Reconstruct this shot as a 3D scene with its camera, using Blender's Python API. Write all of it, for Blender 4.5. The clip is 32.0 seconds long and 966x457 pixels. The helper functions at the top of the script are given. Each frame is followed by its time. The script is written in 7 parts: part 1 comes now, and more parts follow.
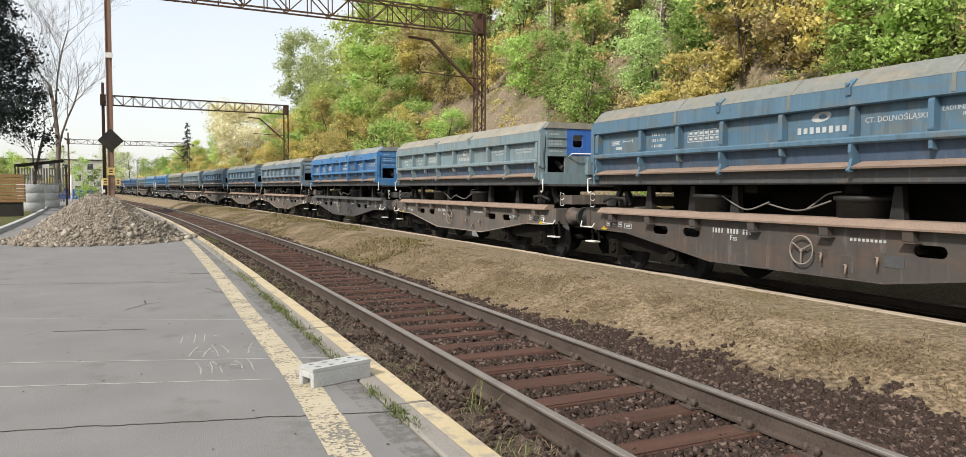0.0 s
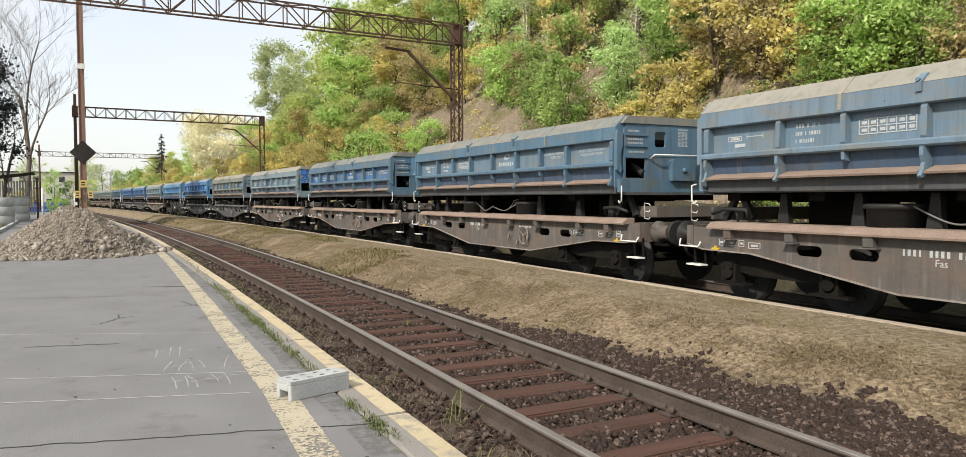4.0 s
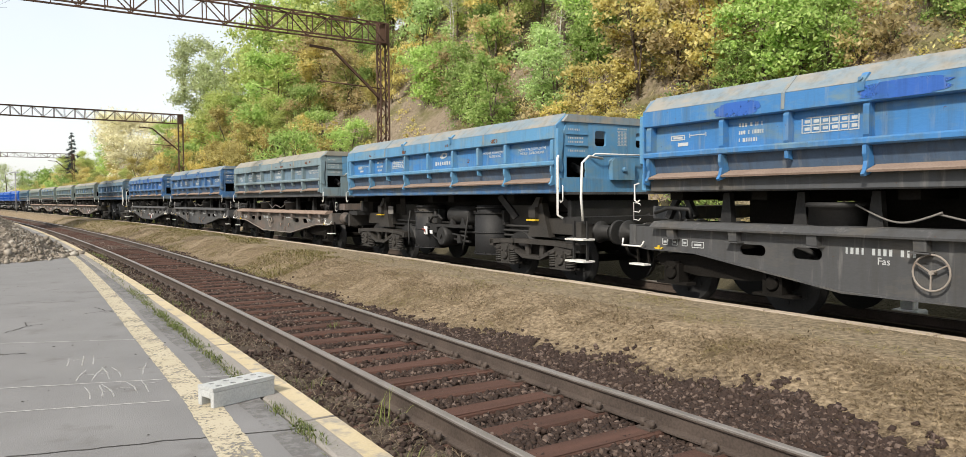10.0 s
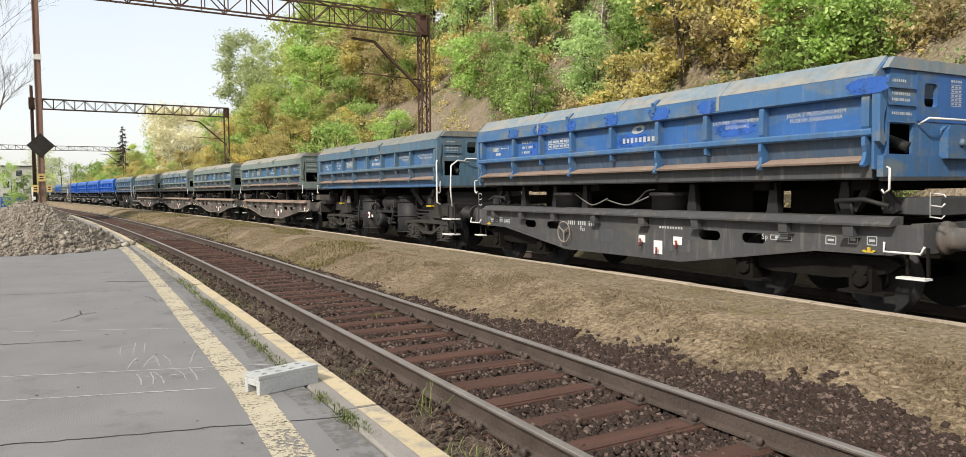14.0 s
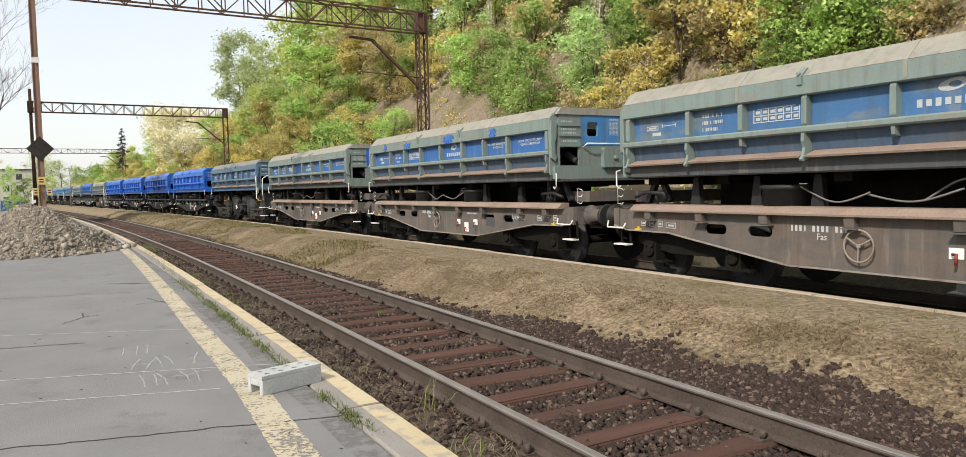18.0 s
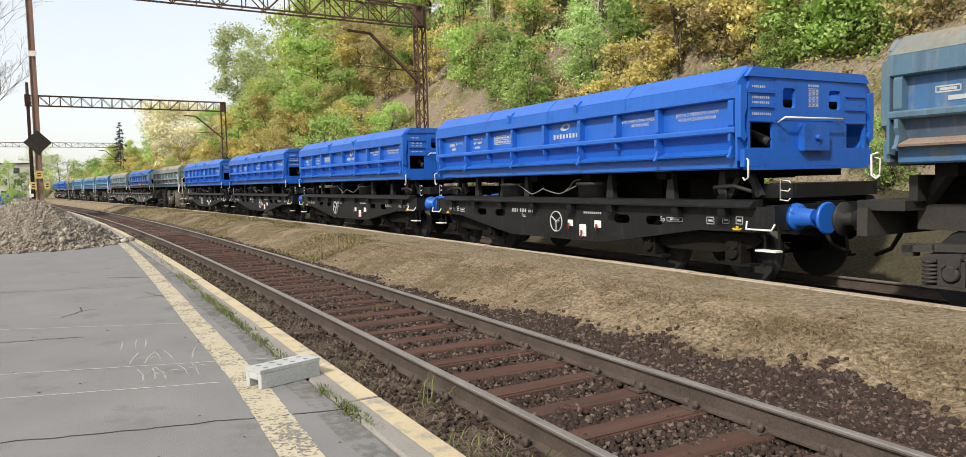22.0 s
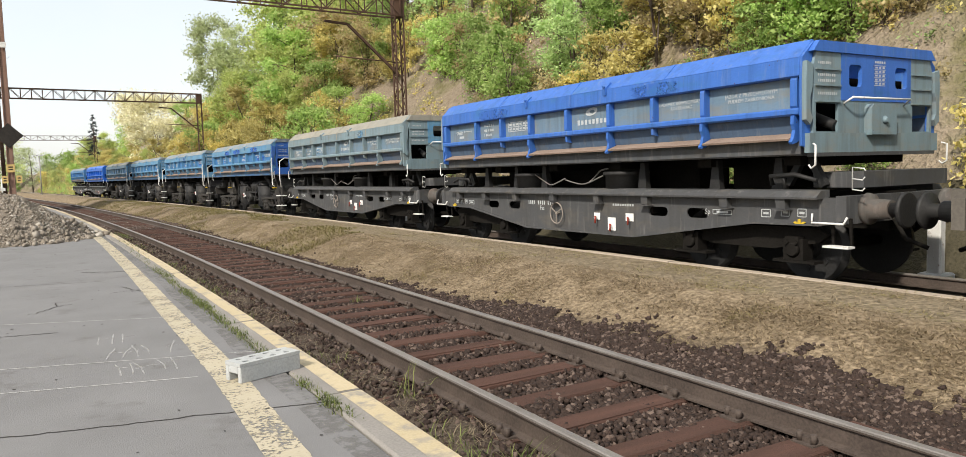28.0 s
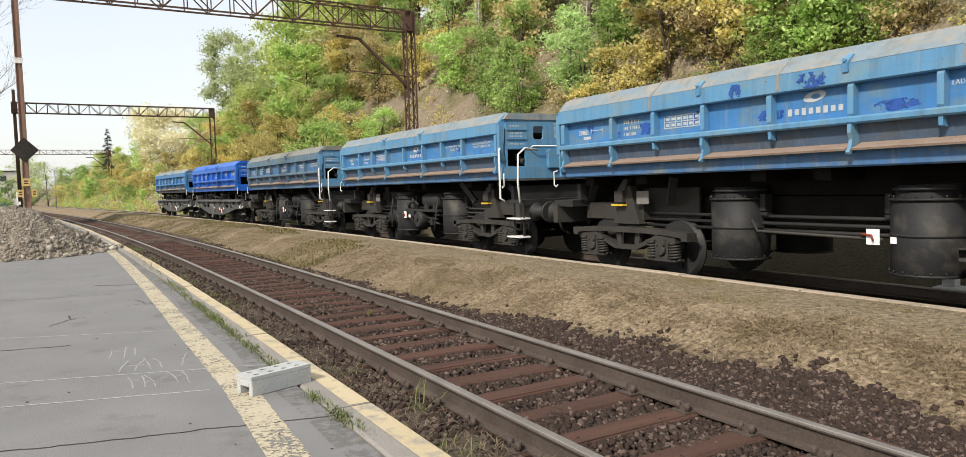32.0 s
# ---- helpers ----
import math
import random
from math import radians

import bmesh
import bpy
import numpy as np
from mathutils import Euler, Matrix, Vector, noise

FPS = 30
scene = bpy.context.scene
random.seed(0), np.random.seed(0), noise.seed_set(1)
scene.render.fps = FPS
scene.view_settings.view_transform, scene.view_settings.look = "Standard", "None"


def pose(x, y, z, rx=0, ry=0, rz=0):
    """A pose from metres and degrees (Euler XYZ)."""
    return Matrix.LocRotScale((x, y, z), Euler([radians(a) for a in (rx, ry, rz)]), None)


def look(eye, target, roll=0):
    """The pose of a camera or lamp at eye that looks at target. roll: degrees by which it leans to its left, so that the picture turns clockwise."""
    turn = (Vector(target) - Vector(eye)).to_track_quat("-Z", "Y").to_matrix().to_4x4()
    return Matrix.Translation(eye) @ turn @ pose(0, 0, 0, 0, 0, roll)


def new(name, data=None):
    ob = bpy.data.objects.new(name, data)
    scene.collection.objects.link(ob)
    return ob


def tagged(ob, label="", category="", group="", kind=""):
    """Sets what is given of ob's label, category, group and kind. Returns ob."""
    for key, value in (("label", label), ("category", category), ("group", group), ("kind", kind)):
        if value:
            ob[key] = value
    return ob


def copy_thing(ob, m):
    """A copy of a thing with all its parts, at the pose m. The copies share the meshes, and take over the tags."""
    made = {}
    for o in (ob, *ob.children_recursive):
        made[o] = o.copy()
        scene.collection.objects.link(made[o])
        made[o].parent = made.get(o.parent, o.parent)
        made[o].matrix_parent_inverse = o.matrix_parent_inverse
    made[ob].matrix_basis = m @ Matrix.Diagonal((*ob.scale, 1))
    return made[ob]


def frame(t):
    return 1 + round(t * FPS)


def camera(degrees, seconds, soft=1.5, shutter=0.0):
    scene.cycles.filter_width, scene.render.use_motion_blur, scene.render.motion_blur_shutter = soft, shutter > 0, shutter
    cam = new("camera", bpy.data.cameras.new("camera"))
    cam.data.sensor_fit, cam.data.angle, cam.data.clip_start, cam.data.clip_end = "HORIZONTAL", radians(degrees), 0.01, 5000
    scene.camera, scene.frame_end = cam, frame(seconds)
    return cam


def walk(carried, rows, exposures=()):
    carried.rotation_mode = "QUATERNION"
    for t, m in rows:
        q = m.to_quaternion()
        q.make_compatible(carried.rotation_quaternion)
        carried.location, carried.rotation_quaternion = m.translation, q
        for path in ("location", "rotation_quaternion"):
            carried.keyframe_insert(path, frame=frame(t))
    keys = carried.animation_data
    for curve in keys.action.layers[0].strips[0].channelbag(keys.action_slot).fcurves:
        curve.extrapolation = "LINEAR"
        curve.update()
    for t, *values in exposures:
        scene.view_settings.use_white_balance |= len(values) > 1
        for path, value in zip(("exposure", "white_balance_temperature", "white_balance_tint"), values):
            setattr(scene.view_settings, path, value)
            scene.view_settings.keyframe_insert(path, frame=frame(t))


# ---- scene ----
cam = camera(65.77, 32.0, soft=0.6)
EYE = (0.0, 0.0, 1.38)
# seconds, yaw, pitch, roll
PATH = [
    (0.0, -23.76, -3.07, -0.24),
    (0.5, -24.41, -2.60, -0.56),
    (1.0, -25.11, -2.58, -0.16),
    (1.5, -25.40, -2.27, -0.04),
    (2.0, -25.44, -2.18, -0.21),
    (2.5, -25.15, -2.47, -0.04),
    (4.5, -25.51, -2.20, 0.20),
    (5.0, -25.97, -2.14, 1.42),
    (5.5, -35.00, -1.60, 1.78),
    (6.0, -37.69, -1.67, 1.80),
    (6.5, -36.33, -2.09, 2.37),
    (7.0, -34.44, -1.59, 2.50),
    (7.5, -33.67, -1.51, 1.59),
    (8.0, -32.85, -1.52, 0.91),
    (8.5, -31.86, -1.83, 0.39),
    (9.0, -31.14, -2.09, -0.10),
    (9.5, -31.22, -2.01, 0.33),
    (10.0, -30.97, -2.32, 0.36),
    (10.5, -30.35, -2.49, 0.23),
    (11.0, -29.39, -2.52, 0.86),
    (11.5, -29.01, -2.81, 0.71),
    (12.0, -28.76, -2.77, 0.45),
    (12.5, -29.24, -2.87, 0.55),
    (13.0, -28.83, -3.21, 1.01),
    (13.5, -28.07, -3.39, 0.79),
    (14.0, -27.86, -2.99, 0.55),
    (14.5, -28.10, -3.16, 0.65),
    (16.5, -27.70, -3.20, 0.80),
    (17.0, -27.62, -2.95, 0.75),
    (17.5, -27.72, -3.27, 1.12),
    (18.0, -27.86, -3.23, 1.37),
    (18.5, -27.77, -3.42, 0.88),
    (19.0, -28.31, -3.27, 1.00),
    (19.5, -28.18, -3.24, 0.81),
    (20.0, -27.69, -3.67, 1.08),
    (20.5, -27.33, -3.49, 0.90),
    (21.0, -27.74, -3.48, 1.11),
    (21.5, -27.87, -3.50, 1.22),
    (22.0, -27.98, -3.68, 1.34),
    (22.5, -27.47, -3.94, 1.31),
    (23.0, -28.57, -3.40, 0.92),
    (23.5, -28.28, -3.71, 0.84),
    (24.0, -29.17, -4.03, 0.29),
    (24.5, -29.30, -4.52, 0.89),
    (25.0, -29.60, -4.58, 1.25),
    (25.5, -29.79, -4.14, 0.75),
    (26.0, -28.96, -4.13, 1.15),
    (26.5, -29.17, -4.22, 1.36),
    (28.5, -29.63, -4.53, 1.75),
    (29.0, -29.52, -4.87, 1.98),
    (29.5, -29.20, -4.75, 1.91),
    (30.0, -29.18, -4.68, 1.88),
    (30.5, -28.67, -4.01, 1.88),
    (31.0, -28.63, -4.10, 2.02),
    (31.5, -28.84, -3.78, 1.84),
    (32.0, -28.72, -3.37, 1.77),
]
walk(cam, [(t, pose(*EYE, 90 + p, r, w)) for t, w, p, r in PATH], [(t, e, 6750, 10) for t, e in ((0, 0.77), (5.2, 0.77), (6, 0.97), (7.5, 0.97), (9, 0.89), (10.5, 0.82), (12, 0.77), (25, 0.77), (26, 0.86), (28.5, 0.81), (32, 0.78))])

# ---- light ----
SUN_EL, SUN_AZ = 40.0, -118.0          # degrees; azimuth from +y, negative to the left of the track
world = bpy.data.worlds.new("sky")
scene.world = world
world.use_nodes = True
wn = world.node_tree
sky = wn.nodes.new("ShaderNodeTexSky")
sky.sky_type = "NISHITA"
sky.sun_disc = False
sky.sun_elevation = radians(SUN_EL)
sky.sun_rotation = radians(SUN_AZ)
sky.air_density, sky.dust_density, sky.ozone_density = 1.0, 2.0, 0.6
# a thin veil of high white cloud, denser here and there
wc = wn.nodes.new("ShaderNodeTexCoord")
wz = wn.nodes.new("ShaderNodeTexNoise")
wz.inputs["Scale"].default_value, wz.inputs["Detail"].default_value = 2.2, 5.0
wr = wn.nodes.new("ShaderNodeMapRange")
wr.inputs[1].default_value, wr.inputs[2].default_value, wr.inputs[3].default_value, wr.inputs[4].default_value = 0.35, 0.6, 0.64, 0.94
wm = wn.nodes.new("ShaderNodeMix")
wm.data_type = "RGBA"
wm.inputs[7].default_value = (3.75, 3.85, 4.0, 1)
wn.links.new(wc.outputs["Generated"], wz.inputs[0]), wn.links.new(wz.outputs[0], wr.inputs[0]), wn.links.new(wr.outputs[0], wm.inputs[0])
wn.links.new(sky.outputs[0], wm.inputs[6]), wn.links.new(wm.outputs[2], wn.nodes["Background"].inputs[0])
wn.nodes["Background"].inputs[1].default_value = 0.15
sun = new("sun", bpy.data.lights.new("sun", "SUN"))
sun.data.energy, sun.data.angle, sun.data.color = 2.6, radians(3.0), (1.0, 0.94, 0.85)
sd = Vector((math.sin(radians(SUN_AZ)) * math.cos(radians(SUN_EL)), math.cos(radians(SUN_AZ)) * math.cos(radians(SUN_EL)), math.sin(radians(SUN_EL))))
sun.matrix_world = look(sd * 50, (0, 0, 0))

# ---- materials ----
def mat(name, col, col2=None, rough=0.8, metal=0.0, scale=4.0, fine=60.0, spread=0.5, bump=0.15, bump_dist=0.01, stain=None, stain_amt=0.0, stain_scale=1.5,
        stretch=(1, 1, 1), rough_var=0.1, spec=0.25):
    """A surface with a coarse and a fine variation of colour, stains and a fine relief, in object space."""
    m = bpy.data.materials.new(name)
    m.use_nodes = True
    nt = m.node_tree
    N, L = nt.nodes.new, nt.links.new
    b = nt.nodes["Principled BSDF"]
    tc = N("ShaderNodeTexCoord")
    mp = N("ShaderNodeMapping")
    mp.inputs["Scale"].default_value = stretch
    L(tc.outputs["Object"], mp.inputs[0])
    oi = N("ShaderNodeObjectInfo")
    ad = N("ShaderNodeVectorMath")
    ad.operation = "MULTIPLY_ADD"
    ad.inputs[1].default_value = (37.0, 17.0, 23.0)
    L(oi.outputs["Random"], ad.inputs[0])
    L(mp.outputs[0], ad.inputs[2])
    n1 = N("ShaderNodeTexNoise")
    n1.inputs["Scale"].default_value, n1.inputs["Detail"].default_value = scale, 6.0
    n2 = N("ShaderNodeTexNoise")
    n2.inputs["Scale"].default_value, n2.inputs["Detail"].default_value = fine, 4.0
    L(ad.outputs[0], n1.inputs[0]), L(ad.outputs[0], n2.inputs[0])
    mixf = N("ShaderNodeMath")
    mixf.operation = "MULTIPLY_ADD"
    mixf.inputs[1].default_value = 0.5
    L(n2.outputs[0], mixf.inputs[0])
    half = N("ShaderNodeMath")
    half.operation = "MULTIPLY"
    half.inputs[1].default_value = 0.5
    L(n1.outputs[0], half.inputs[0])
    L(half.outputs[0], mixf.inputs[2])
    ramp = N("ShaderNodeMapRange")
    ramp.inputs[1].default_value, ramp.inputs[2].default_value = 0.5 - 0.5 * spread * 0.6, 0.5 + 0.5 * spread * 0.6
    L(mixf.outputs[0], ramp.inputs[0])
    mx = N("ShaderNodeMix")
    mx.data_type = "RGBA"
    mx.inputs[6].default_value = (*col, 1)
    mx.inputs[7].default_value = (*(col2 or [min(1, c * 1.35) for c in col]), 1)
    L(ramp.outputs[0], mx.inputs[0])
    out = mx.outputs[2]
    if stain:
        n3 = N("ShaderNodeTexNoise")
        n3.inputs["Scale"].default_value, n3.inputs["Detail"].default_value, n3.inputs["Roughness"].default_value = stain_scale, 8.0, 0.65
        L(ad.outputs[0], n3.inputs[0])
        r3 = N("ShaderNodeMapRange")
        r3.inputs[1].default_value, r3.inputs[2].default_value = 0.62 - 0.25 * stain_amt, 0.72 - 0.15 * stain_amt
        L(n3.outputs[0], r3.inputs[0])
        m3 = N("ShaderNodeMix")
        m3.data_type = "RGBA"
        L(r3.outputs[0], m3.inputs[0]), L(out, m3.inputs[6])
        m3.inputs[7].default_value = (*stain, 1)
        out = m3.outputs[2]
    L(out, b.inputs["Base Color"])
    b.inputs["Metallic"].default_value = metal
    b.inputs["Specular IOR Level"].default_value = spec
    rr = N("ShaderNodeMapRange")
    rr.inputs[3].default_value, rr.inputs[4].default_value = max(0.05, rough - rough_var), min(1, rough + rough_var)
    L(n1.outputs[0], rr.inputs[0]), L(rr.outputs[0], b.inputs["Roughness"])
    bp = N("ShaderNodeBump")
    bp.inputs["Strength"].default_value, bp.inputs["Distance"].default_value = bump, bump_dist
    L(n2.outputs[0], bp.inputs["Height"]), L(bp.outputs[0], b.inputs["Normal"])
    return m


def leafmat(name, c1, c2, trans=0.25):
    m = bpy.data.materials.new(name)
    m.use_nodes = True
    nt = m.node_tree
    b = nt.nodes["Principled BSDF"]
    g = nt.nodes.new("ShaderNodeNewGeometry")
    oi = nt.nodes.new("ShaderNodeObjectInfo")
    mx = nt.nodes.new("ShaderNodeMix")
    mx.data_type = "RGBA"
    mx.inputs[6].default_value, mx.inputs[7].default_value = (*c1, 1), (*c2, 1)
    nt.links.new(g.outputs["Random Per Island"], mx.inputs[0])
    hs = nt.nodes.new("ShaderNodeHueSaturation")
    mr = nt.nodes.new("ShaderNodeMapRange")
    mr.inputs[3].default_value, mr.inputs[4].default_value = 0.75, 1.3
    nt.links.new(oi.outputs["Random"], mr.inputs[0]), nt.links.new(mr.outputs[0], hs.inputs["Value"])
    nt.links.new(mx.outputs[2], hs.inputs["Color"]), nt.links.new(hs.outputs[0], b.inputs["Base Color"])
    b.inputs["Roughness"].default_value = 0.5
    b.inputs["Specular IOR Level"].default_value = 0.25
    tr = nt.nodes.new("ShaderNodeBsdfTranslucent")
    nt.links.new(hs.outputs[0], tr.inputs[0])
    ms = nt.nodes.new("ShaderNodeMixShader")
    ms.inputs[0].default_value = trans
    nt.links.new(b.outputs[0], ms.inputs[1]), nt.links.new(tr.outputs[0], ms.inputs[2])
    nt.links.new(ms.outputs[0], nt.nodes["Material Output"].inputs[0])
    return m


M = {}
RUST, GRIME = (0.16, 0.075, 0.04), (0.05, 0.045, 0.04)
M["asphalt"] = mat("asphalt", (0.152, 0.151, 0.152), (0.232, 0.232, 0.234), 0.9, scale=1.6, fine=120, spread=0.85, bump=0.35, stain=(0.15, 0.146, 0.144), stain_amt=0.15, stain_scale=2.2, spec=0.15)
M["kerb"] = mat("kerb_concrete", (0.2, 0.19, 0.175), (0.3, 0.28, 0.26), 0.9, scale=1.5, fine=90, bump=0.3)
M["edgepaint"] = mat("edge_paint", (0.4, 0.33, 0.2), (0.55, 0.47, 0.33), 0.85, scale=2, fine=70, spread=0.8, bump=0.2, stain=(0.27, 0.25, 0.22), stain_amt=0.4, stain_scale=6)
M["lip"] = mat("weathered_edge_concrete", (0.3, 0.245, 0.19), (0.46, 0.39, 0.31), 0.9, scale=1.5, fine=60, spread=0.9, bump=0.3)
# slope foot behind the train: the train's shade is in this colour
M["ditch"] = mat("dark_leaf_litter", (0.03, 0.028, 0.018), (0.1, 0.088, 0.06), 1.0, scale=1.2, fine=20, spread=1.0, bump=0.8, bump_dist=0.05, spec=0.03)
M["soil"] = mat("soil", (0.045, 0.036, 0.029), (0.13, 0.102, 0.08), 1.0, scale=1.2, fine=45, spread=0.9, bump=0.6, bump_dist=0.03, spec=0.08)
# far track bed: much darker than the near ballast
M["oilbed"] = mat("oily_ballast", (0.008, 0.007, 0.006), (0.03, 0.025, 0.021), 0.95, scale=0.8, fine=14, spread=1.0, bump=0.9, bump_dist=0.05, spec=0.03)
# bed under the loose stones: shade of the gaps is put into its colour
M["ballast"] = mat("ballast_stone", (0.014, 0.01, 0.0085), (0.05, 0.036, 0.03), 0.95, scale=0.8, fine=14, spread=1.0, bump=0.9, bump_dist=0.05, spec=0.08)
def bankmat(name, tones):
    """Ballast, dry grass and trodden earth, mixed by how much of each lies there."""
    m = mat(name, *tones[0], 1.0, scale=0.8, fine=14, spread=1.0, bump=0.9, bump_dist=0.05, spec=0.06)
    nt = m.node_tree
    N, L = nt.nodes.new, nt.links.new
    b = nt.nodes["Principled BSDF"]
    out = b.inputs["Base Color"].links[0].from_socket
    tc = N("ShaderNodeTexCoord")
    for k, (attr, fine, edge) in enumerate((("grass", 17.0, 11.0), ("trodden", 15.0, 4.0))):
        n, e = N("ShaderNodeTexNoise"), N("ShaderNodeTexNoise")
        n.inputs["Scale"].default_value, n.inputs["Detail"].default_value, n.inputs["Roughness"].default_value = fine, 6.0, 0.7
        e.inputs["Scale"].default_value, e.inputs["Detail"].default_value, e.inputs["Roughness"].default_value = edge, 7.0, 0.7
        L(tc.outputs["Object"], n.inputs[0]), L(tc.outputs["Object"], e.inputs[0])
        r = N("ShaderNodeMapRange")
        r.inputs[1].default_value, r.inputs[2].default_value = 0.36, 0.66
        L(n.outputs[0], r.inputs[0])
        x = N("ShaderNodeMix")
        x.data_type = "RGBA"
        x.inputs[6].default_value, x.inputs[7].default_value = (*tones[k + 1][0], 1), (*tones[k + 1][1], 1)
        L(r.outputs[0], x.inputs[0])
        at = N("ShaderNodeAttribute")
        at.attribute_name = attr
        s = N("ShaderNodeMath")
        s.operation = "ADD"
        L(at.outputs["Fac"], s.inputs[0]), L(e.outputs[0], s.inputs[1])
        w = N("ShaderNodeMapRange")
        w.inputs[1].default_value, w.inputs[2].default_value = 0.74, 1.24
        L(s.outputs[0], w.inputs[0])
        y = N("ShaderNodeMix")
        y.data_type = "RGBA"
        L(w.outputs[0], y.inputs[0]), L(out, y.inputs[6]), L(x.outputs[2], y.inputs[7])
        out = y.outputs[2]
    L(out, b.inputs["Base Color"])
    return m


# the first pair is ballast, with the shade between stones in its colour
M["drygrass"] = bankmat("dry_grass_bank", (((0.02, 0.0145, 0.0125), (0.064, 0.047, 0.04)), ((0.1, 0.075, 0.05), (0.36, 0.285, 0.19)), ((0.115, 0.095, 0.066), (0.31, 0.252, 0.172))))
M["rail"] = mat("rail_side", (0.055, 0.043, 0.037), (0.11, 0.086, 0.072), 0.7, 0.1, scale=3, fine=50, bump=0.2)
M["railtop"] = mat("rail_head", (0.2, 0.18, 0.165), (0.29, 0.27, 0.25), 0.5, 0.45, scale=3, fine=80, bump=0.05)
M["sleeper"] = mat("sleeper_wood", (0.036, 0.025, 0.021), (0.145, 0.08, 0.063), 0.9, scale=0.7, fine=30, spread=0.9, bump=0.5, stretch=(1, 12, 12), spec=0.08)
M["steel"] = mat("rusty_mast_steel", (0.055, 0.035, 0.028), (0.13, 0.075, 0.05), 0.8, 0.1, scale=2, fine=30, spread=0.8)
M["hill"] = mat("hill_soil", (0.16, 0.127, 0.092), (0.39, 0.325, 0.245), 1.0, scale=0.35, fine=6, spread=1.0, bump=1.0, bump_dist=0.3, stain=(0.13, 0.125, 0.05), stain_amt=0.6, stain_scale=0.35, spec=0.08)
M["grassfar"] = mat("meadow", (0.06, 0.07, 0.025), (0.13, 0.12, 0.05), 1.0, scale=0.2, fine=5, spread=1.0, spec=0.08)
M["concrete"] = mat("grey_concrete", (0.33, 0.345, 0.345), (0.47, 0.485, 0.485), 0.9, scale=5, fine=90, bump=0.25)
M["white"] = mat("white_paint", (0.7, 0.7, 0.68), (0.6, 0.6, 0.58), 0.6, scale=4, fine=50, stain=RUST, stain_amt=0.1, stain_scale=8)
M["black"] = mat("dark_hole", (0.006, 0.006, 0.006), (0.01, 0.01, 0.01), 0.9, spec=0.0)
M["bark"] = mat("bark", (0.06, 0.045, 0.035), (0.14, 0.11, 0.09), 0.95, scale=3, fine=25, stretch=(1, 1, 0.2), bump=0.6, bump_dist=0.03)


def paint(name, c, dirt=(0.2, 0.19, 0.16), amt=0.3, rough=0.55, scale=1.2, c2=None):
    """Weathered paint: dusty blotches, dirt washed down in streaks, and small chips rusted through."""
    m = mat(name, c, c2 or [min(1, x * 1.22 + 0.01) for x in c], rough, 0.0, scale=scale, fine=35, spread=0.9, bump=0.08, stain=dirt, stain_amt=amt, stain_scale=2.2, stretch=(0.6, 1, 1.6), spec=0.5)
    nt = m.node_tree
    N, L = nt.nodes.new, nt.links.new
    b = nt.nodes["Principled BSDF"]
    out = b.inputs["Base Color"].links[0].from_socket
    tc = N("ShaderNodeTexCoord")
    oi = N("ShaderNodeObjectInfo")
    for sc, lo, hi, most, tone in (((7.0, 7.0, 0.5), 0.48, 0.72, 0.55, [0.45 * x for x in dirt]), ((9.0, 9.0, 1.1), 0.56, 0.7, 0.5, [0.6 * x + 0.12 for x in dirt]), ((13.0, 13.0, 13.0), 0.68, 0.72, 0.85, (0.07, 0.035, 0.025))):
        mp = N("ShaderNodeMapping")
        mp.inputs["Scale"].default_value = sc
        ad = N("ShaderNodeVectorMath")
        ad.operation = "MULTIPLY_ADD"
        ad.inputs[1].default_value = (11.0, 29.0, 41.0)
        L(tc.outputs["Object"], mp.inputs[0]), L(oi.outputs["Random"], ad.inputs[0]), L(mp.outputs[0], ad.inputs[2])
        n = N("ShaderNodeTexNoise")
        n.inputs["Scale"].default_value, n.inputs["Detail"].default_value, n.inputs["Roughness"].default_value = 1.0, 6.0, 0.65
        r = N("ShaderNodeMapRange")
        r.inputs[1].default_value, r.inputs[2].default_value, r.inputs[4].default_value = lo, hi, most * (1.0 if amt > 0.25 else 0.3)
        x = N("ShaderNodeMix")
        x.data_type = "RGBA"
        L(ad.outputs[0], n.inputs[0]), L(n.outputs[0], r.inputs[0]), L(r.outputs[0], x.inputs[0]), L(out, x.inputs[6])
        x.inputs[7].default_value = (*tone, 1)
        out = x.outputs[2]
    L(out, b.inputs["Base Color"])
    return m


M["bright"] = paint("fresh_blue_paint", (0.006, 0.095, 0.43), (0.012, 0.075, 0.32), 0.2, 0.4)
M["blue"] = paint("weathered_blue_paint", (0.03, 0.15, 0.36), (0.11, 0.2, 0.27), 0.5)
M["light"] = paint("faded_light_blue_paint", (0.07, 0.21, 0.37), (0.13, 0.24, 0.32), 0.5)
M["panel"] = paint("dusty_blue_panel_paint", (0.035, 0.115, 0.26), (0.13, 0.17, 0.2), 0.5)
M["teal"] = paint("faded_grey_blue_paint", (0.062, 0.13, 0.195), (0.11, 0.14, 0.155), 0.5)
M["grey"] = paint("dusty_grey_green_paint", (0.145, 0.195, 0.185), (0.19, 0.2, 0.178), 0.5)
M["sage"] = paint("pale_grey_teal_paint", (0.145, 0.21, 0.24), (0.19, 0.22, 0.22), 0.5)
M["greyblue"] = paint("dusty_blue_grey_paint", (0.11, 0.175, 0.235), (0.165, 0.19, 0.2), 0.5)
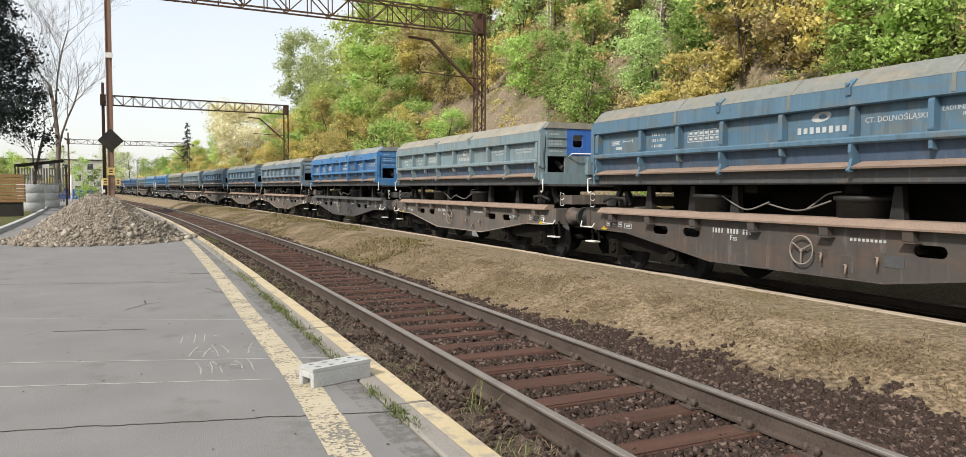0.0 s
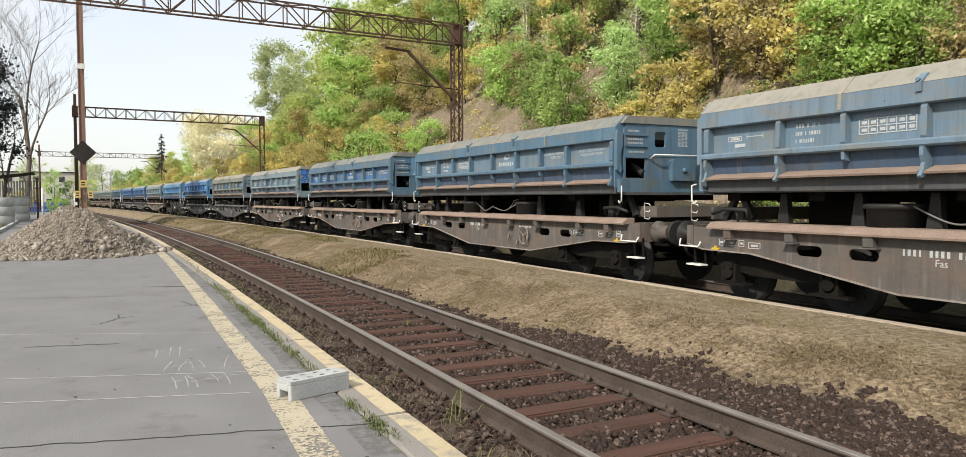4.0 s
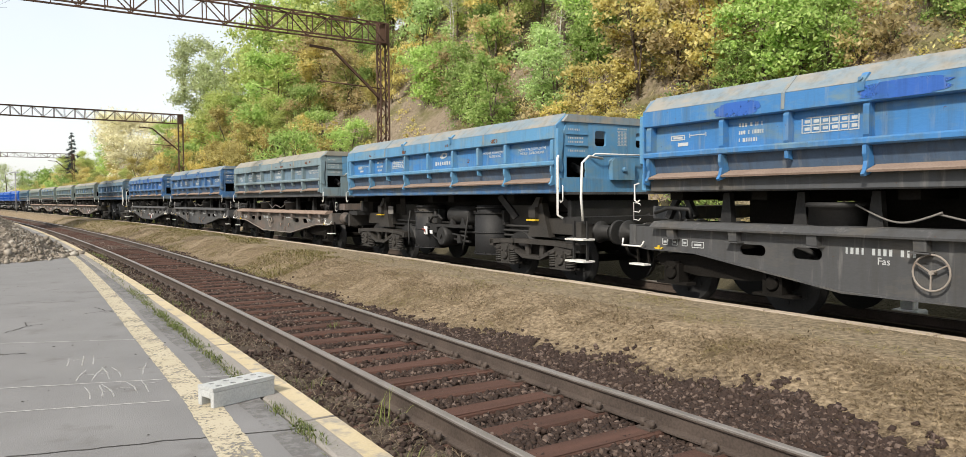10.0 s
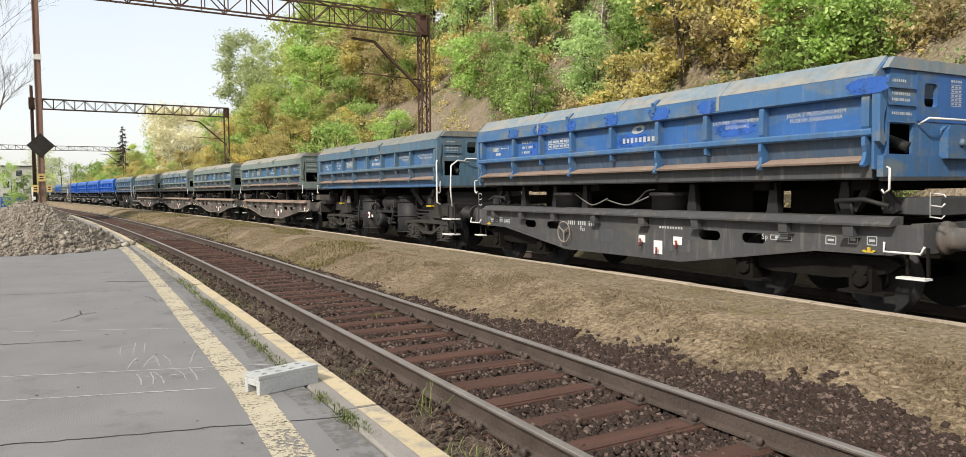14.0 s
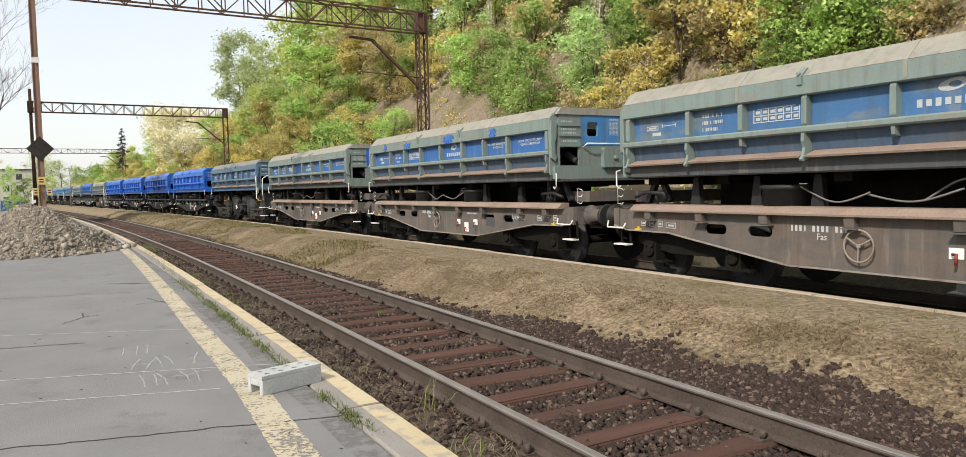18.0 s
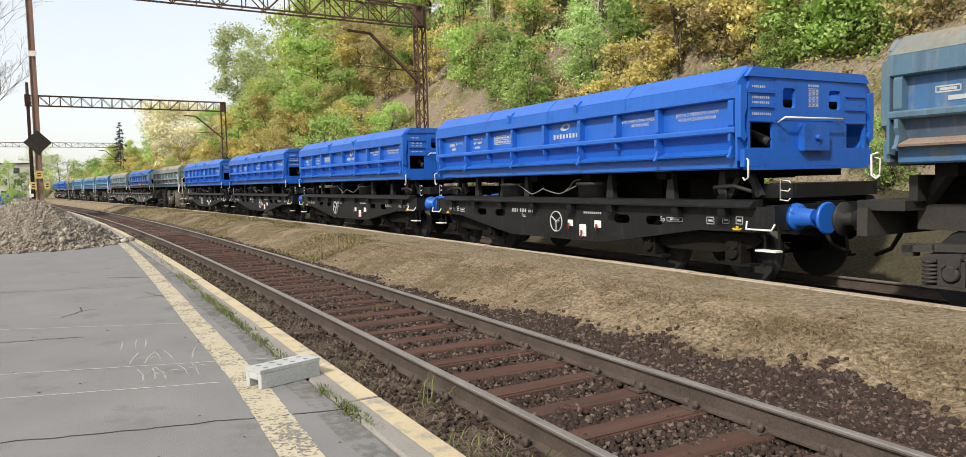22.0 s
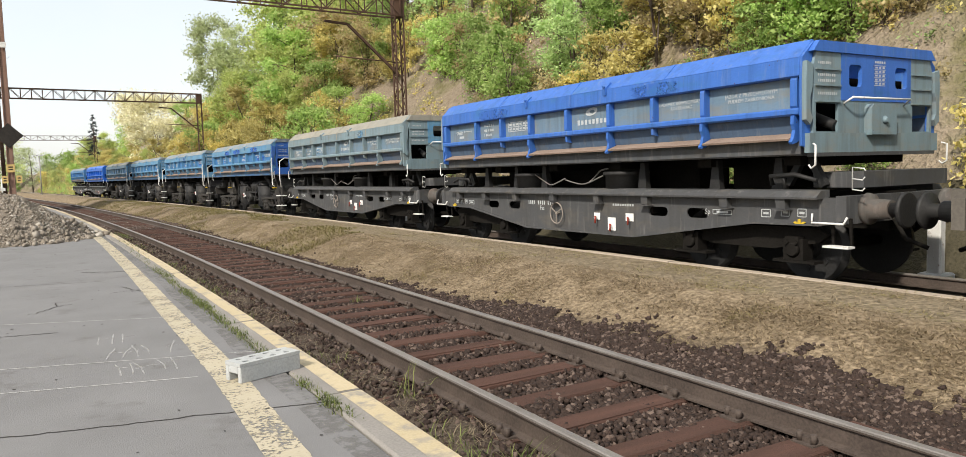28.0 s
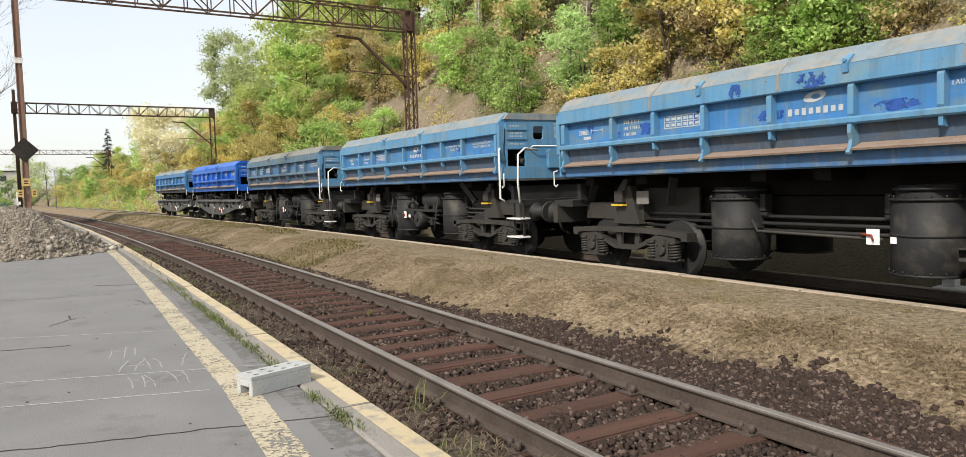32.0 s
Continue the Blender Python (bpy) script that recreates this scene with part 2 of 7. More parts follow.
M["olive"] = paint("dull_olive_grey_paint", (0.15, 0.17, 0.14), (0.2, 0.18, 0.14), 0.5)
M["greypanel"] = paint("dusty_slate_panel_paint", (0.12, 0.15, 0.17), (0.2, 0.19, 0.16), 0.5)
M["hood"] = paint("dust_coated_hood", (0.22, 0.214, 0.182), (0.28, 0.262, 0.22), 0.5, 0.9)
M["hoodblue"] = paint("dusty_blue_hood", (0.15, 0.2, 0.235), (0.26, 0.25, 0.22), 0.7, 0.85)
M["frame"] = paint("brown_grey_frame_paint", (0.08, 0.075, 0.069), (0.13, 0.1, 0.083), 0.65, 0.85)
M["framebrown"] = paint("grimy_brown_frame_paint", (0.05, 0.046, 0.043), (0.085, 0.062, 0.05), 0.55, 0.7)
M["gear"] = mat("dusty_brown_running_gear", (0.016, 0.015, 0.0138), (0.052, 0.047, 0.0415), 0.65, scale=2.5, fine=30, spread=0.9, bump=0.25, spec=0.4)
M["barrel"] = mat("dark_grey_cylinder_paint", (0.009, 0.0095, 0.0105), (0.024, 0.0245, 0.026), 0.62, scale=1.5, fine=25, spread=0.9, bump=0.15, spec=0.35, stain=(0.05, 0.045, 0.038), stain_amt=0.35, stain_scale=2.0)
M["dusty"] = mat("dust_coated_running_gear", (0.075, 0.068, 0.06), (0.15, 0.135, 0.115), 0.85, scale=2.5, fine=30, spread=0.9, bump=0.2)
M["flange"] = paint("dusty_bottom_flange", (0.22, 0.195, 0.17), (0.16, 0.12, 0.095), 0.4, 0.9)
M["rustspot"] = mat("bare_rusty_spot", (0.13, 0.055, 0.035), (0.22, 0.12, 0.085), 0.9, scale=8, fine=60, spread=0.9)
M["framedark"] = paint("dark_grey_frame_paint", (0.048, 0.05, 0.053), (0.085, 0.08, 0.072), 0.4, 0.7)
M["sillgrey"] = paint("grimy_sill_paint", (0.05, 0.055, 0.062), (0.085, 0.08, 0.072), 0.4, 0.7)
M["frameblack"] = paint("black_frame_paint", (0.007, 0.0075, 0.0085), (0.02, 0.02, 0.021), 0.2, 0.5)
M["frameblack"].node_tree.nodes["Principled BSDF"].inputs["Specular IOR Level"].default_value = 0.2
M["rust"] = mat("rusty_ledge", (0.17, 0.122, 0.097), (0.32, 0.25, 0.205), 0.9, scale=3, fine=40, spread=0.9)
# underframe grime, darkened so its colour carries the shadow under the wagons
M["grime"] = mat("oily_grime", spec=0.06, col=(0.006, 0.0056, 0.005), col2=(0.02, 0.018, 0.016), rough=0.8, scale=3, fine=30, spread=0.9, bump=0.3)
# lower panels: dust, plus the mid rail's shade put into the colour
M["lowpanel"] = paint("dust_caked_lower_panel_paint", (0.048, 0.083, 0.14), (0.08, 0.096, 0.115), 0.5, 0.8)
M["grimemid"] = mat("dusty_dark_metal", (0.01, 0.0102, 0.0106), (0.034, 0.0335, 0.033), 0.6, spec=0.32, scale=2.5, fine=30, spread=0.9, bump=0.2)
M["letter"] = mat("white_lettering", (0.48, 0.5, 0.5), (0.34, 0.37, 0.39), 0.7, scale=6, fine=60)
M["plate"] = mat("clean_white_enamel", (0.78, 0.78, 0.77), (0.7, 0.7, 0.69), 0.5, scale=6, fine=50, spread=0.5, bump=0.03)
M["leverred"] = mat("red_lever_paint", (0.3, 0.04, 0.025), (0.2, 0.05, 0.035), 0.6)
M["hookyel"] = mat("yellow_paint", (0.6, 0.42, 0.03), (0.5, 0.35, 0.04), 0.6)
M["hose"] = mat("grey_rubber", (0.13, 0.125, 0.12), (0.2, 0.19, 0.18), 0.7)
M["patchblue"] = paint("touched_up_blue_paint", (0.03, 0.15, 0.5), (0.05, 0.15, 0.4), 0.3)
M["patchdark"] = paint("dark_blue_primer_spots", (0.015, 0.07, 0.3), (0.03, 0.1, 0.3), 0.2)


# ---- building tools ----
def box(bm, c, s, r=None):
    """A box at centre c with sides s, turned by the matrix r."""
    m = Matrix.Translation(c) @ (r.to_4x4() if r else Matrix()) @ Matrix.Diagonal((*s, 1))
    v = [bm.verts.new(m @ Vector((x, y, z))) for x in (-0.5, 0.5) for y in (-0.5, 0.5) for z in (-0.5, 0.5)]
    for q in ((0, 1, 3, 2), (4, 6, 7, 5), (0, 4, 5, 1), (2, 3, 7, 6), (0, 2, 6, 4), (1, 5, 7, 3)):
        bm.faces.new([v[i] for i in q])


def beam(bm, a, b, w, h=None):
    """A bar of width w and height h from a to b."""
    a, b = Vector(a), Vector(b)
    d = b - a
    box(bm, (a + b) / 2, (w, h or w, d.length), d.to_track_quat("Z", "Y").to_matrix())


def prism(bm, prof, x0, x1, axis="x"):
    """The closed outline prof, pulled from x0 to x1 along the axis."""
    put = {"x": lambda p, t: (t, p[0], p[1]), "y": lambda p, t: (p[0], t, p[1]), "z": lambda p, t: (p[0], p[1], t)}[axis]
    a = [bm.verts.new(put(p, x0)) for p in prof]
    b = [bm.verts.new(put(p, x1)) for p in prof]
    n = len(prof)
    for i in range(n):
        bm.faces.new((a[i], a[(i + 1) % n], b[(i + 1) % n], b[i]))
    bm.faces.new(a[::-1]), bm.faces.new(b)


def rod(bm, pts, r, seg=8, caps=True):
    """A round bar along the points; r one radius or one for each point."""
    pts = [Vector(p) for p in pts]
    rs = r if isinstance(r, (list, tuple)) else [r] * len(pts)
    rings, side = [], None
    for i, p in enumerate(pts):
        d = (pts[min(i + 1, len(pts) - 1)] - pts[max(i - 1, 0)]).normalized()
        if side is None:
            side = d.orthogonal().normalized()
        side = (side - d * side.dot(d)).normalized()
        up = d.cross(side)
        rings.append([bm.verts.new(p + (side * math.cos(a) + up * math.sin(a)) * rs[i]) for a in [2 * math.pi * k / seg for k in range(seg)]])
    for u, v in zip(rings, rings[1:]):
        for k in range(seg):
            f = bm.faces.new((u[k], u[(k + 1) % seg], v[(k + 1) % seg], v[k]))
            f.smooth = True
    if caps:
        bm.faces.new(rings[0][::-1]), bm.faces.new(rings[-1])


def finish(name, bm, material, smooth=False):
    bmesh.ops.recalc_face_normals(bm, faces=bm.faces)
    me = bpy.data.meshes.new(name)
    bm.to_mesh(me)
    bm.free()
    me.materials.append(M[material] if isinstance(material, str) else material)
    return me


def part(name, bm, material="grey", parent=None, label="", m=None):
    """Links a bmesh (or a ready mesh) as one mesh object, under a parent."""
    me = bm if isinstance(bm, bpy.types.Mesh) else finish(name, bm, material)
    ob = new(name, me)
    if m is not None:
        ob.matrix_basis = m
    ob.parent = parent
    if label:
        ob["label"] = label
    return ob


def B():
    return bmesh.new()


def sheet(name, pts, cols, material, smooth=True):
    """A surface from rows of points."""
    v = [p for row in pts for p in row]
    n = len(pts[0])
    f = [(i * n + j, i * n + j + 1, (i + 1) * n + j + 1, (i + 1) * n + j) for i in range(len(pts) - 1) for j in range(n - 1)]
    me = bpy.data.meshes.new(name)
    me.from_pydata(v, [], f)
    me.materials.append(M[material])
    if smooth:
        me.polygons.foreach_set("use_smooth", [True] * len(f))
    me.update()
    return me


from mathutils.geometry import tessellate_polygon
def plate(bm, outer, holes, y0, y1):
    """A flat plate in the x-z plane between y0 and y1, with holes through it."""
    loops = [outer] + list(holes)
    flat = [p for lo in loops for p in lo]
    tris = tessellate_polygon([[Vector((x, z, 0)) for x, z in lo] for lo in loops])
    a = [bm.verts.new((x, y0, z)) for x, z in flat]
    b = [bm.verts.new((x, y1, z)) for x, z in flat]
    for t in tris:
        bm.faces.new([a[i] for i in t])
        bm.faces.new([b[i] for i in t][::-1])
    k = 0
    for lo in loops:
        n = len(lo)
        for i in range(n):
            bm.faces.new((a[k + i], a[k + (i + 1) % n], b[k + (i + 1) % n], b[k + i]))
        k += n


def oblong(cx, cz, w, h, n=6):
    r = h / 2
    return [(cx + (w / 2 - r) + r * math.cos(t), cz + r * math.sin(t)) for t in [-math.pi / 2 + math.pi * i / n for i in range(n + 1)]] + \
           [(cx - (w / 2 - r) + r * math.cos(t), cz + r * math.sin(t)) for t in [math.pi / 2 + math.pi * i / n for i in range(n + 1)]]


# ---- the line: a left-hand curve that eases into a straight; s along it, d to its right ----
K0, S_A, S_B = 1 / 563.0, 24.0, 100.0
DS = 0.5
_S = np.arange(-200, 900, DS)
_K = np.where(_S < -60, 0, np.where(_S < S_A, K0, np.where(_S < S_B, K0 * (S_B - _S) / (S_B - S_A), 0)))
_T = np.cumsum(_K) * DS
_T -= np.interp(0, _S, _T)
_X, _Y = np.cumsum(-np.sin(_T)) * DS, np.cumsum(np.cos(_T)) * DS
_X -= np.interp(0, _S, _X)
_Y -= np.interp(0, _S, _Y)


def line(s, d=0.0, z=0.0):
    t = float(np.interp(s, _S, _T))
    return Vector((float(np.interp(s, _S, _X)) + d * math.cos(t), float(np.interp(s, _S, _Y)) + d * math.sin(t), z))


def heading(s):
    return math.degrees(float(np.interp(s, _S, _T)))


def on_line(s, d, z=0.0):
    """A pose on the line: x to its right, y along it."""
    p = line(s, d, z)
    return pose(p.x, p.y, p.z, 0, 0, heading(s))


RAIL = -0.225                # top of the rails; the platform is 0
NEAR, FAR = 3.367, 9.55       # middles of the two tracks
EDGE, EDGE2 = 1.634, 7.87    # edges of the platform and of the low island platform


# ---- ground, platforms, tracks ----
def bumps(x, y, k, a):
    return a * noise.noise((x * k, y * k, 1.7))


def strip(name, prof, s0, s1, step, material, wob=0.0, k=1.0):
    """A band of ground along the line; prof: (d, z) across it."""
    rows = []
    n = max(1, round((s1 - s0) / step))
    for i in range(n + 1):
        s = s0 + (s1 - s0) * i / n
        row = []
        for d, z in prof:
            p = line(s, d)
            row.append((p.x, p.y, z + (bumps(p.x, p.y, k, wob) + bumps(p.x, p.y, k * 3.3, wob * 0.5) if wob else 0)))
        rows.append(row)
    return sheet(name, rows, 0, material)


def lerp_prof(pts, n):
    out = []
    for (a, za), (b, zb) in zip(pts, pts[1:]):
        out += [(a + (b - a) * i / n, za + (zb - za) * i / n) for i in range(n)]
    return out + [pts[-1]]


ground = part("ground", sheet("ground", [[(x, y, -1.2) for x in range(-1500, 1501, 300)] for y in range(-600, 2401, 300)], 0, "grassfar"), None)
tagged(ground, "flat meadow ground that runs to the horizon", "ground", kind="structure")

# far bed and near bed of ballast
bed = part("ballast_bed", strip("ballast_bed", lerp_prof([(EDGE - 0.02, -0.46), (2.2, -0.46), (2.6, -0.455), (4.1, -0.455), (4.7, -0.46), (5.2, -0.42)], 8), -12, 260, 0.35, "ballast", 0.02, 2.2))
tagged(bed, "dark reddish brown ballast stones between the rails", "ballast", kind="structure")
soil = part("soil_strip", strip("soil_strip", lerp_prof([(EDGE - 0.05, -0.40), (2.0, -0.392), (2.42, -0.385), (2.5, -0.46)], 6), -12, 120, 0.25, "soil", 0.02, 3.0))
tagged(soil, "dark earth between the platform wall and the rail", "soil", kind="structure")
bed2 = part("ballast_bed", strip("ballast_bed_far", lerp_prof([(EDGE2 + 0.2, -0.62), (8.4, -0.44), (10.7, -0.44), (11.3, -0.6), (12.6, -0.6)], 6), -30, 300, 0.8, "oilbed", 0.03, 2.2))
tagged(bed2, "dark oily ballast under the freight train", "ballast", kind="structure")


def bank_foot(s):
    """Where the dry grass of the bank begins."""
    return float(np.interp(s, (0, 2, 4.5, 8, 11), (5.0, 5.05, 5.35, 5.05, 4.75)))


def bank_z(d, s):
    t = min(1, max(0, (d - 4.75) / 1.7))
    t = t * t * (3 - 2 * t)
    return -0.43 + 0.40 * t


rows = []
for i in range(0, 760):
    s = -12 + 0.3 * i if i < 400 else 108 + (i - 400) * 0.6
    row = []
    for j in range(34):
        d = 4.55 + (EDGE2 - 0.18 - 4.55) * j / 33
        p = line(s, d)
        w = 0.022 * min(1, (EDGE2 - 0.18 - d) / 0.8)
        row.append((p.x, p.y, bank_z(d, s) + bumps(p.x, p.y, 1.1, w) + bumps(p.x, p.y, 4.0, w * 0.6)))
    rows.append(row)
bank = part("grass_bank", sheet("grass_bank", rows, 0, "drygrass"))
gw = bank.data.attributes.new("grass", "FLOAT", "POINT")
tw = bank.data.attributes.new("trodden", "FLOAT", "POINT")
wa, wb = [], []
for i in range(760):
    s = -12 + 0.3 * i if i < 400 else 108 + (i - 400) * 0.6
    f = bank_foot(s)
    for j in range(34):
        d = 4.55 + (EDGE2 - 0.18 - 4.55) * j / 33
        wa.append(min(1, max(0, 0.5 + (d - f) / 0.9)))
        wb.append(min(1, max(0, 0.5 + (d - 6.45) / 0.8)) * 0.9)
gw.data.foreach_set("value", wa)
tw.data.foreach_set("value", wb)
tagged(bank, "low bank of dry straw-coloured grass between the tracks", "ground", kind="structure")

# platform
pl = part("platform", strip("platform", [(-3.6, -0.45), (-3.6, 0.0), (-2.5, 0.0), (-1.0, 0.0), (0.0, 0.0), (1.335, 0.0), (1.335, -0.45)], -15, 95, 1.0, "asphalt"))
tagged(pl, "worn grey asphalt station platform", "platform", kind="structure")
for poly in pl.data.polygons:
    poly.use_smooth = False


def curved_block(name, s0, s1, d0, d1, z0, z1, material, parent=None, n=1, r=0.008):
    """A kerb stone or painted strip that follows the line, with eased top edges."""
    bm = B()
    prev = None
    for i in range(n + 1):
        s = s0 + (s1 - s0) * i / n
        ring = [bm.verts.new(line(s, d, z)) for d, z in ((d0, z0), (d0, z1 - r), (d0 + r, z1), (d1 - r, z1), (d1, z1 - r), (d1, z0))]
        if prev:
            for k in range(6):
                bm.faces.new((prev[k], prev[(k + 1) % 6], ring[(k + 1) % 6], ring[k]))
        else:
            bm.faces.new(ring[::-1])
        prev = ring
    bm.faces.new(prev)
    return part(name, bm, material, parent)


# island platform edge: a low concrete wall with a pale lip
lip = tagged(new("island_edge"), "pale concrete edge of the low island platform", "platform edge", kind="structure")
s = -12.0
while s < 150:
    n = 2.0
    o = curved_block("edge_slab", s + 0.012, s + n - 0.012, EDGE2 - 0.16, EDGE2, -0.62, -0.025 + random.uniform(-0.008, 0.012), "lip", lip)
    s += n


def rails(mid, s0, s1):
    for side, sg in (("rail", -1), ("rail", 1)):
        ob = tagged(new("rail"), "long steel rail with a worn shiny head and rusty flanks", "rail", "rails of the tracks")
        for nm, prof, ma in (("rail_web", [(-0.07, -0.17), (0.07, -0.17), (0.07, -0.155), (0.012, -0.14), (0.01, -0.045), (0.034, -0.032), (0.036, -0.008), (-0.036, -0.008), (-0.034, -0.032), (-0.01, -0.045), (-0.012, -0.14), (-0.07, -0.155)], "rail"),
                             ("rail_head", [(-0.0362, -0.02), (0.0362, -0.02), (0.0362, -0.006), (0.026, 0.0), (-0.026, 0.0), (-0.0362, -0.006)], "railtop")):
            v, f = [], []
            n = int((s1 - s0) / 1.0)
            k = len(prof)
            for i in range(n + 1):
                for dx, dz in prof:
                    v.append(line(s0 + (s1 - s0) * i / n, mid + sg * 0.7525 + dx, RAIL + dz))
                if i:
                    f += [((i - 1) * k + j, (i - 1) * k + (j + 1) % k, i * k + (j + 1) % k, i * k + j) for j in range(k)]
            f += [tuple(range(k)), tuple(n * k + j for j in range(k))[::-1]]
            me = bpy.data.meshes.new(nm)
            me.from_pydata(v, [], f)
            me.materials.append(M[ma])
            part(nm, me, ma, ob)


rails(NEAR, -12, 240)
rails(FAR, -30, 300)


# ---- near track: sleepers, chairs, stones ----
def smooth_mesh(name, v, f, material):
    me = bpy.data.meshes.new(name)
    me.from_pydata(v, [], f)
    me.materials.append(M[material])
    me.update()
    return me


def worn_box(name, a, b, c, material, seed, wob=0.012):
    """A timber with eased, slightly uneven edges."""
    bm = B()
    box(bm, (0, 0, 0), (a, b, c))
    bmesh.ops.bevel(bm, geom=bm.edges[:], offset=min(a, b, c) * 0.12, segments=1, affect="EDGES")
    rnd = random.Random(seed)
    for v in bm.verts:
        v.co += Vector((rnd.uniform(-1, 1), rnd.uniform(-1, 1), rnd.uniform(-1, 1) * 0.5)) * wob
    return finish(name, bm, material)


track = tagged(new("near_track"), "single track of reddish wooden sleepers in brown ballast", "railway track", kind="structure")
SLEEPER = [worn_box("sleeper", 2.5, 0.24, 0.15, "sleeper", k) for k in range(6)]
bm = B()
box(bm, (0, 0, 0.008), (0.34, 0.16, 0.016))
for x, y in ((-0.12, 0.05), (-0.12, -0.05), (0.12, 0.05), (0.12, -0.05)):
    rod(bm, [(x, y, 0.016), (x, y, 0.075)], 0.022, 6)
box(bm, (-0.1, 0, 0.03), (0.05, 0.1, 0.03)), box(bm, (0.1, 0, 0.03), (0.05, 0.1, 0.03))
CHAIR = finish("rail_chair", bm, "rail")
rnd = random.Random(11)
s, n = -9.0, 0
while s < 130 and n < 232:
    m = on_line(s, NEAR + rnd.uniform(-0.03, 0.03), RAIL - 0.172 - 0.07 + rnd.uniform(-0.012, 0.006)) @ pose(0, 0, 0, 0, 0, rnd.uniform(-1.5, 1.5))
    part("sleeper", rnd.choice(SLEEPER), parent=track, m=m)
    if s < 26:
        for sg in (-1, 1):
            part("rail_chair", CHAIR, parent=track, m=on_line(s, NEAR + sg * 0.7525, RAIL - 0.17))
    s += 0.6 + rnd.uniform(-0.02, 0.02)
    n += 1


def scatter_stones(name, n, where, lo, hi, seed, material):
    """Loose broken stones as one object; where(rnd) gives x, y, z."""
    rg = np.random.default_rng(seed)
    base = np.array([(x, y, z) for x in (-1, 1) for y in (-1, 1) for z in (-1, 1)], float) * 0.5
    quads = np.array(((0, 1, 3, 2), (4, 6, 7, 5), (0, 4, 5, 1), (2, 3, 7, 6), (0, 2, 6, 4), (1, 5, 7, 3)))
    P = np.array([where(rg) for _ in range(n)])
    size = rg.uniform(lo, hi, (n, 1, 1)) * rg.uniform(0.6, 1.3, (n, 1, 3))
    V = base[None] * size * rg.uniform(0.55, 1.25, (n, 8, 3))
    q = rg.normal(size=(n, 4))
    q /= np.linalg.norm(q, axis=1)[:, None]
    w, x, y, z = q.T
    R = np.stack([1 - 2 * (y * y + z * z), 2 * (x * y - z * w), 2 * (x * z + y * w), 2 * (x * y + z * w), 1 - 2 * (x * x + z * z), 2 * (y * z - x * w),
                  2 * (x * z - y * w), 2 * (y * z + x * w), 1 - 2 * (x * x + y * y)], 1).reshape(n, 3, 3)
    V = np.einsum("nij,nkj->nki", R, V) + P[:, None, :]
    F = (quads[None] + (np.arange(n) * 8)[:, None, None]).reshape(-1, 4)
    me = bpy.data.meshes.new(name)
    me.vertices.add(n * 8)
    me.vertices.foreach_set("co", V.ravel())
    me.loops.add(F.size)
    me.loops.foreach_set("vertex_index", F.ravel())
    me.polygons.add(len(F))
    me.polygons.foreach_set("loop_start", np.arange(len(F)) * 4)
    me.polygons.foreach_set("loop_total", np.full(len(F), 4))
    me.materials.append(M[material])
    me.update(calc_edges=True)
    me.validate()
    return part(name, me)


def stonemat(name, c1, c2, c3):
    """Stones that differ one from another."""
    m = mat(name, c1, c2, 0.92, scale=9, fine=90, spread=1.0, bump=0.4)
    nt = m.node_tree
    g = nt.nodes.new("ShaderNodeNewGeometry")
    mx = nt.nodes.new("ShaderNodeMix")
    mx.data_type = "RGBA"
    b = nt.nodes["Principled BSDF"]
    src = b.inputs["Base Color"].links[0].from_socket
    nt.links.new(src, mx.inputs[6])
    mx.inputs[7].default_value = (*c3, 1)
    mr = nt.nodes.new("ShaderNodeMapRange")
    mr.inputs[1].default_value, mr.inputs[2].default_value, mr.inputs[4].default_value = 0.72, 1.0, 0.8
    nt.links.new(g.outputs["Random Per Island"], mr.inputs[0]), nt.links.new(mr.outputs[0], mx.inputs[0])
    nt.links.new(mx.outputs[2], b.inputs["Base Color"])
    return m


M["stones"] = stonemat("broken_ballast", (0.016, 0.011, 0.0092), (0.062, 0.041, 0.033), (0.18, 0.133, 0.11))
# same ballast farther off, with haze and grazing light in its colour
M["palestones"] = stonemat("dusty_ballast", (0.045, 0.033, 0.027), (0.13, 0.095, 0.078), (0.26, 0.21, 0.18))
M["rubble"] = stonemat("grey_rubble", (0.15, 0.128, 0.102), (0.29, 0.253, 0.208), (0.46, 0.43, 0.38))


def bed_z(d, x, y):
    z = -0.44
    if d > 4.75:
        return bank_z(d, 0) + bumps(x, y, 1.1, 0.022) + bumps(x, y, 4.0, 0.013) - 0.004
    if d < 2.45:
        z = -0.4
    return z + bumps(x, y, 2.2, 0.03)


def bed_spot(rg):
    while True:
        s = 1.2 + 34 * rg.random() ** 1.7
        d = rg.uniform(1.66, 5.9) if rg.random() < 0.6 else rg.uniform(4.2, 6.2)
        f = bank_foot(s) + 0.25 * noise.noise((s * 0.9, d * 0.9, 7.0)) + 0.3 * noise.noise((s * 6.1, d * 6.1, 7.0)) + 0.2 * (rg.random() - 0.5)
        if d > f and rg.random() > 0.03 * math.exp(-(d - f) / 0.12):
            continue
        if d < 2.42 and rg.random() < 0.6:
            continue
        p = line(s, d)
        return p.x, p.y, bed_z(d, p.x, p.y) + 0.012


st = scatter_stones("ballast_stones", 88000, bed_spot, 0.016, 0.045, 3, "stones")
